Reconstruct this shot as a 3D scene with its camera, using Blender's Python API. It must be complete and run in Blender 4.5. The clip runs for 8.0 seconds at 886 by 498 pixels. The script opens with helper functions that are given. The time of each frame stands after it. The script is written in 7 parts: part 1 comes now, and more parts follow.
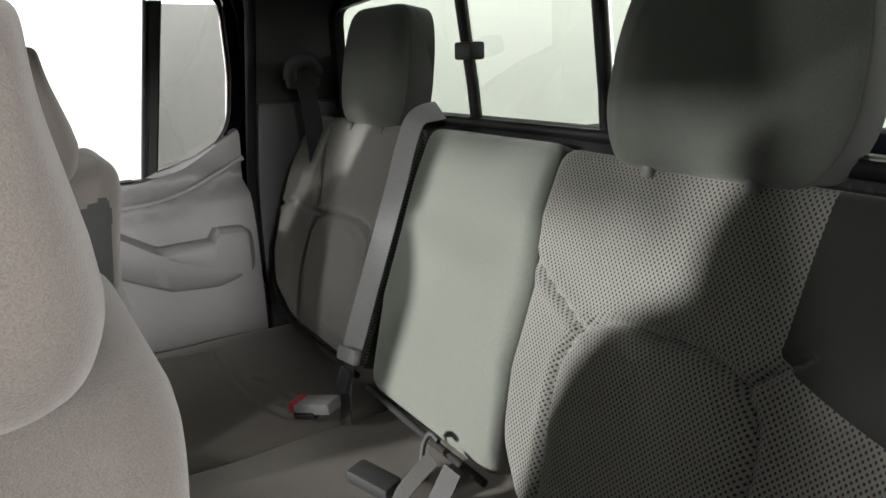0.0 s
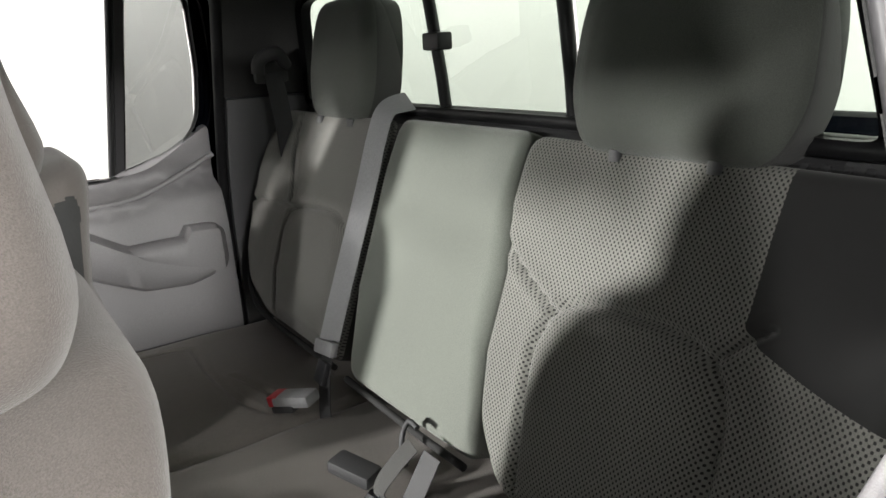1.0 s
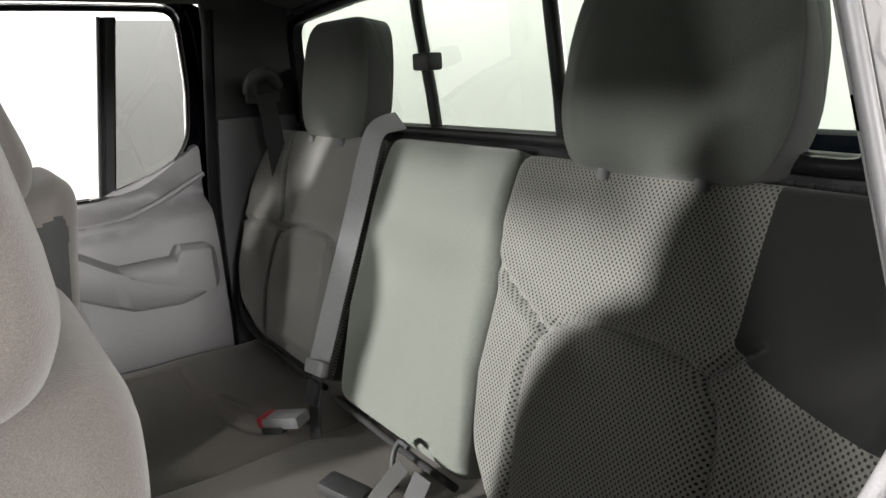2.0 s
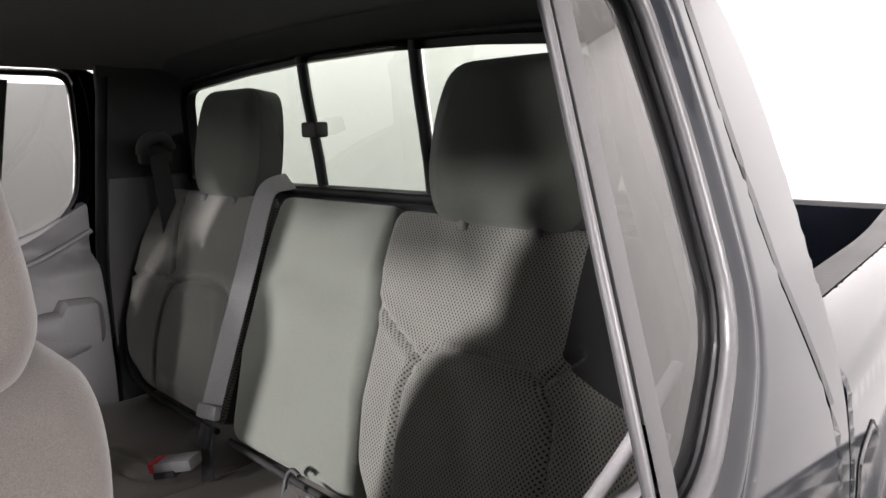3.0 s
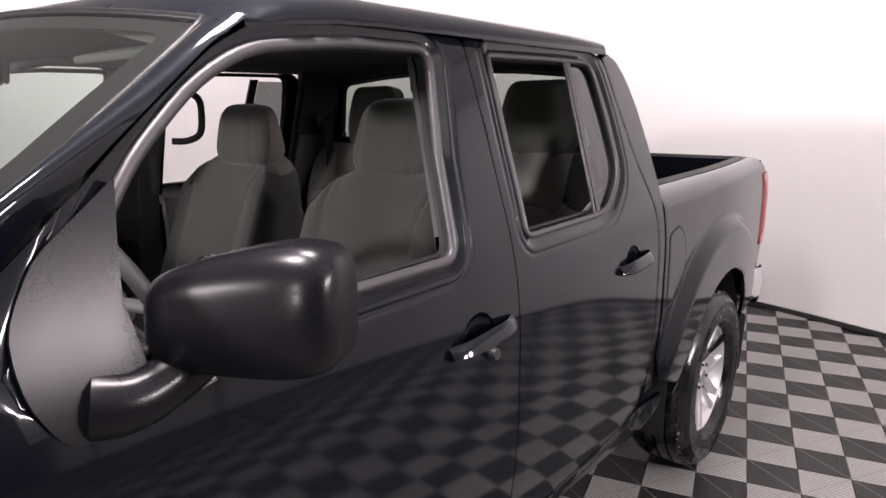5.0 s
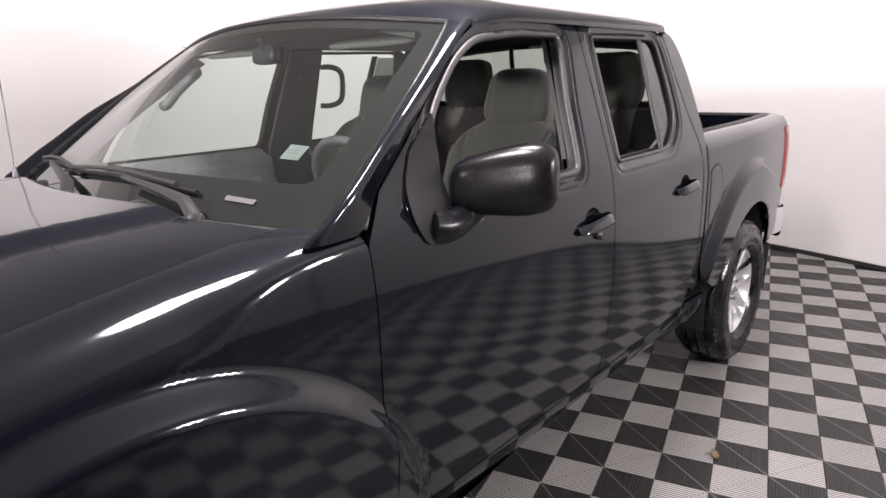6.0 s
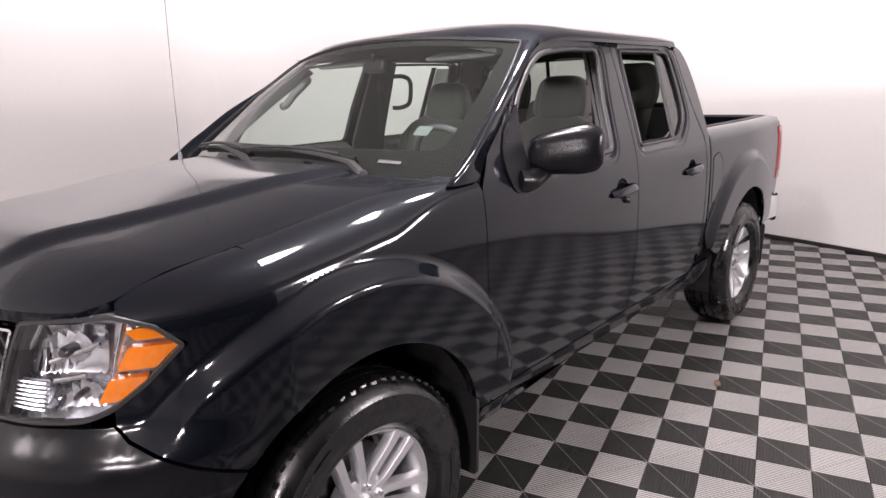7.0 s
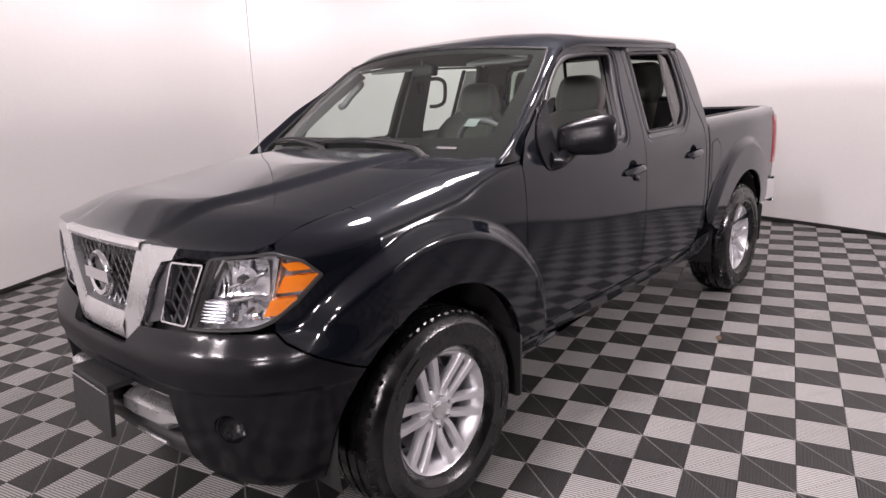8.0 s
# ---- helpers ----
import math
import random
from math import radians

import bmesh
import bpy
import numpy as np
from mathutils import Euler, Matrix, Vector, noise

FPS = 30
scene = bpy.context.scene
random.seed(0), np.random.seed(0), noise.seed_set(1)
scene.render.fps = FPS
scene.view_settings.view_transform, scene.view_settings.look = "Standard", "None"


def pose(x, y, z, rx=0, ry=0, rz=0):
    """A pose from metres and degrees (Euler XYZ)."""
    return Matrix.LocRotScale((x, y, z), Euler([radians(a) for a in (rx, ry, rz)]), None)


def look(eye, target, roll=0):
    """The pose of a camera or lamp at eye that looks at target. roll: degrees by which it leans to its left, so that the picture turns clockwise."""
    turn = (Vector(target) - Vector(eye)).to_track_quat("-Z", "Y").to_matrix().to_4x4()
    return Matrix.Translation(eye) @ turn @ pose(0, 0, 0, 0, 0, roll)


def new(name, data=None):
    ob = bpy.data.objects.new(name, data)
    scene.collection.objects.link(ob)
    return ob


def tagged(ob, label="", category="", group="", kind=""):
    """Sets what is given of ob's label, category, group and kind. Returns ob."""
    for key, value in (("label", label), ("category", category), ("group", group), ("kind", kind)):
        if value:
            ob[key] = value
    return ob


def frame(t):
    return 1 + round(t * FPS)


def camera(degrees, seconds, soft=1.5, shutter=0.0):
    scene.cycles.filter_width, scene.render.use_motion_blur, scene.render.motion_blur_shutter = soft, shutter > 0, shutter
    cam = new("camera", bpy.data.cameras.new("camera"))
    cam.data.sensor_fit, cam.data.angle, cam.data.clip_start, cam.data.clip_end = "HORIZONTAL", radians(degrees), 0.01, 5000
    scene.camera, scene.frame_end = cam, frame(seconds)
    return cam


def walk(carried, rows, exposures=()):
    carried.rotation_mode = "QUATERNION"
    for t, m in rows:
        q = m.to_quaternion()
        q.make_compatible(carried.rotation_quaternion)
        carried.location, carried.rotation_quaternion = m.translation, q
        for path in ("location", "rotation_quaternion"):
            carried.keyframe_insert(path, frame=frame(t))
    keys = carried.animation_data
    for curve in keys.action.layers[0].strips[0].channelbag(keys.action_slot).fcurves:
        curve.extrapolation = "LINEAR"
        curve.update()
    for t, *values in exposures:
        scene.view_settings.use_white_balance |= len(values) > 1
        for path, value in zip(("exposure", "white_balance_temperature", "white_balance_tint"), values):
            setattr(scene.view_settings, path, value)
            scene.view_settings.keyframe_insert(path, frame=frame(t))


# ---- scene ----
import mathutils.geometry

cam = camera(69.4, 8.0)
PATH = [
    (0, (-1.795, 0.870, 1.532), (-2.868, -0.717, 0.955), -1.8),
    (0.5, (-1.792, 0.879, 1.527), (-2.920, -0.657, 0.919), -1.9),
    (1, (-1.791, 0.881, 1.527), (-2.922, -0.657, 0.929), -2.8),
    (1.2, (-1.791, 0.881, 1.527), (-2.924, -0.657, 0.934), -2.8),
    (2.3, (-1.795, 0.888, 1.526), (-2.996, -0.628, 1.015), -2.5),
    (2.5, (-1.780, 0.904, 1.534), (-3.055, -0.560, 1.052), -2.4),
    (2.7, (-1.756, 0.929, 1.518), (-3.114, -0.483, 1.117), -2.1),
    (3, (-1.701, 1.008, 1.534), (-3.149, -0.322, 1.167), -1.4),
    (3.2, (-1.647, 1.086, 1.541), (-3.124, -0.213, 1.175), -1.0),
    (3.5, (-1.508, 1.181, 1.534), (-3.017, -0.088, 1.195), -1.1),
    (4, (-1.215, 1.285, 1.552), (-2.765, 0.079, 1.172), -1.8),
    (4.5, (-0.857, 1.458, 1.575), (-2.421, 0.287, 1.145), -0.4),
    (4.7, (-0.705, 1.531, 1.558), (-2.247, 0.327, 1.139), -0.6),
    (5.8, (0.169, 1.774, 1.560), (-1.303, 0.521, 1.046), -0.8),
    (6, (0.320, 1.817, 1.553), (-1.142, 0.554, 1.034), -1.8),
    (6.5, (0.680, 1.886, 1.556), (-0.783, 0.620, 1.052), -2.5),
    (7, (1.027, 2.090, 1.526), (-0.426, 0.802, 1.045), -2.0),
    (7.5, (1.338, 2.275, 1.539), (-0.093, 0.963, 1.059), -2.0),
    (8, (1.553, 2.342, 1.531), (0.122, 1.029, 1.053), -3.3),
]
EXPOSURES = [(0.0, 1.60, 6500, 9), (1.2, 1.77, 6500, 9), (2.5, 1.78, 6500, 12), (3.0, 1.42, 6500, 16), (3.5, 0.62, 6500, 21), (4.0, 0.32, 6550, 24), (4.5, 0.15, 6600, 26), (5.8, 0.26, 6550, 22), (6.5, 0.38, 6600, 21), (7.0, 0.2, 6600, 24), (7.5, 0.08, 6600, 26), (8.0, 0.06, 6600, 26)]
walk(cam, [(t, look(eye, target, roll)) for t, eye, target, roll in PATH], EXPOSURES)

# ---- world and lights ----
world = bpy.data.worlds.new("room_world")
scene.world = world
world.use_nodes = True
world.node_tree.nodes["Background"].inputs[0].default_value = (0.9, 0.93, 1.0, 1)
world.node_tree.nodes["Background"].inputs[1].default_value = 0.02

CEIL = 3.0


def area_lamp(name, eye, target, sx, sy, watts, colour=(1, 0.98, 0.95), shape="RECTANGLE", spread=180):
    data = bpy.data.lights.new(name, "AREA")
    data.shape, data.size, data.size_y = shape, sx, sy
    data.energy, data.color, data.spread = watts, colour, radians(spread)
    ob = new(name, data)
    ob.matrix_world = look(eye, target)
    return tagged(ob, kind="structure")


# ---- small tools ----
def spline(xs, ys):
    """A smooth curve through the points (xs rising)."""
    xs, ys = np.array(xs, float), np.array(ys, float)
    slope = np.gradient(ys, xs)
    d = np.diff(ys) / np.diff(xs)
    for i in range(len(d)):
        if abs(d[i]) < 1e-9:
            slope[i] = slope[i + 1] = 0
    def f(x):
        x = min(max(x, xs[0]), xs[-1])
        i = min(max(int(np.searchsorted(xs, x)) - 1, 0), len(xs) - 2)
        h = xs[i + 1] - xs[i]
        t = (x - xs[i]) / h
        return float((2 * t**3 - 3 * t**2 + 1) * ys[i] + (t**3 - 2 * t**2 + t) * h * slope[i] + (3 * t**2 - 2 * t**3) * ys[i + 1] + (t**3 - t**2) * h * slope[i + 1])
    return f


def step(a, b, x):
    t = min(max((x - a) / (b - a), 0.0), 1.0)
    return t * t * (3 - 2 * t)


def finish(name, bm, material, parent=None, label="", smooth=None, flip=False):
    """Turns a bmesh into one mesh object, under parent if given."""
    if flip:
        bmesh.ops.reverse_faces(bm, faces=bm.faces[:])
    me = bpy.data.meshes.new(name)
    bm.to_mesh(me)
    bm.free()
    mats = material if isinstance(material, (list, tuple)) else [material]
    for m in mats:
        me.materials.append(m)
    if smooth is not None:
        me.polygons.foreach_set("use_smooth", [True] * len(me.polygons))
        if smooth < 180:
            me.set_sharp_from_angle(angle=radians(smooth))
        if "way" in me.attributes:
            n = len(me.vertices)
            ways = np.zeros(n * 3, dtype=np.float32)
            me.attributes["way"].data.foreach_get("vector", ways)
            corner = np.zeros(len(me.loops), dtype=np.int32)
            me.loops.foreach_get("vertex_index", corner)
            me.normals_split_custom_set(((-1 if flip else 1) * ways.reshape(n, 3)[corner]).tolist())
    if "way" in me.attributes:
        me.attributes.remove(me.attributes["way"])
    ob = new(name, me)
    if parent is not None:
        ob.parent = parent
    if label:
        ob["label"] = label
    return ob


part = finish


def thing(name, label, category, group="", kind="", at=None):
    ob = new(name)
    ob.empty_display_size = 0.1
    if at is not None:
        ob.matrix_world = at
    return tagged(ob, label, category, group, kind)


def resample(points, gap, closed=True):
    """The polygon with points no further apart than gap."""
    pts = [Vector(p) for p in points]
    out = []
    n = len(pts)
    for i in range(n if closed else n - 1):
        a, b = pts[i], pts[(i + 1) % n]
        k = max(1, int(math.ceil((b - a).length / gap)))
        out += [a.lerp(b, j / k) for j in range(k)]
    if not closed:
        out.append(pts[-1])
    return out


def rounded(points, radius, k=5):
    """The polygon with its corners rounded; radius: one number, or one a corner."""
    pts = [Vector(p) for p in points]
    n, out = len(pts), []
    for i in range(n):
        r = radius[i] if isinstance(radius, (list, tuple)) else radius
        p, a, b = pts[i], pts[i - 1], pts[(i + 1) % n]
        if r <= 0:
            out.append(p)
            continue
        da, db = (a - p), (b - p)
        r1 = min(r, da.length * 0.49, db.length * 0.49)
        s, e = p + da.normalized() * r1, p + db.normalized() * r1
        for j in range(k + 1):
            t = j / k
            out.append(s * (1 - t) ** 2 + p * 2 * t * (1 - t) + e * t * t)
    return out


def area2(poly):
    return sum(a.x * b.y - b.x * a.y for a, b in zip(poly, poly[1:] + poly[:1])) / 2


def inset(poly, d):
    """The closed polygon drawn in by d."""
    if area2(poly) < 0:
        poly = poly[::-1]
    out, n = [], len(poly)
    for i in range(n):
        a, p, b = poly[i - 1], poly[i], poly[(i + 1) % n]
        t1, t2 = (p - a), (b - p)
        if t1.length < 1e-9 or t2.length < 1e-9:
            continue
        n1, n2 = Vector((-t1.y, t1.x)).normalized(), Vector((-t2.y, t2.x)).normalized()
        m = n1 + n2
        if m.length < 1e-6:
            continue
        m.normalize()
        out.append(p + m * (d / max(0.5, m.dot(n1))))
    return out


def inside(p, poly):
    x, y, hit = p[0], p[1], False
    j = len(poly) - 1
    for i in range(len(poly)):
        a, b = poly[i], poly[j]
        if (a[1] > y) != (b[1] > y) and x < (b[0] - a[0]) * (y - a[1]) / (b[1] - a[1]) + a[0]:
            hit = not hit
        j = i
    return hit


def sheet(outline, fn, gap=0.04, holes=(), thick=0.02, lip=0.004, side=1, bm=None, bands=(), own=(), zone=None):
    """A panel: the outline (u, v), less its holes, laid on the surface fn(u, v) -> place, with a turned-in edge. side: 1 for y > 0."""
    from_geometry = mathutils.geometry.delaunay_2d_cdt
    rings = [resample([Vector(p[:2]) for p in ring], gap) for ring in (outline, *holes)]
    rings = [r if area2(r) > 0 else r[::-1] for r in rings]
    verts, edges, edge_of = [], [], set()
    for ring in rings:
        base = len(verts)
        verts += ring
        edge_of |= set(range(base, base + len(ring)))
        edges += [(base + i, base + (i + 1) % len(ring)) for i in range(len(ring))]
    d = lip * 1.6
    extra = []
    if lip:
        for n, ring in enumerate(rings):
            extra += inset(ring, d if n == 0 else -d)
    for b in bands:
        for ring in rings[1:]:
            extra += inset(ring, -b)
    extra += list(own)
    few = len(extra)
    us, vs = [p.x for p in rings[0]], [p.y for p in rings[0]]
    off = 0
    u = min(us) + gap / 2
    while u < max(us):
        off ^= 1
        v = min(vs) + gap * (0.25 + 0.5 * off)
        while v < max(vs):
            extra.append(Vector((u, v)))
            v += gap
        u += gap * 0.87
    def ok(p, tight):
        if not inside(p, rings[0]) or any(inside(p, r) for r in rings[1:]):
            return False
        return True
    near = np.array([(p.x, p.y) for p in verts])
    count = len(extra)
    for n, p in enumerate(extra):
        if not ok(p, 0):
            continue
        if zone and n >= few and zone(p):
            continue
        if bands and n >= few and min((p - q).length for r in rings[1:] for q in r) < bands[-1] + gap * 0.6:
            continue
        far = np.min(np.hypot(near[:, 0] - p.x, near[:, 1] - p.y))
        if far > (d * 0.8 if n < count else 0) and (far < d * 1.6 or far > gap * 0.4):
            verts.append(p)
    got = from_geometry(verts, edges, [], 0, 1e-6)
    vv, tris, orig = got[0], got[2], got[3]
    bm = bm or bmesh.new()
    eps = 1e-3
    places, normals = [], []
    for p in vv:
        c = Vector(fn(p.x, p.y))
        du = Vector(fn(p.x + eps, p.y)) - Vector(fn(p.x - eps, p.y))
        dv = Vector(fn(p.x, p.y + eps)) - Vector(fn(p.x, p.y - eps))
        places.append(c)
        normals.append(du.cross(dv).normalized())
    keep = []
    for t in tris:
        c = sum((vv[i] for i in t), Vector((0, 0))) / len(t)
        if inside(c, rings[0]) and not any(inside(c, r) for r in rings[1:]):
            keep.append(t)
    sign = 1.0
    mid = keep[len(keep) // 2]
    want = Vector((0.02, 1, 0.3)) if side > 0 else Vector((0, 1, 0))
    out_dir = sheet.out if sheet.out is not None else want
    total = sum((normals[t[0]] for t in keep), Vector())
    if total.dot(out_dir) < 0:
        sign = -1.0
    border = {i for i, o in enumerate(orig) if any(k in edge_of for k in o)}
    mv = {}
    way = bm.verts.layers.float_vector.get("way") or bm.verts.layers.float_vector.new("way")
    for i in sorted({i for t in keep for i in t}):
        p = places[i] - normals[i] * sign * (lip * 0.7 if i in border else 0)
        mv[i] = bm.verts.new((p.x, p.y * side, p.z))
        n = normals[i] * sign
        mv[i][way] = (n.x, n.y * side, n.z)
    n_edges = {}
    for t in keep:
        loop = list(t) if sign * side > 0 else list(t)[::-1]
        try:
            bm.faces.new([mv[i] for i in loop])
        except ValueError:
            continue
        for a, b in zip(loop, loop[1:] + loop[:1]):
            n_edges.setdefault(frozenset((a, b)), []).append((a, b))
    if thick:
        deep = {}
        def low(i):
            if i not in deep:
                p = places[i] - normals[i] * sign * thick
                deep[i] = (bm.verts.new(mv[i].co), bm.verts.new((p.x, p.y * side, p.z)))
            return deep[i]
        for key, used in n_edges.items():
            if len(used) == 1:
                a, b = used[0]
                (a0, a1), (b0, b1) = low(a), low(b)
                bm.faces.new((b0, a0, a1, b1))
    return bm


sheet.out = None


def loft(bm, rings, closed=True, caps=False):
    """Faces between rings of equally many points; returns the bmesh."""
    rows = [[bm.verts.new(p) for p in ring] for ring in rings]
    n = len(rows[0])
    for a, b in zip(rows, rows[1:]):
        for i in range(n if closed else n - 1):
            j = (i + 1) % n
            bm.faces.new((a[i], a[j], b[j], b[i]))
    if caps:
        bm.faces.new(rows[0][::-1])
        bm.faces.new(rows[-1])
    return bm


def tube(points, radius, k=10, bm=None, flat=1.0, caps=True):
    """A round bar along the points; flat: width across against height."""
    bm = bm or bmesh.new()
    pts = [Vector(p) for p in points]
    rings = []
    up = Vector((0, 0, 1))
    for i, p in enumerate(pts):
        d = (pts[min(i + 1, len(pts) - 1)] - pts[max(i - 1, 0)]).normalized()
        a = d.cross(up)
        if a.length < 1e-3:
            a = d.cross(Vector((1, 0, 0)))
        a.normalize()
        b = a.cross(d)
        r = radius[i] if isinstance(radius, (list, tuple)) else radius
        rings.append([p + (a * math.cos(q) * flat + b * math.sin(q)) * r for q in (2 * math.pi * j / k for j in range(k))])
    return loft(bm, rings, True, caps)


def bend(points, k=6):
    """A smooth line through the points."""
    pts = [Vector(p) for p in points]
    out = []
    for i in range(len(pts) - 1):
        p0, p1, p2, p3 = pts[max(i - 1, 0)], pts[i], pts[i + 1], pts[min(i + 2, len(pts) - 1)]
        for j in range(k):
            t = j / k
            out.append(0.5 * (2 * p1 + (p2 - p0) * t + (2 * p0 - 5 * p1 + 4 * p2 - p3) * t * t + (3 * p1 - p0 - 3 * p2 + p3) * t**3))
    return out + [pts[-1]]


def box(size, at=(0, 0, 0), bevel=0.0, bm=None, turn=None, seg=2):
    """A box with rounded edges."""
    b = bmesh.new()
    bmesh.ops.create_cube(b, size=1)
    for v in b.verts:
        v.co = Vector((v.co.x * size[0], v.co.y * size[1], v.co.z * size[2]))
    if bevel:
        bmesh.ops.bevel(b, geom=b.edges[:], offset=bevel, segments=seg, affect="EDGES", profile=0.6)
    m = Matrix.Translation(at) @ (turn or Matrix())
    bmesh.ops.transform(b, matrix=m, verts=b.verts)
    if bm is None:
        return b
    return join(bm, b)


def join(bm, other):
    me = bpy.data.meshes.new("tmp")
    other.to_mesh(me)
    other.free()
    bm.from_mesh(me)
    bpy.data.meshes.remove(me)
    return bm


def soft_block(size, power=4.0, nu=32, nv=24, shape=None):
    """A cushion: a rounded box of half sizes, whose points shape(p) may move."""
    bm = bmesh.new()
    a, b, c = size
    def sp(v, e):
        return math.copysign(abs(v) ** e, v)
    e = 2.0 / power
    rings = []
    for i in range(1, nv):
        th = math.pi * i / nv - math.pi / 2
        ring = []
        for j in range(nu):
            ph = 2 * math.pi * j / nu
            p = Vector((a * sp(math.cos(th), e) * sp(math.cos(ph), e), b * sp(math.cos(th), e) * sp(math.sin(ph), e), c * sp(math.sin(th), e)))
            ring.append(p)
        rings.append(ring)
    if shape:
        rings = [[Vector(shape(p)) for p in r] for r in rings]
    loft(bm, rings, True, True)
    return bm


def lathe(profile, k=48, axis="y", bm=None):
    """A body turned about the axis from (radius, along) pairs."""
    bm = bm or bmesh.new()
    rings = []
    for r, h in profile:
        ring = []
        for j in range(k):
            q = 2 * math.pi * j / k
            ring.append(Vector((r * math.cos(q), h, r * math.sin(q))) if axis == "y" else (Vector((r * math.cos(q), r * math.sin(q), h)) if axis == "z" else Vector((h, r * math.cos(q), r * math.sin(q)))))
        rings.append(ring)
    return loft(bm, rings)


def slab(outline, depth, fn=None, bm=None):
    """A flat plate: the outline (u, v) mapped by fn(u, v, w), w from 0 to depth."""
    bm = bm or bmesh.new()
    fn = fn or (lambda u, v, w: (u, v, w))
    a = [bm.verts.new(fn(p[0], p[1], 0)) for p in outline]
    b = [bm.verts.new(fn(p[0], p[1], depth)) for p in outline]
    bm.faces.new(a[::-1])
    bm.faces.new(b)
    for i in range(len(a)):
        j = (i + 1) % len(a)
        bm.faces.new((a[i], a[j], b[j], b[i]))
    bmesh.ops.recalc_face_normals(bm, faces=bm.faces[:])
    return bm


# ---- materials ----
def mat(name, colour, rough=0.5, metal=0.0, grain=(60, 0.12), blotch=(3, 0.1), bump=0.0, bump_scale=200, rough_var=0.08, coat=0.0, coat_rough=0.03, sheen=0.0, ior=1.5):
    m = bpy.data.materials.new(name)
    m.use_nodes = True
    nt = m.node_tree
    bs = nt.nodes["Principled BSDF"]
    co = nt.nodes.new("ShaderNodeTexCoord")
    def noise_at(scale, detail=3):
        n = nt.nodes.new("ShaderNodeTexNoise")
        n.inputs["Scale"].default_value, n.inputs["Detail"].default_value = scale, detail
        nt.links.new(co.outputs["Object"], n.inputs["Vector"])
        return n
    small, large = noise_at(grain[0], 2), noise_at(blotch[0], 4)
    def ranged(src, lo, hi):
        r = nt.nodes.new("ShaderNodeMapRange")
        r.inputs["From Min"].default_value, r.inputs["From Max"].default_value = 0.25, 0.75
        r.inputs["To Min"].default_value, r.inputs["To Max"].default_value = lo, hi
        nt.links.new(src, r.inputs["Value"])
        return r.outputs[0]
    def times(a, b):
        k = nt.nodes.new("ShaderNodeMath")
        k.operation = "MULTIPLY"
        nt.links.new(a, k.inputs[0])
        nt.links.new(b, k.inputs[1])
        return k.outputs[0]
    f = times(ranged(small.outputs["Fac"], 1 - grain[1], 1 + grain[1]), ranged(large.outputs["Fac"], 1 - blotch[1], 1 + blotch[1]))
    mix = nt.nodes.new("ShaderNodeVectorMath")
    mix.operation = "SCALE"
    mix.inputs[0].default_value = colour
    nt.links.new(f, mix.inputs["Scale"])
    nt.links.new(mix.outputs[0], bs.inputs["Base Color"])
    nt.links.new(ranged(large.outputs["Fac"], max(0.0, rough - rough_var), min(1.0, rough + rough_var)), bs.inputs["Roughness"])
    bs.inputs["Metallic"].default_value = metal
    bs.inputs["IOR"].default_value = ior
    bs.inputs["Coat Weight"].default_value, bs.inputs["Coat Roughness"].default_value = coat, coat_rough
    bs.inputs["Sheen Weight"].default_value = sheen
    if bump:
        bn = noise_at(bump_scale, 2)
        bb = nt.nodes.new("ShaderNodeBump")
        bb.inputs["Strength"].default_value, bb.inputs["Distance"].default_value = bump, 0.002
        nt.links.new(bn.outputs["Fac"], bb.inputs["Height"])
        nt.links.new(bb.outputs[0], bs.inputs["Normal"])
    m["tree_mix"] = mix.name
    return m


def glass_mat(name, tint=(0.95, 0.97, 0.96), rough=0.0, least=0.045, power=4.0):
    m = bpy.data.materials.new(name)
    m.use_nodes = True
    nt = m.node_tree
    nt.nodes.remove(nt.nodes["Principled BSDF"])
    out = nt.nodes["Material Output"]
    clear, gloss, fres, mix = (nt.nodes.new("ShaderNode" + k) for k in ("BsdfTransparent", "BsdfGlossy", "LayerWeight", "MixShader"))
    steep, level = nt.nodes.new("ShaderNodeMath"), nt.nodes.new("ShaderNodeMath")
    steep.operation, level.operation = "POWER", "MULTIPLY_ADD"
    steep.inputs[1].default_value = power
    level.inputs[1].default_value, level.inputs[2].default_value = 0.75, least
    clear.inputs[0].default_value = (*tint, 1)
    gloss.inputs["Roughness"].default_value = rough
    nt.links.new(fres.outputs["Facing"], steep.inputs[0])
    nt.links.new(steep.outputs[0], level.inputs[0])
    nt.links.new(level.outputs[0], mix.inputs[0])
    nt.links.new(clear.outputs[0], mix.inputs[1])
    nt.links.new(gloss.outputs[0], mix.inputs[2])
    nt.links.new(mix.outputs[0], out.inputs[0])
    return m


def glow_mat(name, colour, strength):
    m = bpy.data.materials.new(name)
    m.use_nodes = True
    bs = m.node_tree.nodes["Principled BSDF"]
    bs.inputs["Base Color"].default_value = (*colour, 1)
    bs.inputs["Emission Color"].default_value = (*colour, 1)
    bs.inputs["Emission Strength"].default_value = strength
    return m


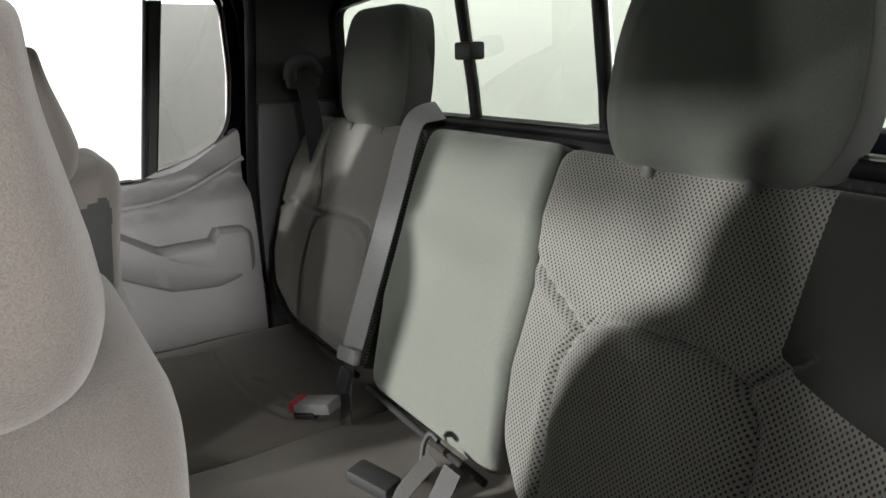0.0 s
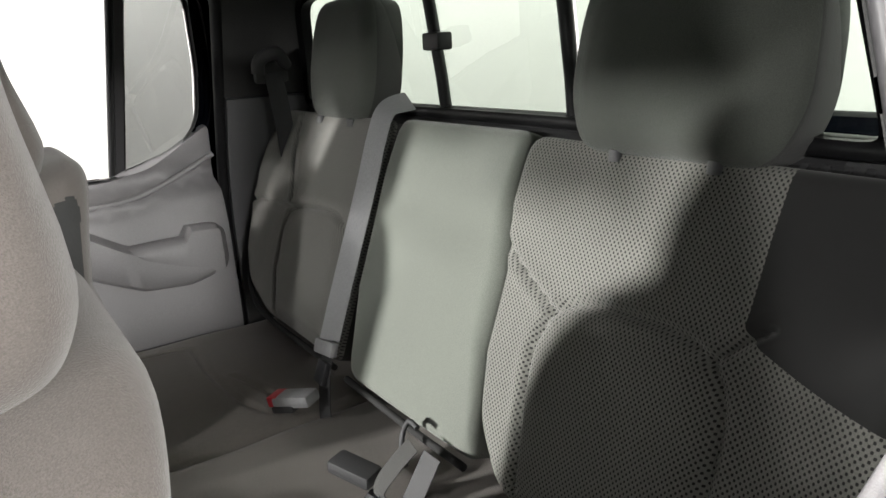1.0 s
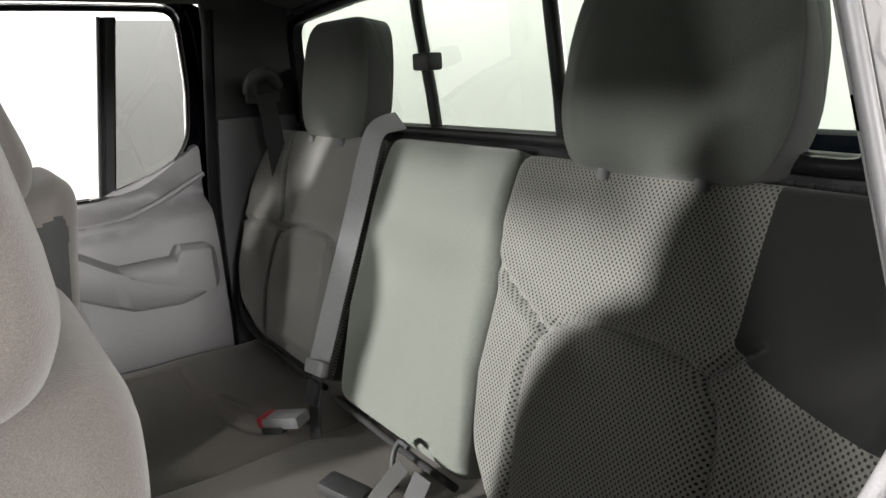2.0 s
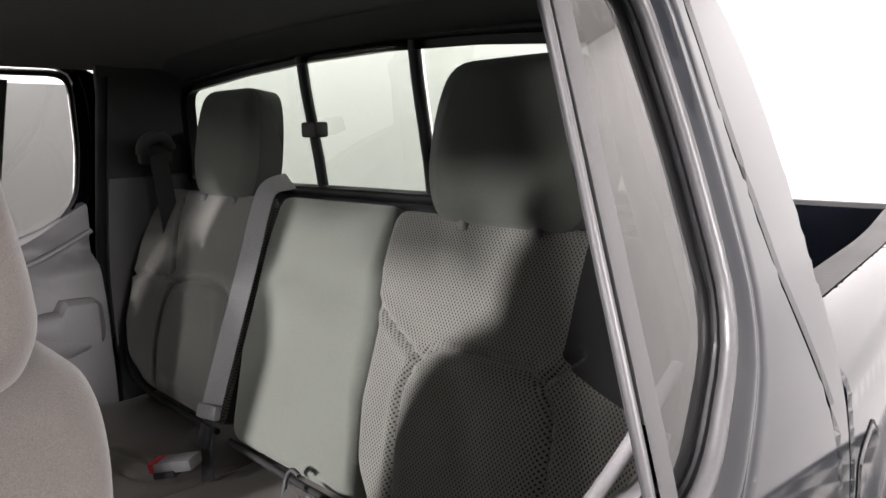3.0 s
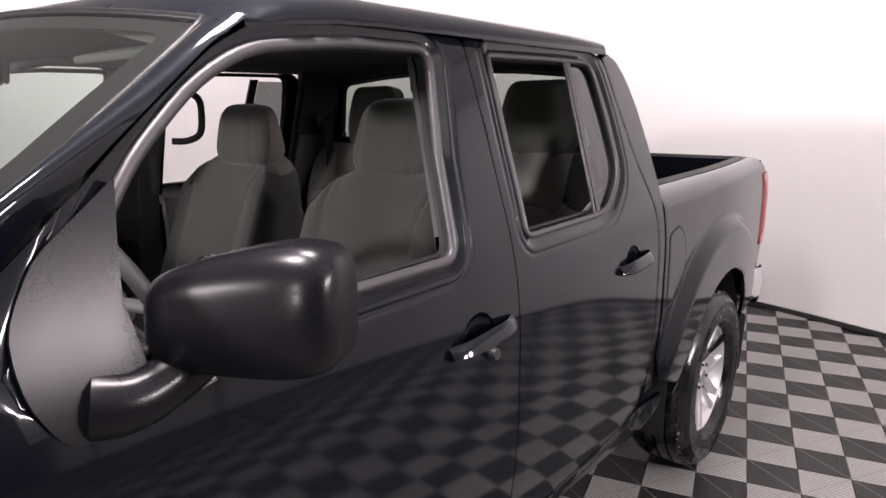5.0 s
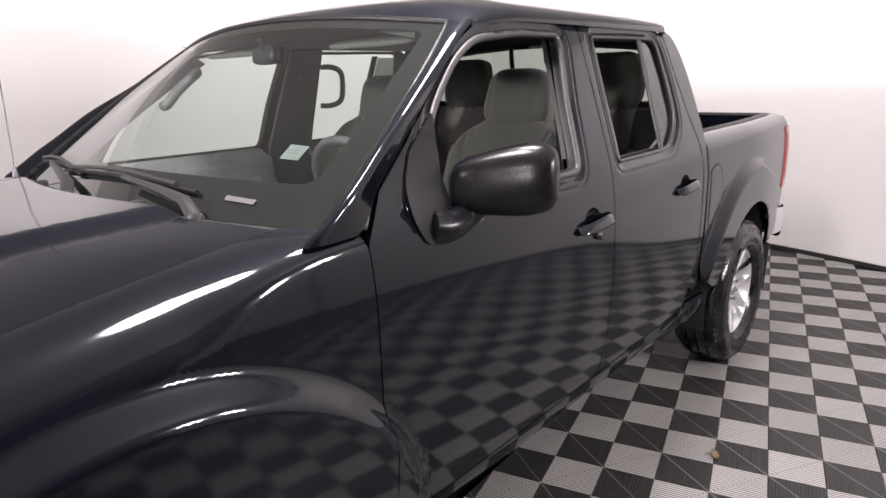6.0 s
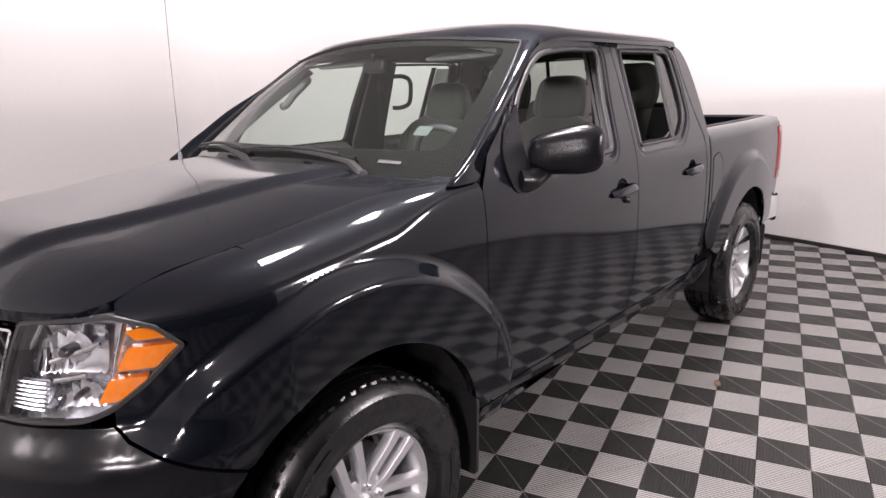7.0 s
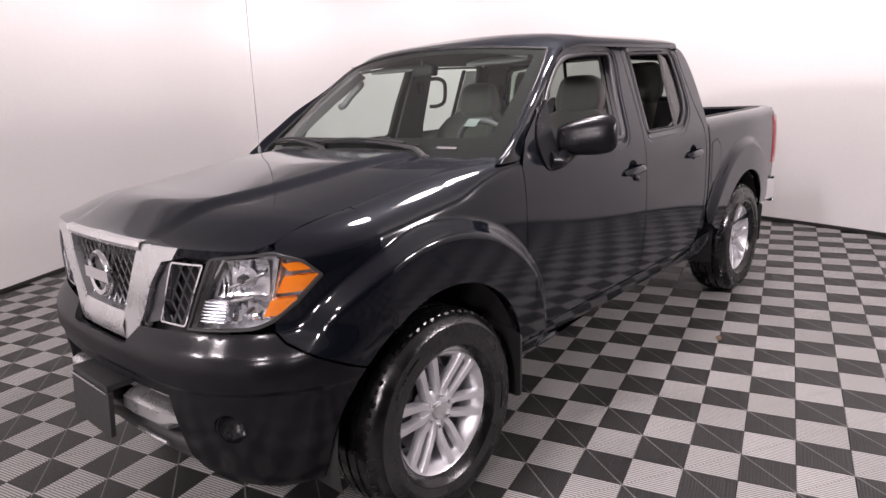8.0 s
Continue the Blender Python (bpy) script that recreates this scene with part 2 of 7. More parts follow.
M_PAINT = mat("black_metallic_paint", (0.0026, 0.0030, 0.0052), 0.45, 0.0, grain=(900, 0.5), blotch=(4, 0.08), coat=1.0, coat_rough=0.075, rough_var=0.04, ior=1.12)
M_PAINT.node_tree.nodes["Principled BSDF"].inputs["Coat IOR"].default_value = 1.41
M_PAINT.node_tree.nodes["Principled BSDF"].inputs["Coat Tint"].default_value = (0.84, 0.93, 1.0, 1)
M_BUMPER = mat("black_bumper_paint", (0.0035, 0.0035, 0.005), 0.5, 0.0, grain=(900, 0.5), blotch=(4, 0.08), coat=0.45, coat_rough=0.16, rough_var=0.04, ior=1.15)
M_BLACK = mat("black_plastic", (0.018, 0.018, 0.019), 0.5, grain=(300, 0.2), bump=0.15, bump_scale=500)
M_TRIMBLK = mat("black_rubber_trim", (0.012, 0.012, 0.013), 0.4, grain=(300, 0.2))
M_TRIMBLK.node_tree.nodes["Principled BSDF"].inputs["Specular IOR Level"].default_value = 0.25
M_FRIT = mat("black_printed_ceramic", (0.008, 0.008, 0.008), 0.8, grain=(300, 0.1))
M_FRIT.node_tree.nodes["Principled BSDF"].inputs["Specular IOR Level"].default_value = 0.05
M_UNDER = mat("underbody_black", (0.01, 0.01, 0.01), 0.8)
M_TYRE = mat("tyre_rubber", (0.005, 0.005, 0.0055), 0.24, grain=(150, 0.3), blotch=(14, 0.2), bump=0.16, bump_scale=260, rough_var=0.13)
M_RIM = mat("silver_alloy", (0.66, 0.66, 0.68), 0.36, 0.7, grain=(400, 0.08), blotch=(12, 0.08))
M_CHROME = mat("chrome", (0.75, 0.75, 0.77), 0.08, 1.0, grain=(50, 0.02), blotch=(5, 0.04), rough_var=0.03)
M_SATIN = mat("satin_silver", (0.6, 0.6, 0.61), 0.28, 0.9, grain=(400, 0.05), blotch=(6, 0.05))
M_DARKMETAL = mat("dark_metal", (0.12, 0.12, 0.13), 0.35, 0.9)
M_BEDLINER = mat("bed_liner_plastic", (0.02, 0.02, 0.021), 0.6, grain=(200, 0.3), bump=0.4, bump_scale=150)
M_CLOTH = mat("grey_seat_cloth", (0.132, 0.143, 0.124), 0.92, grain=(900, 0.25), blotch=(7, 0.08), bump=0.5, bump_scale=900, sheen=0.3)
# front seat cloth, darkened so that its colour holds the shade on the seats
M_SEATSHADE = mat("green_grey_front_cloth_shaded", (0.034, 0.037, 0.032), 0.93, grain=(900, 0.2), blotch=(7, 0.08), bump=0.4, bump_scale=900, sheen=0.2)
M_SIDECLOTH = mat("black_side_cloth", (0.02, 0.02, 0.02), 0.9, grain=(900, 0.2), bump=0.3, bump_scale=900)
M_BEAD = mat("satin_grey_window_bead", (0.035, 0.034, 0.036), 0.46, grain=(300, 0.1), coat=0.08, coat_rough=0.3)
M_MESHMETAL = mat("dark_chrome_mesh", (0.22, 0.22, 0.23), 0.25, 1.0)
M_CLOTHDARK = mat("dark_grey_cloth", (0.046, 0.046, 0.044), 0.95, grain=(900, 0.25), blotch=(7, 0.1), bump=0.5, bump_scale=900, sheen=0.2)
M_PLASTIC = mat("grey_interior_plastic", (0.13, 0.13, 0.135), 0.5, grain=(500, 0.1), blotch=(5, 0.06), bump=0.25, bump_scale=700)
M_DASH = mat("charcoal_dash_plastic", (0.035, 0.035, 0.037), 0.6, grain=(500, 0.15), bump=0.3, bump_scale=600)
M_PILLAR = mat("charcoal_pillar_trim", (0.045, 0.045, 0.045), 0.7, grain=(500, 0.15), bump=0.3, bump_scale=600)
M_LINER = mat("headliner_fabric", (0.10, 0.10, 0.098), 0.95, grain=(600, 0.2), bump=0.3, bump_scale=600)
M_BELT = mat("seat_belt_webbing", (0.30, 0.30, 0.31), 0.6, grain=(700, 0.25), blotch=(10, 0.05), bump=0.5, bump_scale=900)
M_RED = mat("red_plastic", (0.55, 0.03, 0.04), 0.35)
M_BUCKLE = mat("grey_buckle_plastic", (0.30, 0.30, 0.31), 0.45)
M_WALL = mat("white_wall_paint", (0.80, 0.785, 0.775), 0.55, grain=(40, 0.015), blotch=(0.6, 0.025), bump=0.05, bump_scale=120)
M_CEIL = mat("white_ceiling_paint", (0.80, 0.79, 0.78), 0.8, grain=(30, 0.02), blotch=(0.7, 0.03))
M_BASE = mat("dark_baseboard", (0.02, 0.018, 0.018), 0.5)
M_AMBER = mat("amber_lens", (0.85, 0.22, 0.012), 0.12, grain=(80, 0.08), coat=1.0)
M_LAMPRED = mat("red_lens", (0.30, 0.010, 0.015), 0.1, grain=(80, 0.1), coat=1.0)
M_SCREEN = glass_mat("windscreen_glass", (0.83, 0.98, 0.90), 0.02, 0.068, 3.0)
M_CAP = mat("satin_black_plastic", (0.006, 0.006, 0.0075), 0.27, grain=(300, 0.1), ior=1.32)
M_LENS = glass_mat("lamp_lens", (0.97, 0.97, 0.97))
M_PRIVACY = glass_mat("privacy_glass", (0.20, 0.21, 0.205), 0.0, 0.08)
M_BACKGLASS = glass_mat("green_tinted_glass", (0.37, 0.42, 0.38))
M_REFLECTOR = mat("lamp_reflector", (0.70, 0.71, 0.75), 0.14, 1.0, grain=(40, 0.1))
M_PAPER = mat("pale_sticker", (0.075, 0.092, 0.088), 0.6)

# ---- the room ----
TILE, GRID_TURN, GRID_AT = 0.2, radians(14.0), Vector((-2.105, 1.137, 0))
AX, AY = Vector((math.cos(GRID_TURN), math.sin(GRID_TURN), 0)), Vector((-math.sin(GRID_TURN), math.cos(GRID_TURN), 0))
# plan of the wall, a closed ring seen from above
RING = [(4.8, -1.4), (2.4, -3.0), (0.18, -4.31), (-0.9, -4.9), (-2.2, -5.3), (-3.3, -5.45), (-4.6, -5.0), (-5.6, -3.7), (-6.0, -2.2), (-5.98, -0.8), (-5.75, 0.4), (-5.42, 1.5), (-4.9, 2.8), (-3.9, 4.2), (-2.3, 5.3), (0.0, 5.9), (2.6, 5.7), (4.8, 4.5), (6.2, 2.6), (6.3, 0.4)]


def ring_points(k=6):
    pts = [Vector((*p, 0)) for p in RING]
    n, out = len(pts), []
    for i in range(n):
        p0, p1, p2, p3 = pts[i - 1], pts[i], pts[(i + 1) % n], pts[(i + 2) % n]
        for j in range(k):
            t = j / k
            out.append(0.5 * (2 * p1 + (p2 - p0) * t + (2 * p0 - 5 * p1 + 4 * p2 - p3) * t * t + (3 * p1 - p0 - 3 * p2 + p3) * t**3))
    return out


RP = ring_points()
RN = []
for i, p in enumerate(RP):
    d = (RP[(i + 1) % len(RP)] - RP[i - 1]).normalized()
    n = Vector((-d.y, d.x, 0))
    RN.append(n if n.dot(Vector((-0.5, 0.3, 0)) - p) < 0 else -n)


def wall_run(name, i0, i1, z0, z1, thick, material, out=0.0, label="", kind="structure"):
    bm = bmesh.new()
    idx = [i % len(RP) for i in range(i0, i1 + 1)]
    rings = []
    for i in idx:
        p, n = RP[i] + RN[i] * out, RN[i]
        rings.append([p + Vector((0, 0, z0)), p + Vector((0, 0, z1)), p + n * thick + Vector((0, 0, z1)), p + n * thick + Vector((0, 0, z0))])
    loft(bm, rings, True, True)
    bmesh.ops.recalc_face_normals(bm, faces=bm.faces[:])
    return tagged(finish(name, bm, material, smooth=40), label, kind=kind)


SEAM = 5 * 6
ENTRY, ENTRY_END = 85, 106
# black stand-in for the dark open side, which is known only from reflections
M_DARKOPEN = mat("dark_opening_black", (0.012, 0.012, 0.013), 0.85, grain=(90, 0.3), blotch=(2, 0.2), bump=0.3, bump_scale=60)
wall_run("wall_far", SEAM, 60, 0, CEIL, 0.12, M_WALL, label="white painted curved booth wall")
wall_run("wall_rear", 60, ENTRY, 0, CEIL, 0.12, M_WALL, label="white painted curved booth wall")
wall_run("wall_near", ENTRY, ENTRY_END, 0, CEIL, 0.12, M_DARKOPEN, label="black sheet standing for the dark open side of the booth")
wall_run("wall_front", ENTRY_END, 120 + SEAM, 0, CEIL, 0.12, M_WALL, label="white painted curved booth wall")
for a, b in ((SEAM, 60), (60, ENTRY), (ENTRY_END, 120 + SEAM)):
    wall_run("baseboard", a, b, 0, 0.035, 0.02, M_BASE, out=-0.021, label="thin dark rubber baseboard strip along the wall")
# ledge added under the ceiling, never in view, that hides the wall lights
wall_run("trim", 2, ENTRY - 1, CEIL - 0.13, CEIL - 0.004, 0.03, M_WALL, out=-0.98, label="white baffle ledge added out of view under the ceiling")

bm = bmesh.new()
bm.faces.new([bm.verts.new(p + n * 0.1 + Vector((0, 0, CEIL))) for p, n in zip(RP, RN)])
f = bmesh.ops.extrude_face_region(bm, geom=bm.faces[:])
bmesh.ops.translate(bm, vec=(0, 0, 0.1), verts=[v for v in f["geom"] if isinstance(v, bmesh.types.BMVert)])
bmesh.ops.recalc_face_normals(bm, faces=bm.faces[:])
tagged(finish("ceiling", bm, M_CEIL), "plain off-white ceiling", kind="structure")

bm = bmesh.new()
bm.faces.new([bm.verts.new(p + n * 0.1 + Vector((0, 0, -0.012))) for p, n in zip(RP, RN)])
f = bmesh.ops.extrude_face_region(bm, geom=bm.faces[:])
bmesh.ops.translate(bm, vec=(0, 0, -0.1), verts=[v for v in f["geom"] if isinstance(v, bmesh.types.BMVert)])
bmesh.ops.recalc_face_normals(bm, faces=bm.faces[:])
FLOOR = tagged(finish("floor", bm, M_UNDER), "chequered ribbed plastic tiles in black and grey", kind="structure")

# ---- the pickup truck ----
TRUCK = thing("pickup_truck", "glossy black crew cab pickup truck with open side windows", "pickup truck")
SIDES = (1, -1)

# half width by height, doors and pillars
SIDE_Y = spline([0.30, 0.40, 0.47, 0.52, 0.60, 0.75, 0.90, 1.05, 1.15, 1.22, 1.27, 1.35, 1.50, 1.65, 1.72, 1.80], [0.74, 0.80, 0.838, 0.852, 0.869, 0.886, 0.893, 0.893, 0.888, 0.878, 0.865, 0.840, 0.791, 0.742, 0.716, 0.68])
_zt = np.linspace(0.30, 1.80, 151)
_yt = np.array([SIDE_Y(z) for z in _zt])
for _ in range(24):
    _yt[1:-1] = (_yt[:-2] + 2 * _yt[1:-1] + _yt[2:]) / 4
SIDE_Y = spline(list(_zt[::3]), list(_yt[::3]))
# plan of the nose: x and y from the wheel round to the middle
_NX = [0.25, 0.35, 0.45, 0.53, 0.60, 0.66, 0.708, 0.735, 0.752, 0.761, 0.764]
_NY = [0.880, 0.866, 0.830, 0.785, 0.735, 0.670, 0.570, 0.450, 0.300, 0.150, 0.0]
_pl = bend([(x, y, 0) for x, y in zip(_NX, _NY)] + [(0.761, -0.15, 0), (0.752, -0.3, 0)], 8)
for _ in range(40):
    _pl = [_pl[0]] + [(p + 2 * q + r) / 4 for p, q, r in zip(_pl, _pl[1:], _pl[2:])] + [_pl[-1]]
_len = [0.0]
for _a, _b in zip(_pl, _pl[1:]):
    _len.append(_len[-1] + (_b - _a).length)
PLAN_X, PLAN_Y = spline(_len, [p.x for p in _pl]), spline(_len, [p.y for p in _pl])
MID = min(range(len(_pl)), key=lambda i: abs(_pl[i].y) + (0 if _pl[i].x > 0.7 else 9))
NOSE_U = -0.25 - _len[MID]


def plan(u):
    """Place and outward way on the body's plan: u = -x along the side, less than -0.25 round the nose."""
    if u >= -0.25:
        inw = 0.055 * step(-3.2, -4.4, -u) if u > 3.2 else 0.0
        return -u, 0.88 - inw, 0.0, 1.0
    s = -0.25 - u
    e = 0.012
    x, y = PLAN_X(s), PLAN_Y(s)
    dx, dy = PLAN_X(s + e) - PLAN_X(s - e), PLAN_Y(s + e) - PLAN_Y(s - e)
    l = math.hypot(dx, dy)
    return x, y, -dy / l, dx / l


def u_at(y):
    """The u on the nose where its plan reaches the half width y."""
    return min((-0.25 - s for s in np.linspace(0, _len[-1], 600)), key=lambda u: abs(plan(u)[1] - y) + (9 if u > -0.25 else 0))


NOSE_OFF = spline([0.28, 0.36, 0.45, 0.55, 0.66, 0.688, 0.700, 0.715, 0.75, 0.80, 0.835, 0.86, 0.90, 1.0, 1.1, 1.2], [-0.06, 0.0, 0.026, 0.044, 0.053, 0.055, 0.064, 0.065, 0.063, 0.05, 0.025, 0.008, 0.0, 0.0, -0.008, -0.02])


def flare(x, z):
    out = 0.0
    for hx, a, lift in ((0.0, 0.046, 0.405), (-3.2, 0.042, 0.405)):
        r = math.hypot((x - hx) * 0.98, z - lift)
        out += a * step(0.712, 0.638, r) * step(0.15, 0.5, z)
    return out


def body(u, z):
    x, y, nx, ny = plan(u)
    w = step(-0.28, -0.62, u)
    off = (1 - w) * (SIDE_Y(z) - 0.88) + w * NOSE_OFF(z)
    off += flare(x, z) * (1 - step(-0.40, -0.62, u))
    return x + nx * off, y + ny * off, z


def shoulder(x):
    return 1.045 + 0.105 * step(0.62, -0.55, x)


def fender(u, v):
    """As body, but rolled over at the top towards the bonnet."""
    x, y, nx, ny = plan(u)
    lift = 0.028 * step(-0.12, -0.48, x)
    zs = shoulder(x) + lift
    if v <= zs:
        return body(u, v)
    bx, by, _ = body(u, zs)
    q = min((v - zs) / (0.21 - lift), 1.25) * math.pi / 2
    z = zs + (0.115 - 0.85 * lift) * math.sin(q)
    # the arch's flare and the side's lean carry on over the shoulder
    lean = (SIDE_Y(zs) - SIDE_Y(zs - 0.01)) / 0.01 * (1 - step(-0.28, -0.62, u))
    off = (flare(x, z) - flare(x, zs)) * (1 - step(-0.40, -0.62, u)) + lean * (z - zs) - 0.15 * (1 - math.cos(q)) ** (1 + 1.3 * step(-0.12, -0.42, x))
    return bx + nx * off, by + ny * off, z


def rail(u, v):
    """As body, but rolled over at the top of the load bed's side."""
    zs = 1.20
    if v <= zs:
        return body(u, v)
    bx, by, _ = body(u, zs)
    q = min((v - zs) / 0.125, 1.0) * math.pi / 2
    return bx, by - 0.085 * (1 - math.cos(q)), zs + 0.075 * math.sin(q)


def flare_points(hx):
    """Rows of points along the wheel arch's flare, and the zone that they fill."""
    pts = []
    for r in np.arange(0.600, 0.832, 0.0068):
        for q in np.arange(0.05, math.pi - 0.05, 0.016 / r):
            pts.append(Vector((-(hx + r * math.cos(q) / 0.98), 0.405 + r * math.sin(q))))
    def zone(p):
        return 0.592 < math.hypot((p.x + hx) * 0.98, p.y - 0.405) < 0.840
    return pts, zone


def arc(hx, r, z0, a0, a1, k=26, lift=0.405):
    return [Vector((-(hx + r * math.cos(radians(a))), lift + r * math.sin(radians(a)))) for a in np.linspace(a0, a1, k)]


GAP = 0.0018
# outlines, as (u, z)
D1, D2, D3 = 0.54, 1.640, 2.535
front_window = [(0.70, 1.262), (0.76, 1.37), (0.86, 1.50), (0.98, 1.604), (1.09, 1.656), (1.30, 1.676), (1.53, 1.677), (1.475, 1.46), (1.447, 1.258)]
rear_window = [(1.712, 1.258), (1.722, 1.46), (1.735, 1.676), (2.04, 1.680), (2.27, 1.680), (2.29, 1.52), (2.285, 1.36), (2.16, 1.268), (2.08, 1.258)]
FW = rounded(front_window, [0.03, 0.02, 0.05, 0.06, 0.05, 0.05, 0.045, 0.0, 0.04], 4)
RW = rounded(rear_window, [0.025, 0.0, 0.02, 0.0, 0.05, 0.05, 0.06, 0.04, 0.02], 4)
RINGS = {1: (FW, RW), -1: tuple([Vector((p.x, p.y + 0.017 * step(1.58, 1.66, p.y))) for p in ring] for ring in (FW, RW))}
front_door = [(D1 + GAP, 0.50), (D1 + GAP, 1.225), (0.605, 1.325), (0.728, 1.418), (0.832, 1.500), (0.932, 1.577), (1.022, 1.645), (1.11, 1.690), (1.25, 1.704), (1.627, 1.704), (1.6455, 1.69), (1.644, 1.5), (1.640, 1.35), (1.636, 1.2), (D2 - GAP, 1.0), (D2 - GAP, 0.50)]
rear_door = [(D2 + GAP, 0.50), (D2 + GAP, 1.0), (1.6396, 1.2), (1.6436, 1.35), (1.6476, 1.5), (1.6492, 1.69), (1.665, 1.704), (2.30, 1.704), (2.345, 1.685), (2.365, 1.55), (2.40, 1.38), (2.468, 1.22), (2.478, 1.1), (2.478, 0.62), (2.44, 0.50)]
def ring_gap(ring):
    """Distance from a window's outline, as a function of (u, z)."""
    P = np.array([(p.x, p.y) for p in ring])
    D = np.roll(P, -1, 0) - P
    L = (D * D).sum(1) + 1e-12
    def d(u, z):
        Q = np.array((u, z)) - P
        t = np.clip((Q * D).sum(1) / L, 0, 1)
        R = Q - t[:, None] * D
        return math.sqrt(float((R * R).sum(1).min()))
    return d


def door_skin(ring):
    """The body's side with a sloping border round the window and a crease beyond it."""
    d = ring_gap(ring)
    def f(u, z):
        x, y, z = body(u, z)
        if z < 1.19:
            return x, y, z
        q = d(u, z)
        return x, y - 0.010 * step(0.036, 0.004, q) - 0.0028 * gauss1((q - 0.041) / 0.006), z
    return f


def gauss1(k):
    return math.exp(-k * k)


BANDS = (0.010, 0.016, 0.022, 0.028, 0.033, 0.037, 0.041, 0.045, 0.050, 0.056)
FSKIN, RSKIN = door_skin(FW), door_skin(RW)
CORNER = [(1.7045, 2.380), (1.697, 2.414), (1.680, 2.444), (1.65, 2.468), (1.61, 2.489), (1.54, 2.511), (1.43, 2.527), (1.32, 2.533), (1.26, 2.533)]
doors = {}
for side in SIDES:
    fine = 0.02 if side > 0 else 0.035
    sheet.out = Vector((0, 1, 0.1))
    cups = [[Vector((u0 - 0.008 + 0.052 * math.cos(a), 1.099 + 0.043 * math.sin(a))) for a in np.linspace(0, 2 * math.pi, 28, endpoint=False)] for u0 in (1.49, 2.28)]
    fo = rounded(front_door, [0.02, 0.01, 0, 0, 0, 0, 0.02, 0.03, 0, 0.01, 0.01, 0, 0, 0, 0, 0.02], 3)
    ro = rounded(rear_door, [0.02, 0, 0, 0, 0, 0.02, 0, 0.02, 0.03, 0, 0.05, 0.03, 0, 0.03, 0.03], 3)
    doors["front", side] = part("front_door", sheet(fo, FSKIN, fine, [RINGS[side][0], cups[0]], side=side, bands=BANDS), M_PAINT, TRUCK, smooth=50)
    doors["rear", side] = part("rear_door", sheet(ro, RSKIN, fine, [RINGS[side][1], cups[1]], side=side, bands=BANDS), M_PAINT, TRUCK, smooth=50)
    # front wing with its wheel arch
    tip = -0.50
    top = [Vector((u, shoulder(plan(u)[0]) + 0.21)) for u in np.linspace(D1 - 0.06, tip - 0.06, 24)]
    archF = arc(0.0, 0.475, 0, 168, 43, 26)
    outline = [Vector((D1 - GAP, 0.50)), Vector((D1 - GAP, 1.225))] + [Vector((D1 - 0.012, 1.28))] + top
    outline += [Vector((-0.585, shoulder(0.56) + 0.14)), Vector((-0.575, shoulder(0.55) + 0.05)), Vector((-0.50, 1.078)), Vector((-0.441, 1.026)), Vector((-0.53, 0.95)), Vector((-0.603, 0.895)), Vector((-0.603, 0.868)), Vector((-0.575, 0.838)), Vector((-0.362, 0.722))] + archF[::-1] + [Vector((0.50, 0.50))]
    own, zone = flare_points(0.0)
    part("front_wing", sheet(outline, fender, 0.02 if side > 0 else 0.035, side=side, own=own, zone=zone), M_PAINT, TRUCK, smooth=50)
    # load bed side with its wheel arch
    archR = arc(-3.2, 0.475, 0, 172, 8, 30)
    outline = [Vector((D3 + 0.012, 0.62)), Vector((D3 + 0.012, 1.325)), Vector((4.06, 1.325)), Vector((4.085, 1.30)), Vector((4.10, 1.1)), Vector((4.09, 0.62)), Vector((3.72, 0.56))] + archR[::-1] + [Vector((2.70, 0.55))]
    own, zone = flare_points(-3.2)
    part("bed_side", sheet(outline, rail, 0.022 if side > 0 else 0.035, side=side, own=own, zone=zone), M_PAINT, TRUCK, smooth=50)
    # cab corner behind the rear door, over the roof's edge
    outline = [Vector(p) for p in [(2.4825, 0.55), (2.4825, 1.1), (2.473, 1.225), (2.405, 1.385), (2.370, 1.55), (2.352, 1.690), (2.345, 1.7045), *[(u, z) for z, u in CORNER], (2.528, 0.60)]]
    part("cab_corner", sheet(outline, body, 0.03, side=side), M_PAINT, TRUCK, smooth=50)
    # sill
    outline = [(0.50, 0.40), (0.50, 0.494), (2.44, 0.494), (2.56, 0.56), (2.62, 0.40)]
    part("sill", sheet([Vector(p) for p in outline], body, 0.05, side=side), M_PAINT, TRUCK, smooth=50)

# bonnet
def nose_x(y):
    return PLAN_X(min(np.linspace(0, _len[MID], 400), key=lambda s: abs(PLAN_Y(s) - abs(y))))


NOSE_X = spline(np.linspace(0, 0.8, 17), [nose_x(y) for y in np.linspace(0, 0.8, 17)])


def bonnet(a, y):
    """a: 0 at the windscreen, 1 at the nose."""
    ay = abs(y)
    x0, x1 = -0.285 - 0.145 * (ay / 0.74) ** 2, NOSE_X(ay) - 0.012
    x = x0 + a * (x1 - x0)
    edge = shoulder(x) + 0.112
    z = edge + 0.019 * (1 - (ay / 0.745) ** 2) + 0.022 * step(0.495, 0.415, ay + 0.14 * a) * (1 - step(0.8, 1.0, a))
    z += 0.026 * (1 - (ay / 0.745) ** 6) * (1 - step(0.72, 1.0, a))
    z -= 0.014 * step(0.30, 0.0, a) * (1 - (ay / 0.745) ** 6)
    drop = 0.055 * step(0.78, 1.03, a) ** 1.3 * (1 - 0.3 * ay)
    return x, y, z - drop


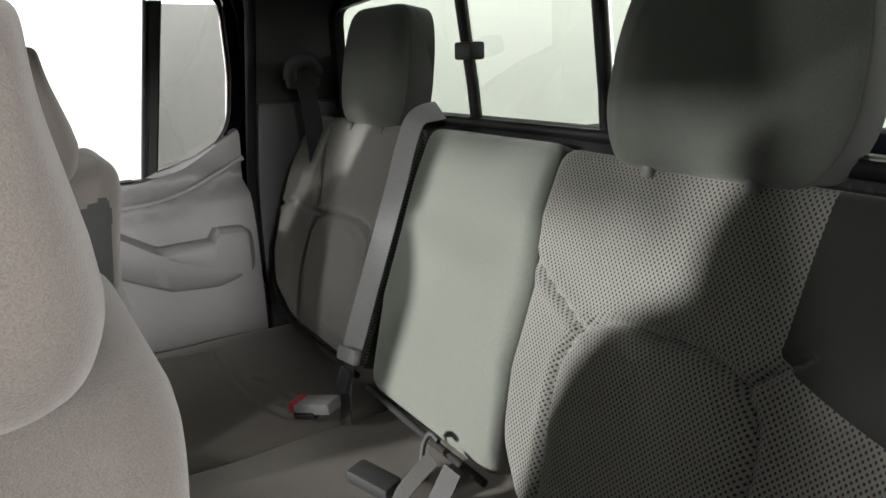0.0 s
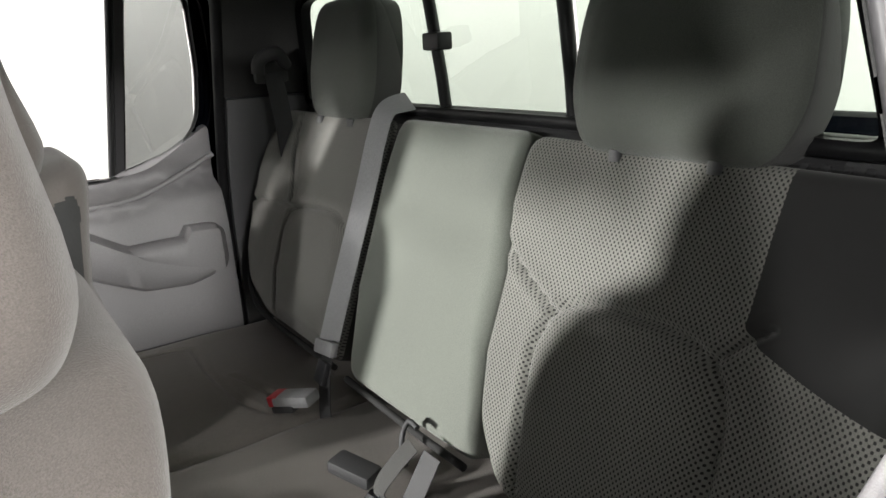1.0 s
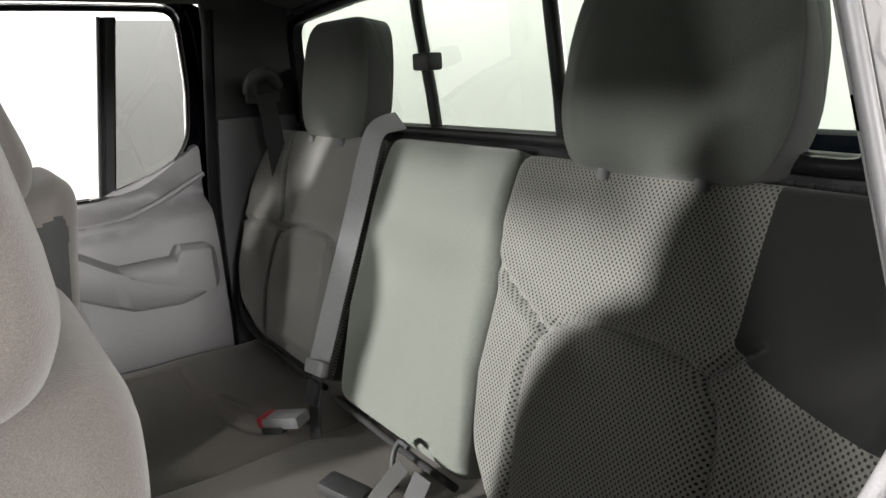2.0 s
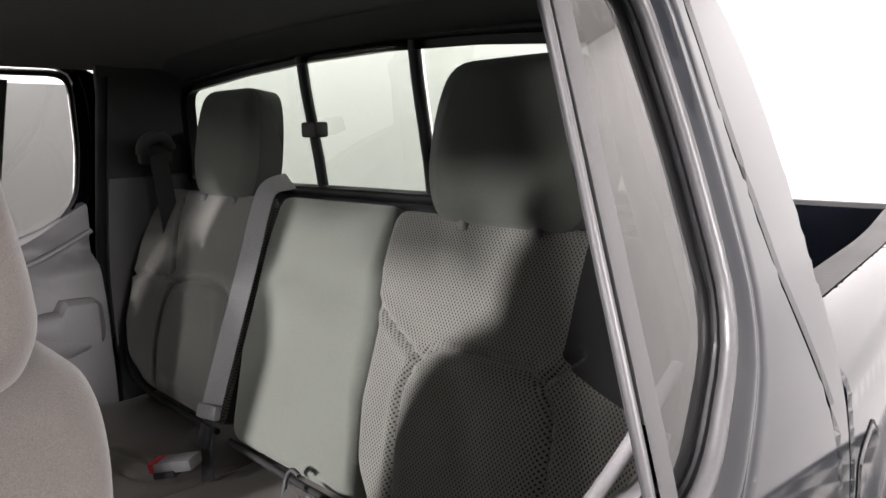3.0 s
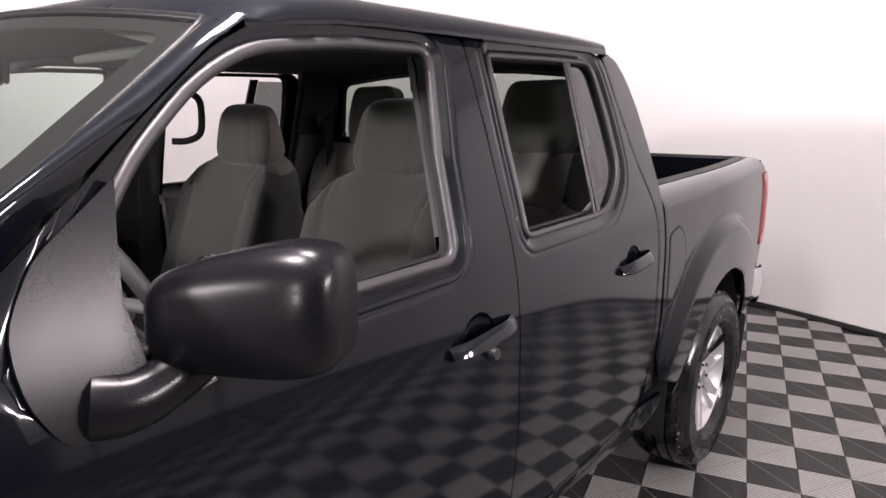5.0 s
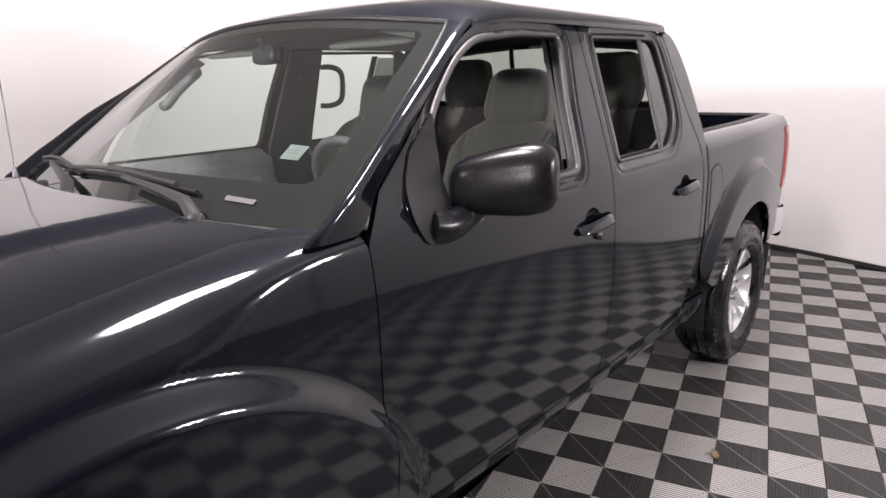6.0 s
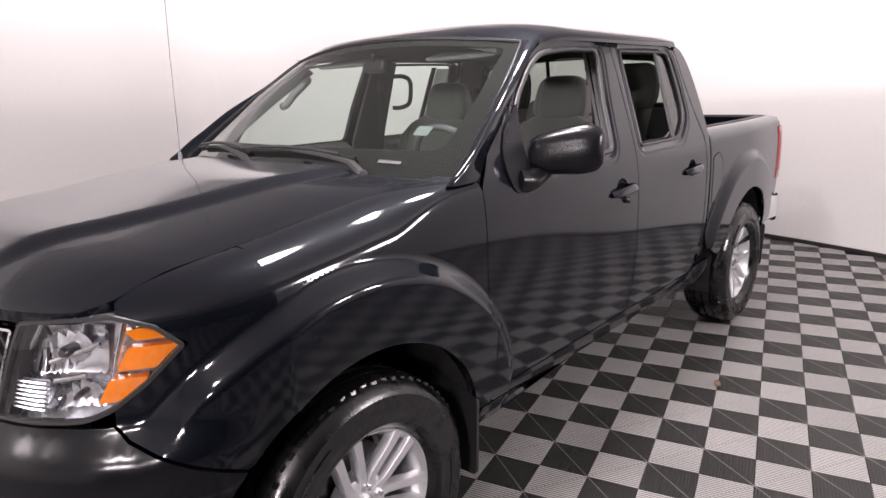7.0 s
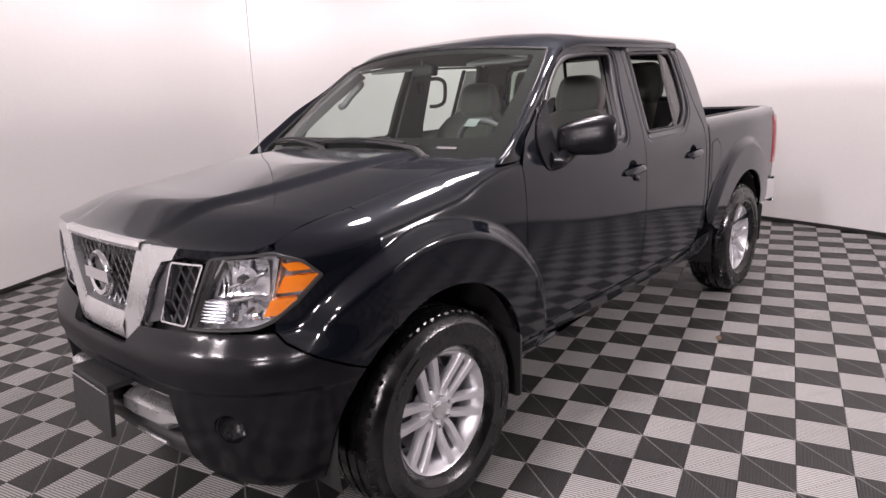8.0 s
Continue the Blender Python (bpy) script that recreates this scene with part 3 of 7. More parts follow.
outline = [Vector((0, y)) for y in np.linspace(-0.74, 0.74, 31)] + [Vector((a, 0.735)) for a in np.linspace(0.05, 0.95, 14)] + [Vector((1, y)) for y in np.linspace(0.72, -0.72, 31)] + [Vector((a, -0.735)) for a in np.linspace(0.95, 0.05, 14)]
sheet.out = Vector((0, 0, 1))
part("bonnet", sheet(outline, bonnet, 0.02, thick=0.03), M_PAINT, TRUCK, smooth=50)

# roof, rolled down to the tops of the doors
ROOF_Y = 0.7255


def roof(x, y):
    k = min(1.0, (abs(y) / ROOF_Y) ** 2)
    z = 1.7005 + 0.107 * (1 - k) ** 0.36
    z -= 0.05 * step(-1.35, -0.92, x) * (1 - 0.35 * k) + (0.022 * step(-2.15, -2.6, x) + 0.055 * step(-2.30, -2.60, x) ** 1.4) * (1 - 0.8 * k)
    # leading edge rolls down to the top of the windscreen
    lead = min(1.0, max(0.0, 1 - (-0.955 - 0.135 * k - x) / 0.11))
    foot = max(1.744 - 0.042 * (y / 0.64) ** 2, 1.692)
    return x, y, z + min(0.0, foot - z) * lead**2.2


def roof_skin(x, q):
    return roof(x, ROOF_Y * math.sin(q))


H90 = math.pi / 2
outline = [Vector((-0.955 - 0.135 * math.sin(q) ** 2, q)) for q in np.linspace(-H90, H90, 33)] + [Vector((x, H90)) for x in np.linspace(-1.15, -2.36, 30)]
outline += [Vector((-2.57 + 0.195 * math.sin(q) ** 4, q)) for q in np.linspace(H90, -H90, 33)] + [Vector((x, -H90)) for x in np.linspace(-2.36, -1.15, 30)]
sheet.out = Vector((0, 0, 1))
part("roof", sheet(outline, roof_skin, 0.06, thick=0.02, lip=0.002), M_PAINT, TRUCK, smooth=50)

# cab back wall below and round its window
def cab_back(y, z):
    return -2.585 + 0.045 * step(1.35, 1.74, z) + 0.06 * (abs(y) / 0.8) ** 2.5, y, z


sheet.out = Vector((-1, 0, 0))
def back_top(y):
    return 1.700 - 0.10 * y * y


back_hole = rounded([(-0.668, 1.398), (0.668, 1.398)] + [(y, back_top(y)) for y in (0.60, 0.35, 0.12, -0.12, -0.35, -0.60)], [0.05, 0.05, 0.05, 0, 0, 0, 0, 0.05], 5)
outline = [(-0.85, 0.62), (0.85, 0.62), (0.85, 1.28), (0.77, 1.5), (0.69, 1.675), (0.60, 1.702), (0.40, 1.722), (0.0, 1.734), (-0.40, 1.722), (-0.60, 1.702), (-0.69, 1.675), (-0.77, 1.5), (-0.85, 1.28)]
def plain_sheet(outline, fn, gap, holes=(), thick=0.02, lip=0.003):
    return sheet([Vector(p) for p in outline], fn, gap, holes, thick, lip)
for side in SIDES:
    # turn of the rear corner, from the side to the back wall
    rows = []
    for z, u in CORNER + [(0.9, 2.530), (0.62, 2.530)]:
        a = Vector(body(u - 0.003, z)) + Vector((0, -0.002, 0))
        zb = z - 0.03 * step(1.60, 1.70, z)
        b = Vector((*cab_back(a.y - 0.075, zb)[:2], zb))
        c = Vector((b.x, a.y - 0.004, (a.z + b.z) / 2 + 0.006))
        rows.append([Vector((p.x, p.y * side, p.z)) for p in (a * (1 - k) ** 2 + c * 2 * k * (1 - k) + b * k * k for k in np.linspace(0, 1, 8))])
    bm = bmesh.new()
    loft(bm, rows, closed=False)
    part("cab_corner_turn", bm, M_PAINT, TRUCK, smooth=60, flip=side > 0)
part("cab_back", plain_sheet(outline, cab_back, 0.06, [back_hole]), M_PAINT, TRUCK, smooth=50)

# windscreen
def screen_half(b):
    return 0.826 - 0.110 * b - 0.044 * b * b


def screen(y, b):
    """b: 0 at the foot, 1 at the top."""
    ay = abs(y)
    w = ay / (0.80 - 0.16 * b)
    x = (-0.361 - 0.100 * w**2) * (1 - b) + (-0.955 - 0.09 * w**2) * b - 0.02 * math.sin(math.pi * b)
    z = 1.262 * (1 - b) + (1.738 - 0.042 * w**2) * b + 0.025 * math.sin(math.pi * b)
    return x, y, z


sheet.out = Vector((1, 0, 1))
SCREEN_EDGE = [Vector((y, 0)) for y in np.linspace(-0.824, 0.824, 25)] + [Vector((screen_half(b), b)) for b in np.linspace(0.04, 0.96, 16)] + [Vector((y, 1)) for y in np.linspace(0.668, -0.668, 25)] + [Vector((-screen_half(b), b)) for b in np.linspace(0.96, 0.04, 16)]
ws = part("windscreen", sheet(SCREEN_EDGE, screen, 0.06, thick=0.0, lip=0), M_SCREEN, TRUCK, smooth=180)
ws.visible_shadow = False
edge = [p for p in SCREEN_EDGE if p.y > 0.0 or abs(p.x) > 0.813]
k = max(range(len(edge) - 1), key=lambda i: (edge[i + 1] - edge[i]).length)
edge = edge[k + 1:] + edge[:k + 1]
part("screen_moulding", tube([Vector(screen(p.x, p.y)) for p in edge], 0.008, 8), M_TRIMBLK, ws, "black rubber moulding round the windscreen", smooth=60)


# windscreen pillars, between door and glass
PILLAR_Z = [1.246, 1.265, 1.288, 1.332, 1.376, 1.432, 1.469, 1.70]
PILLAR_X = [-0.385, -0.405, -0.445, -0.505, -0.572, -0.650, -0.705, -1.05]
PILLAR_Y = [0.862, 0.866, 0.868, 0.866, 0.850, 0.832, 0.822, 0.72]
for side in SIDES:
    rows = []
    for q in np.linspace(0, 1, 26):
        u = 0.515 + 0.585 * q
        z = float(np.interp(u, [0.515, 0.545, 0.602, 0.725, 0.829, 0.929, 1.019, 1.10], [1.250, 1.266, 1.332, 1.425, 1.507, 1.584, 1.652, 1.698]))
        a = Vector(body(u, z))
        b = min(max((z - 1.262) / (1.70 - 1.262), 0), 1)
        g = Vector(screen(screen_half(b) - 0.008, b))
        # the ridge stands well forward of the glass at the foot and sinks into the roof
        ridge = Vector((*(float(np.interp(z, PILLAR_Z, row)) for row in (PILLAR_X, PILLAR_Y)), z))
        ridge = ridge.lerp((a + g) / 2 + Vector((0.45, 0.65, 0.45)).normalized() * 0.011, step(1.45, 1.60, z))
        mid = ridge * 2 - (a + g) / 2
        row = []
        for k in np.linspace(0, 1, 9):
            row.append(a * (1 - k) ** 2 + mid * 2 * k * (1 - k) + g * k * k)
        row = [a + Vector((0, -0.03, 0))] + row + [g + Vector((-0.02, 0, -0.012))]
        rows.append([Vector((p.x, p.y * side, p.z)) for p in row])
    bm = bmesh.new()
    loft(bm, rows, closed=False)
    part("windscreen_pillar", bm, M_PAINT, TRUCK, smooth=60, flip=side > 0)

# ---- nose of the truck ----
_ud = np.linspace(NOSE_U, -0.25, 6000)
_yd = np.maximum.accumulate(np.array([plan(u)[1] for u in _ud])) + np.arange(6000) * 1e-9
_ys = np.linspace(0, 0.86, 44)
U_OF_Y = spline(_ys, np.interp(_ys, _yd, _ud))


GRILLE_OFF = spline([0.70, 0.78, 0.90, 1.0, 1.12], [0.014, 0.006, -0.012, -0.016, -0.024])


def bface(y, z, off=0.0):
    """A place on the bumper by its side offset and height."""
    u = U_OF_Y(abs(y))
    x, yy, _ = body(u, z)
    _, _, nx, ny = plan(u)
    return x + nx * off, math.copysign(yy + ny * off, y) if abs(y) > 1e-6 else 0.0, z


def face(y, z, off=0.0):
    """A place on the grille's plane, without the bumper's swelling."""
    x, yy, nx, ny = plan(U_OF_Y(abs(y)))
    off += GRILLE_OFF(z)
    return x + nx * off, math.copysign(yy + ny * off, y) if abs(y) > 1e-6 else 0.0, z


def lifted(fn, off):
    def g(u, v):
        e = 1e-3
        p = Vector(fn(u, v))
        n = (Vector(fn(u + e, v)) - Vector(fn(u - e, v))).cross(Vector(fn(u, v + e)) - Vector(fn(u, v - e))).normalized()
        if n.dot(Vector((0.6, 0.8, 0.0))) < 0:
            n = -n
        return p + n * off
    return g


sheet.out = Vector((1, 0.6, 0))
# bumper cover, both halves in one mesh
uy = U_OF_Y
top = [(NOSE_U, 0.785), (uy(0.14), 0.783), (uy(0.215), 0.787), (uy(0.26), 0.845), (uy(0.5), 0.860), (uy(0.68), 0.866), (-0.607, 0.862), (-0.58, 0.832), (-0.366, 0.716)]
arch = [(-(0.475 * math.cos(radians(a))), 0.405 + 0.475 * math.sin(radians(a))) for a in (36, 30, 24, 18, 12, 6, 0)]
arch = [(-0.25 - (abs(u) - 0.25) * 1.06, z) for u, z in arch]
low = [(-0.50, 0.345), (uy(0.72), 0.345), (uy(0.60), 0.37), (uy(0.50), 0.40), (uy(0.455), 0.44), (uy(0.43), 0.655), (NOSE_U, 0.655)]
fog = [Vector((uy(0.635) + 0.046 * math.cos(a), 0.575 + 0.050 * math.sin(a))) for a in np.linspace(0, 2 * math.pi, 20, endpoint=False)]
crease = [Vector((u, z)) for u in np.arange(NOSE_U + 0.01, -0.36, 0.016) for z in (0.662, 0.672, 0.680, 0.686, 0.690, 0.694, 0.698, 0.702, 0.707, 0.714, 0.724)]
def near_crease(p):
    return 0.652 < p.y < 0.733
bm = sheet([Vector(p) for p in top + arch + low], body, 0.02, [fog], thick=0.03, lip=0.0, side=1, own=crease, zone=near_crease)
sheet([Vector(p) for p in top + arch + low], body, 0.02, [fog], thick=0.03, lip=0.0, side=-1, bm=bm, own=crease, zone=near_crease)
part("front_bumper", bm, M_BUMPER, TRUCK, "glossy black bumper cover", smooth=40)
# dark lower valance behind the opening, and the silver bar in it
bm = bmesh.new()
rings = [[bface(y, z, o) for z, o in ((0.40, -0.03), (0.42, -0.005), (0.47, 0.0), (0.49, -0.02), (0.50, -0.10))] for y in np.linspace(-0.47, 0.47, 25)]
loft(bm, rings, closed=False)
part("lower_valance", bm, M_BLACK, TRUCK, "black plastic valance", smooth=60, flip=True)
bm = bmesh.new()
rings = [[bface(y, z, o) for z, o in ((0.50, -0.16), (0.66, -0.12))] for y in np.linspace(-0.47, 0.47, 13)]
loft(bm, rings, closed=False)
part("bumper_grille", bm, M_UNDER, TRUCK)
for s in SIDES:
    rings = []
    for y in np.linspace(0.15, 0.44, 12):
        taper = 1 - 0.5 * step(0.36, 0.44, y)
        rings.append([bface(y * s, 0.555 + dz * taper, o - 0.03 * step(0.36, 0.44, y)) for dz, o in ((-0.05, -0.05), (-0.045, 0.0), (-0.01, 0.022), (0.03, 0.015), (0.045, -0.01), (0.045, -0.05))])
    bm = bmesh.new()
    loft(bm, rings, True, True)
    bmesh.ops.recalc_face_normals(bm, faces=bm.faces[:])
    part("skid_bar", bm, M_SATIN, TRUCK, "satin silver bumper bar", smooth=40)
    bm = tube(bend([bface(y * s, 0.462, 0.012) for y in (0.17, 0.27, 0.36)], 4), 0.008, 6)
    part("bumper_strip", bm, M_SATIN, TRUCK)
    # fog lamp in its round hole
    cx, cy, cz = bface(0.635 * s, 0.575, -0.035)
    turn = Matrix.Translation((cx, cy, cz)) @ Vector((0.55, 0.83 * s, 0)).to_track_quat("Y", "Z").to_matrix().to_4x4()
    bm = lathe([(0.001, -0.02), (0.025, -0.015), (0.042, 0.005), (0.05, 0.014), (0.056, 0.012), (0.062, -0.03)], 28)
    bmesh.ops.transform(bm, matrix=turn, verts=bm.verts)
    fogp = part("fog_lamp", bm, M_CAP, TRUCK, "small round fog lamp", smooth=40)
    bm = lathe([(0.001, 0.020), (0.03, 0.019), (0.048, 0.014)], 24)
    bmesh.ops.transform(bm, matrix=turn, verts=bm.verts)
    part("lens", bm, M_LENS, fogp, smooth=180).visible_shadow = False
    bm = bmesh.new()
    loft(bm, [[bface(y * s, z, o) for z, o in ((0.64, -0.10), (0.505, -0.10), (0.50, -0.01))] for y in np.linspace(0.555, 0.705, 6)], closed=False)
    part("fog_recess", bm, M_BLACK, TRUCK)

# number plate holder
bm = slab(rounded([(-0.165, 0.455), (0.165, 0.455), (0.165, 0.615), (-0.165, 0.615)], 0.012, 3), 0.016, lambda u, v, w: (0.872 + w + (v - 0.455) * -0.10, u, v))
ob = part("plate_holder", bm, M_BLACK, TRUCK, "empty black plastic plate holder", smooth=40)
bm = slab([(-0.15, 0.0), (0.15, 0.0), (0.155, 0.13), (-0.155, 0.13)], 0.02, lambda u, v, w: (0.74 + v, u, 0.618 + w - v * 0.02))
part("ledge", bm, M_BLACK, ob)
bm = box((0.004, 0.312, 0.006), (0.877, 0, 0.611), 0.001)
part("rim_strip", bm, M_SATIN, ob)

# grille: silver V, bars, mesh, badge, outer slots
ARM = [(0.305, 1.122), (0.505, 1.122), (0.475, 1.085), (0.425, 1.075), (0.36, 1.0), (0.30, 0.90), (0.225, 0.795), (0.205, 0.782), (0.14, 0.785), (0.155, 0.86), (0.225, 0.98), (0.285, 1.095)]
for s in SIDES:
    sheet.out = Vector((1, 0, 0))
    bm = sheet([Vector(p) for p in ARM], lambda y, z: face(y, z, 0.022 + 0.006 * math.sin((z - 0.78) * 9)), 0.025, thick=0.05, lip=0.006, side=s)
    part("grille_arm", bm, M_SATIN, TRUCK, "satin silver grille arm", smooth=40)
    slot = rounded([(0.365, 0.872), (0.492, 0.872), (0.592, 1.076), (0.455, 1.076)], 0.012, 3)
    ring = inset(slot, 0.006)
    ring = ring if len(ring) > 3 else slot
    bm = sheet(slot, lambda y, z: face(y, z, 0.012), 0.02, [ring], thick=0.04, lip=0.003, side=s)
    part("slot_frame", bm, M_CHROME, TRUCK, "chrome slot frame", smooth=40)
    dark = rounded([(0.50, 0.866), (0.53, 0.866), (0.635, 1.085), (0.60, 1.085)], 0.005, 2)
    part("lamp_trim", sheet(dark, lambda y, z: face(y, z, 0.006), 0.02, thick=0.03, lip=0.002, side=s), M_BLACK, TRUCK, smooth=40)
    inner = [(0.235, 0.80), (0.305, 0.90), (0.37, 1.0), (0.435, 1.072), (0.455, 1.070), (0.365, 0.875), (0.27, 0.85)]
    part("arm_return", sheet([Vector(p) for p in inner], lambda y, z: face(y, z, 0.004), 0.02, thick=0.02, lip=0.002, side=s), M_DARKMETAL, TRUCK, smooth=40)
    bm = bmesh.new()
    for k in range(-8, 16):
        for d in (1, -1):
            pts = []
            for q in np.linspace(0, 1, 14):
                z = 0.875 + 0.2 * q
                y = 0.34 + 0.044 * k + d * (z - 0.975) * 0.62
                lo, hi = 0.375 + (z - 0.875) * 0.44, 0.485 + (z - 0.875) * 0.5
                if lo < y < hi:
                    pts.append(face(y * s, z, -0.012))
            if len(pts) > 1:
                tube(pts, 0.0032, 5, bm)
    part("slot_mesh", bm, M_DARKMETAL, TRUCK, smooth=60)
    bm = bmesh.new()
    loft(bm, [[face(y * s, z, -0.05) for z in (0.80, 1.10)] for y in np.linspace(0.0, 0.62, 9)], closed=False)
    part("grille_backing", bm, M_UNDER, TRUCK)
bm = bmesh.new()
loft(bm, [[face(y, z, o) for z, o in ((1.098, -0.02), (1.098, 0.024), (1.112, 0.03), (1.126, 0.024), (1.130, -0.02))] for y in np.linspace(-0.32, 0.32, 17)], closed=False)
part("grille_top_bar", bm, M_SATIN, TRUCK, smooth=40, flip=True)
bm = bmesh.new()
loft(bm, [[face(y, z, o) for z, o in ((0.786, -0.02), (0.788, 0.022), (0.83, 0.032), (0.876, 0.022), (0.882, -0.02))] for y in np.linspace(-0.17, 0.17, 9)], closed=False)
part("grille_bottom_bar", bm, M_SATIN, TRUCK, smooth=40, flip=True)
bm = bmesh.new()
for k in range(-10, 11):
    for d in (1, -1):
        pts = []
        for q in np.linspace(0, 1, 22):
            z = 0.882 + 0.22 * q
            y = 0.047 * k + d * (z - 0.99) * 0.66
            if abs(y) < 0.165 + (z - 0.88) * 0.56:
                pts.append(face(y, z, -0.004))
        if len(pts) > 1:
            tube(pts, 0.0032, 5, bm)
part("grille_mesh", bm, M_MESHMETAL, TRUCK, "diamond mesh grille", smooth=60)
bm = bmesh.new()
ring = []
for j in range(40):
    q = 2 * math.pi * j / 40
    ring.append([face(0.083 * math.cos(q) * k, 0.985 + 0.083 * math.sin(q) * k, o) for k, o in ((1.0, 0.012), (1.0, 0.026), (0.9, 0.034), (0.72, 0.030), (0.68, 0.012))])
loft(bm, ring + [ring[0]], closed=False)
badge = part("badge", bm, M_CHROME, TRUCK, "round chrome badge", smooth=50)
bm = slab(rounded([(-0.098, 0.965), (0.098, 0.965), (0.098, 1.005), (-0.098, 1.005)], 0.004, 2), 0.02, lambda u, v, w: face(u, v, 0.018 + w))
part("badge_bar", bm, M_CHROME, badge, smooth=40)
bm = slab([(0.064 * math.cos(a), 0.985 + 0.064 * math.sin(a)) for a in np.linspace(0, 2 * math.pi, 28, endpoint=False)], 0.008, lambda u, v, w: face(u, v, 0.008 + w))
part("badge_plate", bm, M_BLACK, badge, smooth=40)

# headlamps
LAMP = [(-0.775, 1.098), (-0.68, 1.104), (-0.583, 1.104), (-0.50, 1.074), (-0.447, 1.024), (-0.53, 0.947), (-0.607, 0.893), (-0.66, 0.876), (-0.90, 0.868)]
LAMP = rounded(LAMP, [0.01, 0, 0.01, 0.01, 0.008, 0, 0.02, 0.02, 0.01], 3)
M_CLEARBOX = mat("lamp_housing", (0.66, 0.67, 0.71), 0.22, 0.65, grain=(60, 0.2), blotch=(30, 0.35), bump=0.5, bump_scale=45)
for s in SIDES:
    sheet.out = Vector((1, 0.8, 0))
    bm = sheet(LAMP, lifted(body, -0.055), 0.02, thick=-0.055, lip=0, side=s)
    lamp = part("headlamp", bm, M_CLEARBOX, TRUCK, "clear headlamp with amber corner light", smooth=40)
    lens = part("lens", sheet(LAMP, lifted(body, 0.004), 0.03, thick=0, lip=0.004, side=s), M_LENS, lamp, smooth=180)
    lens.visible_shadow = False
    rimr = inset(LAMP, 0.008)
    part("lens_rim", sheet(LAMP, lifted(body, 0.006), 0.03, [rimr], thick=0.02, lip=0.002, side=s), M_BLACK, lamp, smooth=40)
    for poly in ([(-0.512, 1.070), (-0.468, 1.042), (-0.545, 1.042), (-0.565, 1.066)], [(-0.458, 1.026), (-0.512, 0.978), (-0.590, 0.978), (-0.562, 1.028)], [(-0.528, 0.960), (-0.580, 0.912), (-0.638, 0.908), (-0.608, 0.960)]):
        part("amber_light", sheet(rounded(poly, 0.006, 2), lifted(body, -0.012), 0.02, thick=0.03, lip=0.003, side=s), M_AMBER, lamp, "amber corner reflector", smooth=40)
    for ring, n in (([(-0.612, 0.972), (-0.600, 1.082), (-0.752, 1.082), (-0.790, 0.972)], 7), ([(-0.630, 0.895), (-0.612, 0.958), (-0.742, 0.958), (-0.752, 0.895)], 5)):
        us, zs = [p[0] for p in ring], [p[1] for p in ring]
        uc, zc, uw, zw = (min(us) + max(us)) / 2, (min(zs) + max(zs)) / 2, (max(us) - min(us)) / 2, (max(zs) - min(zs)) / 2
        def bowl(u, z):
            # upright facets across a hollow
            a = math.floor((u - uc) / uw * n / 2 + 0.5) / (n / 2)
            f = (u - uc) / uw - a
            return lifted(body, -0.062 + 0.042 * (0.6 * a * a + 0.4 * ((z - zc) / zw) ** 2) + 0.020 * f)(u, z)
        part("reflector", sheet(rounded(ring, 0.008, 2), bowl, 0.008, thick=0, lip=0, side=s), M_REFLECTOR, lamp, smooth=20)
        c, e = Vector(lifted(body, -0.060)(uc, zc)), Vector(lifted(body, -0.012)(uc, zc))
        bm = tube([c, c.lerp(e, 0.75), e], [zw * 0.24, zw * 0.24, zw * 0.15], 14)
        for v in bm.verts:
            v.co.y *= s
        part("bulb_shield", bm, M_DARKMETAL, lamp, smooth=50, flip=s < 0)
    grid = [(-0.88, 0.885), (-0.765, 0.89), (-0.74, 0.965), (-0.835, 0.965)]
    part("side_light", sheet(rounded(grid, 0.006, 2), lifted(body, -0.02), 0.012, thick=0.03, lip=0.002, side=s), M_REFLECTOR, lamp, smooth=60)
    bm = bmesh.new()
    for k in range(7):
        z = 0.895 + 0.0105 * k
        pts = [lifted(body, -0.015)(u, z) for u in np.linspace(-0.875 + 0.045 * k / 7, -0.765 + 0.022 * k / 7, 5)]
        tube(pts, 0.003, 5, bm)
    for v in bm.verts:
        v.co.y *= s
    part("side_light_ribs", bm, M_CLEARBOX, lamp, smooth=60)
    for a, b in (((-0.56, 1.10), (-0.62, 0.90)), ((-0.75, 1.09), (-0.84, 0.97)), ((-0.62, 1.04), (-0.74, 1.0)), ((-0.66, 0.97), (-0.76, 0.955))):
        bm = tube([lifted(body, -0.03)(a[0] + (b[0] - a[0]) * q, a[1] + (b[1] - a[1]) * q) for q in np.linspace(0, 1, 6)], 0.006, 6)
        for v in bm.verts:
            v.co.y *= s
        part("lamp_bezel", bm, M_CHROME, lamp, smooth=60)

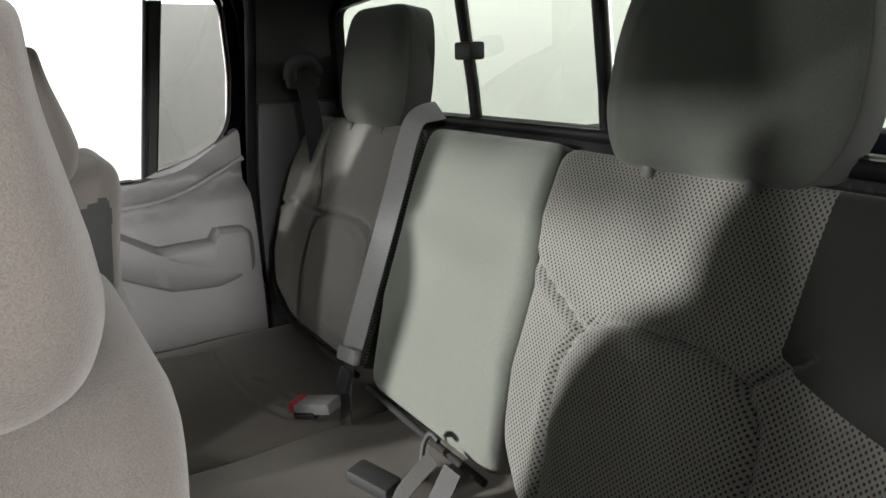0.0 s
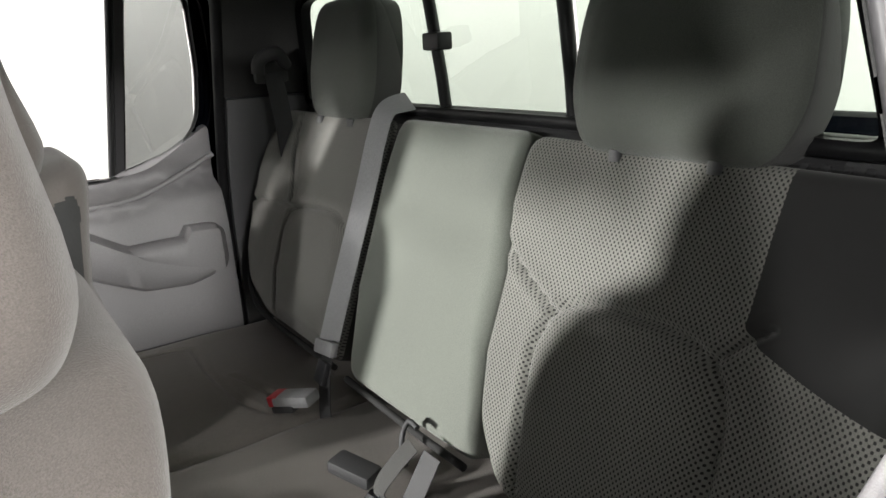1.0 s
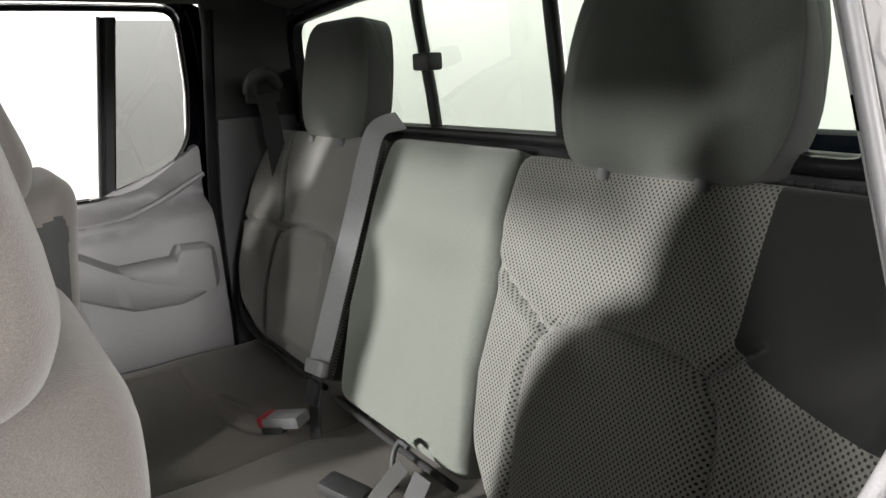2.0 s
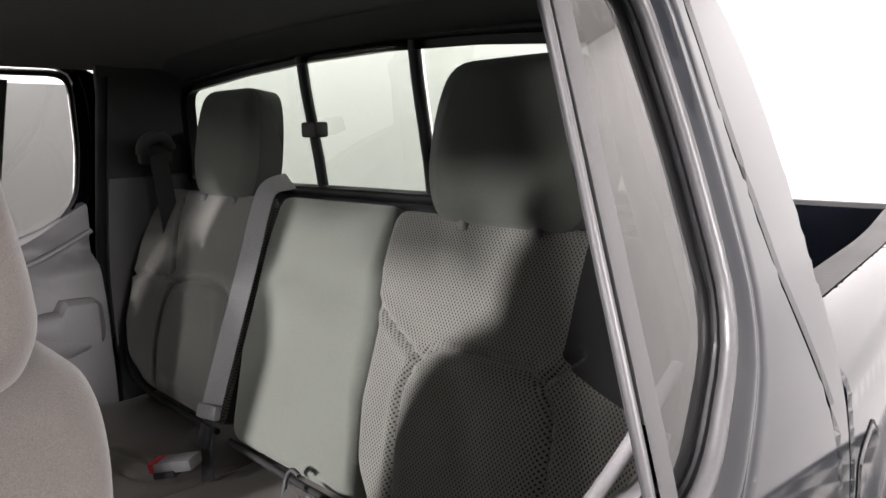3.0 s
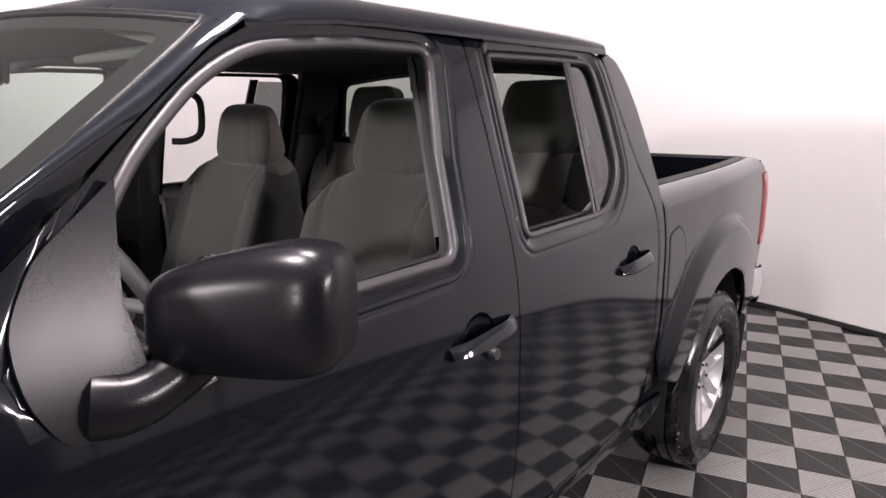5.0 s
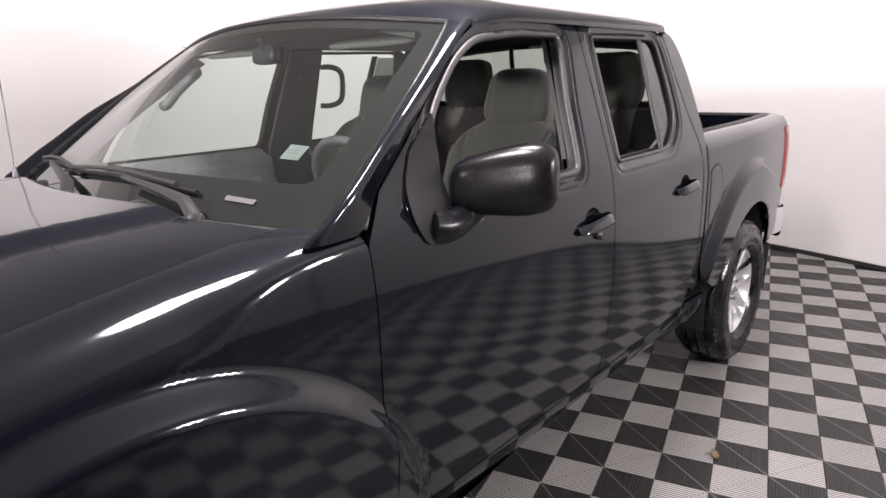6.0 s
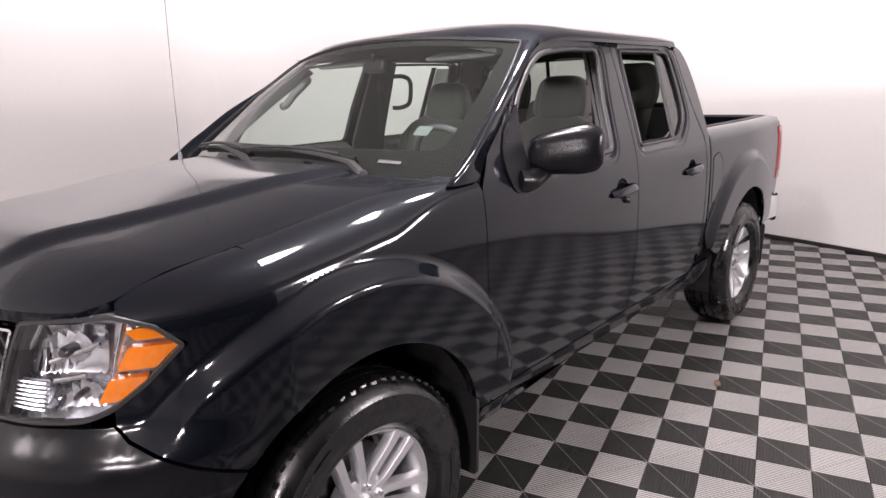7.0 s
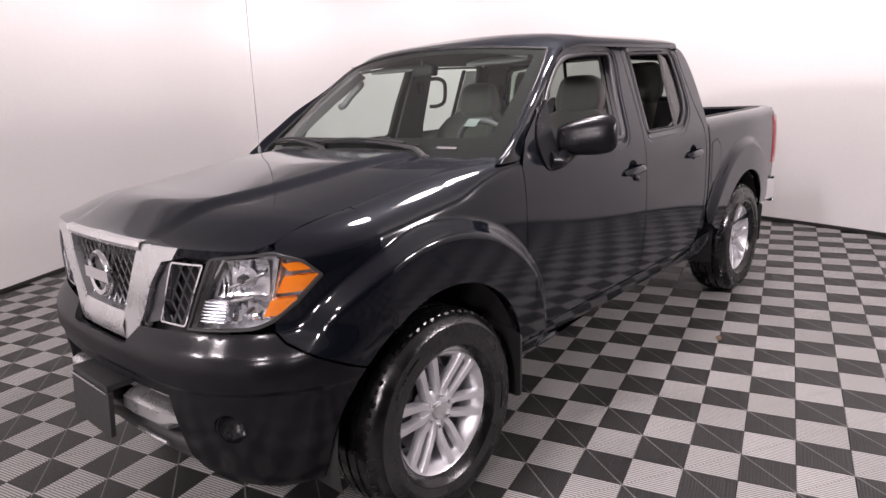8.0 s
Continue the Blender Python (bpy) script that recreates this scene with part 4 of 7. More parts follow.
# inner wheel houses, engine bay closing and underbody
for hx in (0.0, -3.2):
    for s in SIDES:
        bm = bmesh.new()
        loft(bm, [[(hx + 0.485 * math.cos(radians(a)), y * s, 0.405 + 0.485 * math.sin(radians(a))) for a in np.linspace(-12, 192, 30)] for y in (0.47, 0.865)], closed=False)
        part("wheel_house", bm, M_UNDER, TRUCK, smooth=60)
        bm = slab([(hx + 0.485 * math.cos(radians(a)), 0.405 + 0.485 * math.sin(radians(a))) for a in np.linspace(-12, 192, 30)], 0.01, lambda u, v, w: (u, (0.47 - w) * s, v))
        part("wheel_house_end", bm, M_UNDER, TRUCK)
        # mud flap
        x = hx - 0.475
        o = rounded([(0.70, 0.27), (0.895, 0.27), (0.905, 0.56), (0.70, 0.60)], 0.02, 3)
        bm = slab(o, 0.012, lambda u, v, w: (x + 0.025 - w, u * s, v))
        part("mud_flap", bm, M_BLACK, TRUCK, "black rubber mud flap", smooth=40)
bm = box((3.9, 1.3, 0.22), (-1.7, 0, 0.48), 0.03)
part("underbody", bm, M_UNDER, TRUCK)
bm = box((0.9, 1.0, 0.3), (0.1, 0, 0.62), 0.03)
part("engine_bay", bm, M_UNDER, TRUCK)

# ---- wheels ----
RIM_R, TYRE_R = 0.228, 0.388


def build_wheel(hx, s, spin):
    m = Matrix.Translation((hx, 0.785 * s, TYRE_R)) @ (Matrix() if s > 0 else Matrix.Rotation(math.pi, 4, "Z"))
    turn = Matrix.Rotation(spin, 4, "Y")
    w = 0.128
    prof = [(0.20, -0.10), (0.212, -0.09), (0.205, -0.02), (0.195, 0.02), (0.205, 0.055), (0.216, 0.075), (0.2265, 0.090), (0.231, 0.094), (0.233, 0.090), (0.231, 0.078)]
    wheel = part("wheel", lathe(prof, 64), M_RIM, TRUCK, "silver alloy wheel with paired spokes", smooth=35)
    wheel.matrix_local = m
    prof = [(0.225, -0.10), (0.235, -w + 0.018), (0.27, -w + 0.002), (0.31, -w - 0.006), (0.35, -w), (0.374, -w + 0.022), (0.385, -w + 0.05), (0.388, -0.06), (0.388, -0.052), (0.378, -0.051), (0.378, -0.044), (0.388, -0.043), (0.388, -0.006), (0.378, -0.005), (0.378, 0.005), (0.388, 0.006), (0.388, 0.043), (0.378, 0.044), (0.378, 0.051), (0.388, 0.052), (0.388, 0.06), (0.385, w - 0.05), (0.374, w - 0.022), (0.352, w - 0.002), (0.342, w + 0.003), (0.335, w + 0.001), (0.31, w + 0.006), (0.285, w + 0.004), (0.27, w - 0.002), (0.262, w - 0.001), (0.245, w - 0.014), (0.235, w - 0.03), (0.226, w - 0.045)]
    bm = lathe(prof, 96)
    for k in range(64):
        q = 2 * math.pi * (k + 0.5 * (k % 2) * 0.2) / 64
        long = 0.03 if k % 2 else 0.045
        b = box((0.021, 0.016, long), (0, w - 0.031, 0.366 + 0.012 - long / 2 + 0.006), 0.003, seg=1, turn=Matrix.Rotation(radians(28), 4, "X"))
        bmesh.ops.transform(b, matrix=Matrix.Rotation(q, 4, "Y"), verts=b.verts)
        join(bm, b)
    part("tyre", bm, M_TYRE, wheel, "black rubber tyre with blocky shoulder tread", smooth=30)
    # marks moulded on the side wall
    for q0 in (0.5, 2.6, 4.4):
        bm = bmesh.new()
        loft(bm, [[Vector((r * math.sin(q), w + y, r * math.cos(q))) for r, y in ((0.296, 0.003), (0.297, 0.008), (0.316, 0.008), (0.317, 0.003))] for q in np.linspace(q0, q0 + 0.5, 12)], True, True)
        bmesh.ops.recalc_face_normals(bm, faces=bm.faces[:])
        part("sidewall_mark", bm, M_TYRE, wheel)
    for k in range(6):
        for d in (-1, 1):
            base = Matrix.Rotation(k * math.pi / 3, 4, "Y")
            rings = []
            for r, off, wid, y, dep in ((0.040, 0.012, 0.011, 0.060, 0.03), (0.066, 0.0215, 0.0125, 0.065, 0.032), (0.090, 0.0285, 0.013, 0.069, 0.032), (0.135, 0.0315, 0.0135, 0.077, 0.032), (0.185, 0.0340, 0.0145, 0.086, 0.030), (0.2245, 0.0365, 0.017, 0.090, 0.030)):
                sec = [(-wid - 0.003, y - dep), (-wid, y - 0.004), (-wid + 0.002, y), (wid - 0.002, y), (wid, y - 0.004), (wid + 0.003, y - dep)]
                rings.append([base @ Vector((d * off + x, yy, r - 0.0006 * off)) for x, yy in sec])
            bm = bmesh.new()
            loft(bm, rings, True, True)
            bmesh.ops.recalc_face_normals(bm, faces=bm.faces[:])
            bmesh.ops.transform(bm, matrix=turn, verts=bm.verts)
            part("spoke", bm, M_RIM, wheel, smooth=35)
    bm = lathe([(0.001, 0.074), (0.028, 0.073), (0.033, 0.068), (0.034, 0.055)], 28)
    part("centre_cap", bm, M_SATIN, wheel, smooth=40)
    bm = lathe([(0.032, 0.060), (0.075, 0.060), (0.088, 0.052), (0.092, 0.03), (0.10, 0.02)], 40)
    part("hub", bm, M_RIM, wheel, smooth=35)
    for k in range(6):
        bm = lathe([(0.001, 0.078), (0.007, 0.077), (0.0095, 0.07), (0.0098, 0.045)], 6)
        bmesh.ops.transform(bm, matrix=turn @ Matrix.Rotation(k * math.pi / 3 + math.pi / 6, 4, "Y") @ Matrix.Translation((0, 0, 0.057)), verts=bm.verts)
        part("lug_nut", bm, M_CHROME, wheel)
    bm = lathe([(0.05, 0.0), (0.165, 0.0), (0.165, -0.02), (0.05, -0.02)], 48)
    part("brake_disc", bm, M_DARKMETAL, wheel, smooth=30)
    bm = lathe([(0.001, -0.10), (0.20, -0.10)], 32)
    part("wheel_back", bm, M_UNDER, wheel)
    bm = box((0.07, 0.07, 0.12), (0.12 if hx > -1 else -0.12, -0.01, 0.06), 0.015)
    part("brake_caliper", bm, M_DARKMETAL, wheel)


for hx, spin in ((0.0, 0.3), (-3.2, 0.75)):
    for s in SIDES:
        build_wheel(hx, s, spin)

# ---- window seals, bars, glass ----
def ring_sheet(outer, width, fn, off, side, thick=0.012, gap=0.03):
    return sheet(outer, lifted(fn, off), gap, [inset(list(outer), width)], thick=thick, lip=0.002, side=side)


for s in SIDES:
    sheet.out = Vector((0, 1, 0))
    d1, d2 = doors["front", s], doors["rear", s]
    part("window_seal", ring_sheet(RINGS[s][0], 0.010, body, -0.016, s), M_TRIMBLK, d1, smooth=40)
    part("window_seal", ring_sheet(RINGS[s][1], 0.010, body, -0.016, s), M_TRIMBLK, d2, smooth=40)
    for door, ring in ((d1, FW), (d2, RW)) if s > 0 else ():
        rr = resample(inset(list(ring), 0.003), 0.012)
        bm = tube([lifted(body, -0.010)(p.x, p.y) for p in rr + rr[:1]], 0.0105 if door is d1 else 0.0075, 10, caps=False)
        for v in bm.verts:
            v.co.y *= s
        bmesh.ops.recalc_face_normals(bm, faces=bm.faces[:])
        part("window_bead", bm, M_BEAD, door, "satin black bead round the window", smooth=180)
    # deep inner reveal of each window opening
    for door, ring in ((d1, RINGS[s][0]), (d2, RINGS[s][1])):
        bm = bmesh.new()
        pts = inset(list(ring), 0.006)
        rows = []
        for dep in (0.018, 0.030, 0.042):
            rows.append([Vector(body(p.x, p.y)) - Vector((0, dep, 0)) for p in pts])
        rows = [[Vector((v.x, v.y * s, v.z)) for v in r] for r in rows]
        loft(bm, rows)
        part("window_reveal", bm, M_TRIMBLK, door, smooth=40)
    # upright bar before the fixed pane: bead, dark groove, flat band
    def bar_strip(a, b):
        return [Vector(p) for p in [(2.066 + a, 1.266), (2.107 + a, 1.672), (2.107 + b, 1.672), (2.066 + b, 1.266)]]
    bar = part("window_bar", sheet(bar_strip(0.012, 0.036), lifted(body, -0.007), 0.03, thick=0.007, lip=0.002, side=s), M_BEAD, d2, "satin black upright window bar", smooth=40)
    part("bar_groove", sheet(bar_strip(0.002, 0.013), lifted(body, -0.012), 0.03, thick=0.004, lip=0, side=s), M_UNDER, bar, smooth=40)
    bm = tube([lifted(body, -0.010)(2.067 + 0.041 * q, 1.266 + 0.406 * q) for q in np.linspace(0, 1, 8)], 0.0042, 8)
    for v in bm.verts:
        v.co.y *= s
    part("bar_edge", bm, M_BEAD, bar, smooth=60, flip=s < 0)
    pane = [(2.098, 1.272), (2.139, 1.668), (2.262, 1.668), (2.276, 1.52), (2.272, 1.366), (2.155, 1.282)]
    g = part("quarter_glass", sheet([Vector(p) for p in pane], lifted(body, -0.020), 0.02, thick=0, lip=0, side=s), M_PRIVACY, d2, "dark tinted fixed pane", smooth=180)
    pane = rounded(pane, 0.015, 3)
    if s > 0:
        part("pane_border", sheet(pane, lifted(body, -0.023), 0.02, [inset(list(pane), 0.020)], thick=0, lip=0, side=s), M_TRIMBLK, g, "black printed edge of the pane", smooth=180)
    # top edges of the lowered panes
    for door, a, b in ((d1, (0.80, 1.262), (1.43, 1.262)), (d2, (1.73, 1.262), (2.04, 1.262))):
        bm = bmesh.new()
        loft(bm, [[(-u, (SIDE_Y(1.262) - dy) * s, z) for dy, z in ((0.020, 1.245), (0.020, 1.266), (0.026, 1.266), (0.026, 1.245))] for u in np.linspace(a[0], b[0], 6)], True, True)
        part("lowered_pane", bm, M_PRIVACY, door)
        if s < 0:
            continue
        bm = bmesh.new()
        loft(bm, [[(-u, (SIDE_Y(1.262) - dy) * s, z) for dy, z in ((0.030, 1.235), (0.030, 1.266), (0.034, 1.270), (0.052, 1.266), (0.058, 1.225))] for u in np.linspace(a[0] - 0.05, b[0] + 0.06, 6)], True, True)
        bmesh.ops.recalc_face_normals(bm, faces=bm.faces[:])
        part("window_sweep", bm, M_TRIMBLK, door, "black rubber window sweep", smooth=40)
    # door handles: cup and pull
    for door, u0 in ((d1, 1.49), (d2, 2.28)):
        zc = 1.095
        cup = [Vector((u0 - 0.008 + 0.0535 * math.cos(a), zc + 0.004 + 0.0445 * math.sin(a))) for a in np.linspace(0, 2 * math.pi, 28, endpoint=False)]
        def bowl(u, z):
            r2 = min(1.0, ((u - u0 + 0.008) / 0.0535) ** 2 + ((z - zc - 0.004) / 0.0445) ** 2)
            return lifted(body, -0.005 - 0.030 * (1 - r2) ** 0.7)(u, z)
        part("handle_cup", sheet(cup, bowl, 0.010, thick=0, lip=0.0, side=s), M_PAINT, door, "hollow cup behind the handle", smooth=180)
        rings = []
        for q in np.linspace(-1, 1, 15):
            u, hgt = u0 + 0.112 * q, 0.017 - 0.004 * abs(q) ** 3
            z = zc - 0.004 + 0.006 * q
            lift = 0.014 + 0.022 * (1 - abs(q) ** 4)
            y = SIDE_Y(z)
            rings.append([(-u, (y + lift - 0.018 * k2) * s, z + hgt * k1) for k1, k2 in ((-1, 0.7), (-0.85, 0.12), (-0.55, 0), (0.1, 0.25), (0.75, 0.62), (1, 1.0), (0.6, 1.2), (-0.6, 1.2))])
        bm = bmesh.new()
        loft(bm, rings, True, True)
        bmesh.ops.recalc_face_normals(bm, faces=bm.faces[:])
        part("door_handle", bm, M_PAINT, door, "black pull handle", smooth=40)
        if door is d1:
            bm = lathe([(0.001, 0.018), (0.012, 0.017), (0.0135, 0.012), (0.0135, 0.0)], 20)
            for v in bm.verts:
                v.co = Vector((v.co.x - (u0 + 0.03), (v.co.y + SIDE_Y(1.05)) * s, v.co.z + 1.045))
            part("key_lock", bm, M_BLACK, door, smooth=40, flip=s < 0)

# back window: frame, three panes, latch
sheet.out = Vector((-1, 0, 0))
part("back_window_seal", sheet(back_hole, lambda y, z: (cab_back(y, z)[0] + 0.004, y, z), 0.04, [inset(list(back_hole), 0.022)], thick=0.03, lip=0.003), M_TRIMBLK, TRUCK, smooth=40)
for y0, y1, tint in ((-0.655, -0.150, 0), (-0.132, 0.182, 1), (0.202, 0.655, 0)):
    ya, yb = y0 + (0.045 if y0 < -0.5 else 0), y1 - (0.045 if y1 > 0.5 else 0)
    pts = [(y0, 1.414), (y1, 1.414)] + [(y, back_top(y) - 0.008) for y in np.linspace(yb, ya, 5)]
    g = part("back_pane", sheet([Vector(p) for p in pts], lambda y, z: (cab_back(y, z)[0] + (0.012 if -0.14 < y < 0.19 else 0.002), y, z), 0.06, thick=0, lip=0), M_BACKGLASS, TRUCK, "green tinted sliding rear window pane" if tint else "green tinted fixed rear window pane", smooth=180)
    g.visible_shadow = False
for y in (-0.140, 0.192):
    bm = tube([Vector(cab_back(y, z)) + Vector((0.014, 0, 0)) for z in np.linspace(1.402, 1.70, 5)], 0.012, 8)
    part("pane_bar", bm, M_TRIMBLK, TRUCK, "black upright bar of the sliding pane", smooth=60)
bm = box((0.035, 0.05, 0.032), Vector(cab_back(-0.108, 1.540)) + Vector((0.035, 0, 0)), 0.006)
part("window_latch", bm, M_TRIMBLK, TRUCK, "black sliding window latch", smooth=40)
bm = tube([Vector(cab_back(y, back_top(y))) + Vector((0.02, 0, 0)) for y in np.linspace(-0.58, 0.58, 16)], 0.010, 8)
part("window_track", bm, M_TRIMBLK, TRUCK, smooth=60)
bm = tube([Vector(cab_back(y, 1.407)) + Vector((0.02, 0, 0)) for y in np.linspace(-0.65, 0.65, 12)], 0.013, 8)
part("window_track", bm, M_TRIMBLK, TRUCK, smooth=60)

# ---- outside mirror, wipers, aerial, cowl ----
M_MIRROR = mat("mirror_glass", (0.8, 0.8, 0.82), 0.02, 1.0, grain=(5, 0.01), blotch=(3, 0.01), rough_var=0.01)
d1 = doors["front", 1]
sail = [(0.705, 1.192), (0.676, 1.25), (0.674, 1.325), (0.718, 1.395), (0.828, 1.474), (0.812, 1.40), (0.800, 1.33), (0.808, 1.275), (0.815, 1.20), (0.765, 1.176)]
sheet.out = Vector((0, 1, 0))
part("mirror_sail", sheet(rounded(sail, [0.02, 0.03, 0.03, 0.02, 0.006, 0, 0.01, 0.02, 0.02, 0.02], 3), lifted(body, 0.010), 0.02, thick=0.03, lip=0.006), M_CAP, d1, "satin black mirror mount", smooth=50)
def mirror_shape(p):
    """Deeper and rounder in front, taller at the outer end, flat at the glass."""
    q = Vector(p)
    t = min(max((q.y + 0.13) / 0.26, 0), 1)
    q.z *= 0.80 + 0.22 * step(0.0, 0.75, t)
    q.x *= (0.72 + 0.30 * t) * (1.0 - 0.22 * (abs(q.z) / 0.085) ** 2) if q.x > 0 else 0.5
    q.z += 0.014 * t - 0.012 * (1 - t) ** 2
    return q
bm = soft_block((0.088, 0.130, 0.083), 4.4, 60, 36, mirror_shape)
m = Matrix.Translation((-0.918, 0.945, 1.306)) @ Matrix.Rotation(radians(30), 4, "Z") @ Matrix.Rotation(radians(-5), 4, "Y")
bmesh.ops.transform(bm, matrix=m, verts=bm.verts)
mir = part("side_mirror", bm, M_CAP, d1, "satin black door mirror housing", smooth=60)
bm = slab(rounded([(-0.112, -0.060), (0.112, -0.068), (0.112, 0.078), (-0.112, 0.062)], 0.03, 4), 0.004, lambda u, v, w: (-0.045 - w, u, v))
bmesh.ops.transform(bm, matrix=m, verts=bm.verts)
part("mirror_glass", bm, M_MIRROR, mir)
bm = tube(bend([(-0.742, 0.868, 1.222), (-0.785, 0.885, 1.218), (-0.845, 0.885, 1.235), (-0.88, 0.90, 1.262)], 4), [0.040, 0.040, 0.039, 0.038, 0.036, 0.035, 0.034, 0.034, 0.034, 0.034, 0.033, 0.032, 0.03], 14)
part("mirror_arm", bm, M_CAP, mir, smooth=60)
bm = tube([(-0.845, 0.892, 1.205), (-0.875, 0.915, 1.224)], 0.004, 6)
part("arm_joint", bm, M_SATIN, mir, smooth=60)

# cowl panel between bonnet and windscreen
M_WIPER = mat("satin_black_wiper_paint", (0.016, 0.016, 0.017), 0.5, grain=(300, 0.1))
bm = bmesh.new()
loft(bm, [[(screen(y, 0.0)[0] + 0.005, y, 1.254), (screen(y, 0)[0] + 0.06, y, 1.242), (bonnet(0, y)[0] + 0.06, y, bonnet(0, y)[2] - 0.035), (bonnet(0, y)[0] + 0.10, y, bonnet(0, y)[2] - 0.06)] for y in np.linspace(-0.80, 0.80, 21)], closed=False)
part("cowl", bm, M_BLACK, TRUCK, "black plastic cowl with vents", smooth=40)
for y0, ya, b0, b1 in ((0.51, 0.12, 0.41, -0.36), (-0.10, -0.46, -0.20, -0.76)):
    base = Vector((screen(y0, 0)[0] + 0.035, y0, 1.258))
    pts = [base + Vector((0, 0, 0.012))]
    for q in np.linspace(0.18, 1, 8):
        y = y0 + (ya - y0) * q
        pts.append(Vector(screen(y, 0.015 + 0.070 * q)) + Vector((0.026, 0, 0.020 + 0.008 * math.sin(math.pi * q))))
    arm = part("wiper", tube(pts, [0.012, 0.012, 0.011, 0.010, 0.009, 0.008, 0.008, 0.007, 0.007], 8, flat=1.4), M_WIPER, TRUCK, "satin black windscreen wiper at rest", smooth=60)
    ends = [(b0 + (b1 - b0) * q, 0.075 + 0.022 * math.sin(math.pi * q)) for q in np.linspace(0, 1, 12)]
    part("blade", tube([Vector(screen(y, b)) + Vector((0.004, 0, 0.007)) for y, b in ends], 0.006, 6), M_TRIMBLK, arm, smooth=60)
    part("blade_spine", tube([Vector(screen(y, b)) + Vector((0.012, 0, 0.019 + 0.006 * math.sin(math.pi * i / 9))) for i, (y, b) in enumerate(ends[1:-1])], 0.0065, 6), M_WIPER, arm, smooth=60)
    bm = lathe([(0.001, 0.026), (0.015, 0.024), (0.019, 0.016), (0.021, -0.012)], 18, axis="z")
    for v in bm.verts:
        v.co += base
    part("pivot_cap", bm, M_WIPER, arm, smooth=50)
for y in (0.31, -0.30):
    bm = box((0.030, 0.034, 0.050), (screen(y, 0)[0] + 0.042, y, 1.272), 0.008)
    part("washer_nozzle", bm, M_WIPER, TRUCK, "black washer nozzle on the cowl", smooth=40)
bm = tube([(-0.405, -0.775, 1.22), (-0.405, -0.775, 1.290), (-0.406, -0.775, 1.297), (-0.417, -0.775, 1.71), (-0.434, -0.775, 2.08)], [0.014, 0.009, 0.0028, 0.0024, 0.002], 8)
part("aerial", bm, M_DARKMETAL, TRUCK, "thin whip aerial", smooth=60)

# ---- load bed ----
def bed_in(u, z):
    return -u, 0.72, z


bm = bmesh.new()
prof = []
for s in SIDES:
    rows = []
    for u in np.linspace(2.60, 4.04, 60):
        rib = 0.008 * (math.sin(u * 2 * math.pi / 0.085) > 0)
        yo = rail(u, 1.325)[1]
        rows.append([(-u, (yo + 0.004) * s, 1.277), (-u, (yo - 0.05) * s, 1.278), (-u, (yo - 0.06) * s, 1.262), (-u, (0.735 + rib - 0.03) * s, 1.20), (-u, (0.73 + rib - 0.03) * s, 0.80), (-u, 0.66 * s, 0.76), (-u, 0.0, 0.76)])
    loft(bm, rows, closed=False)
ribs = []
for y in np.linspace(-0.70, 0.70, 70):
    rib = 0.008 * (math.sin(y * 2 * math.pi / 0.085) > 0)
    ribs.append([(-2.60, y, 1.27), (-2.635 - rib, y, 1.25), (-2.645 - rib, y, 0.76)])
loft(bm, ribs, closed=False)
part("bed_liner", bm, M_BEDLINER, TRUCK, "ribbed black plastic bed liner", smooth=25)
# tailgate
o = rounded([(-0.73, 0.72), (0.73, 0.72), (0.73, 1.262), (-0.73, 1.262)], 0.02, 3)
bm = slab(o, 0.05, lambda u, v, w: (-4.09 + w, u, v))
part("tailgate", bm, M_PAINT, TRUCK, "closed black tailgate", smooth=40)
bm = tube([(-4.065, y, 1.262) for y in np.linspace(-0.72, 0.72, 5)], 0.016, 10)
part("tailgate_cap", bm, M_BLACK, TRUCK, smooth=50)
for s in SIDES:
    o = rounded([(4.055, 0.83), (4.055, 1.20), (4.10, 1.20), (4.10, 0.83)], 0.01, 2)
    def lampfn(u, z):
        return lifted(rail, 0.005)(u, z)
    rows = []
    for z in np.linspace(0.83, 1.20, 12):
        yy = rail(4.06, z)[1]
        k = 1 - 0.35 * (abs((z - 1.015) / 0.185)) ** 4
        rows.append([(-4.02, (yy - 0.002) * s, z), (-4.03, (yy + 0.008) * s, z), (-4.07, (yy + 0.012 * k) * s, z), (-4.115, (yy + 0.004) * s, z), (-4.132, (yy - 0.03) * s, z), (-4.132, 0.70 * s, z)])
    bm = bmesh.new()
    loft(bm, rows, closed=False)
    part("tail_lamp", bm, M_LAMPRED, TRUCK, "tall red tail lamp", smooth=40, flip=s < 0)
    bm = bmesh.new()
    loft(bm, [[(-4.09, (rail(4.06, z)[1] - 0.005) * s, z), (-4.09, 0.70 * s, z)] for z in np.linspace(0.6, 1.26, 5)], closed=False)
    part("bed_end", bm, M_PAINT, TRUCK)
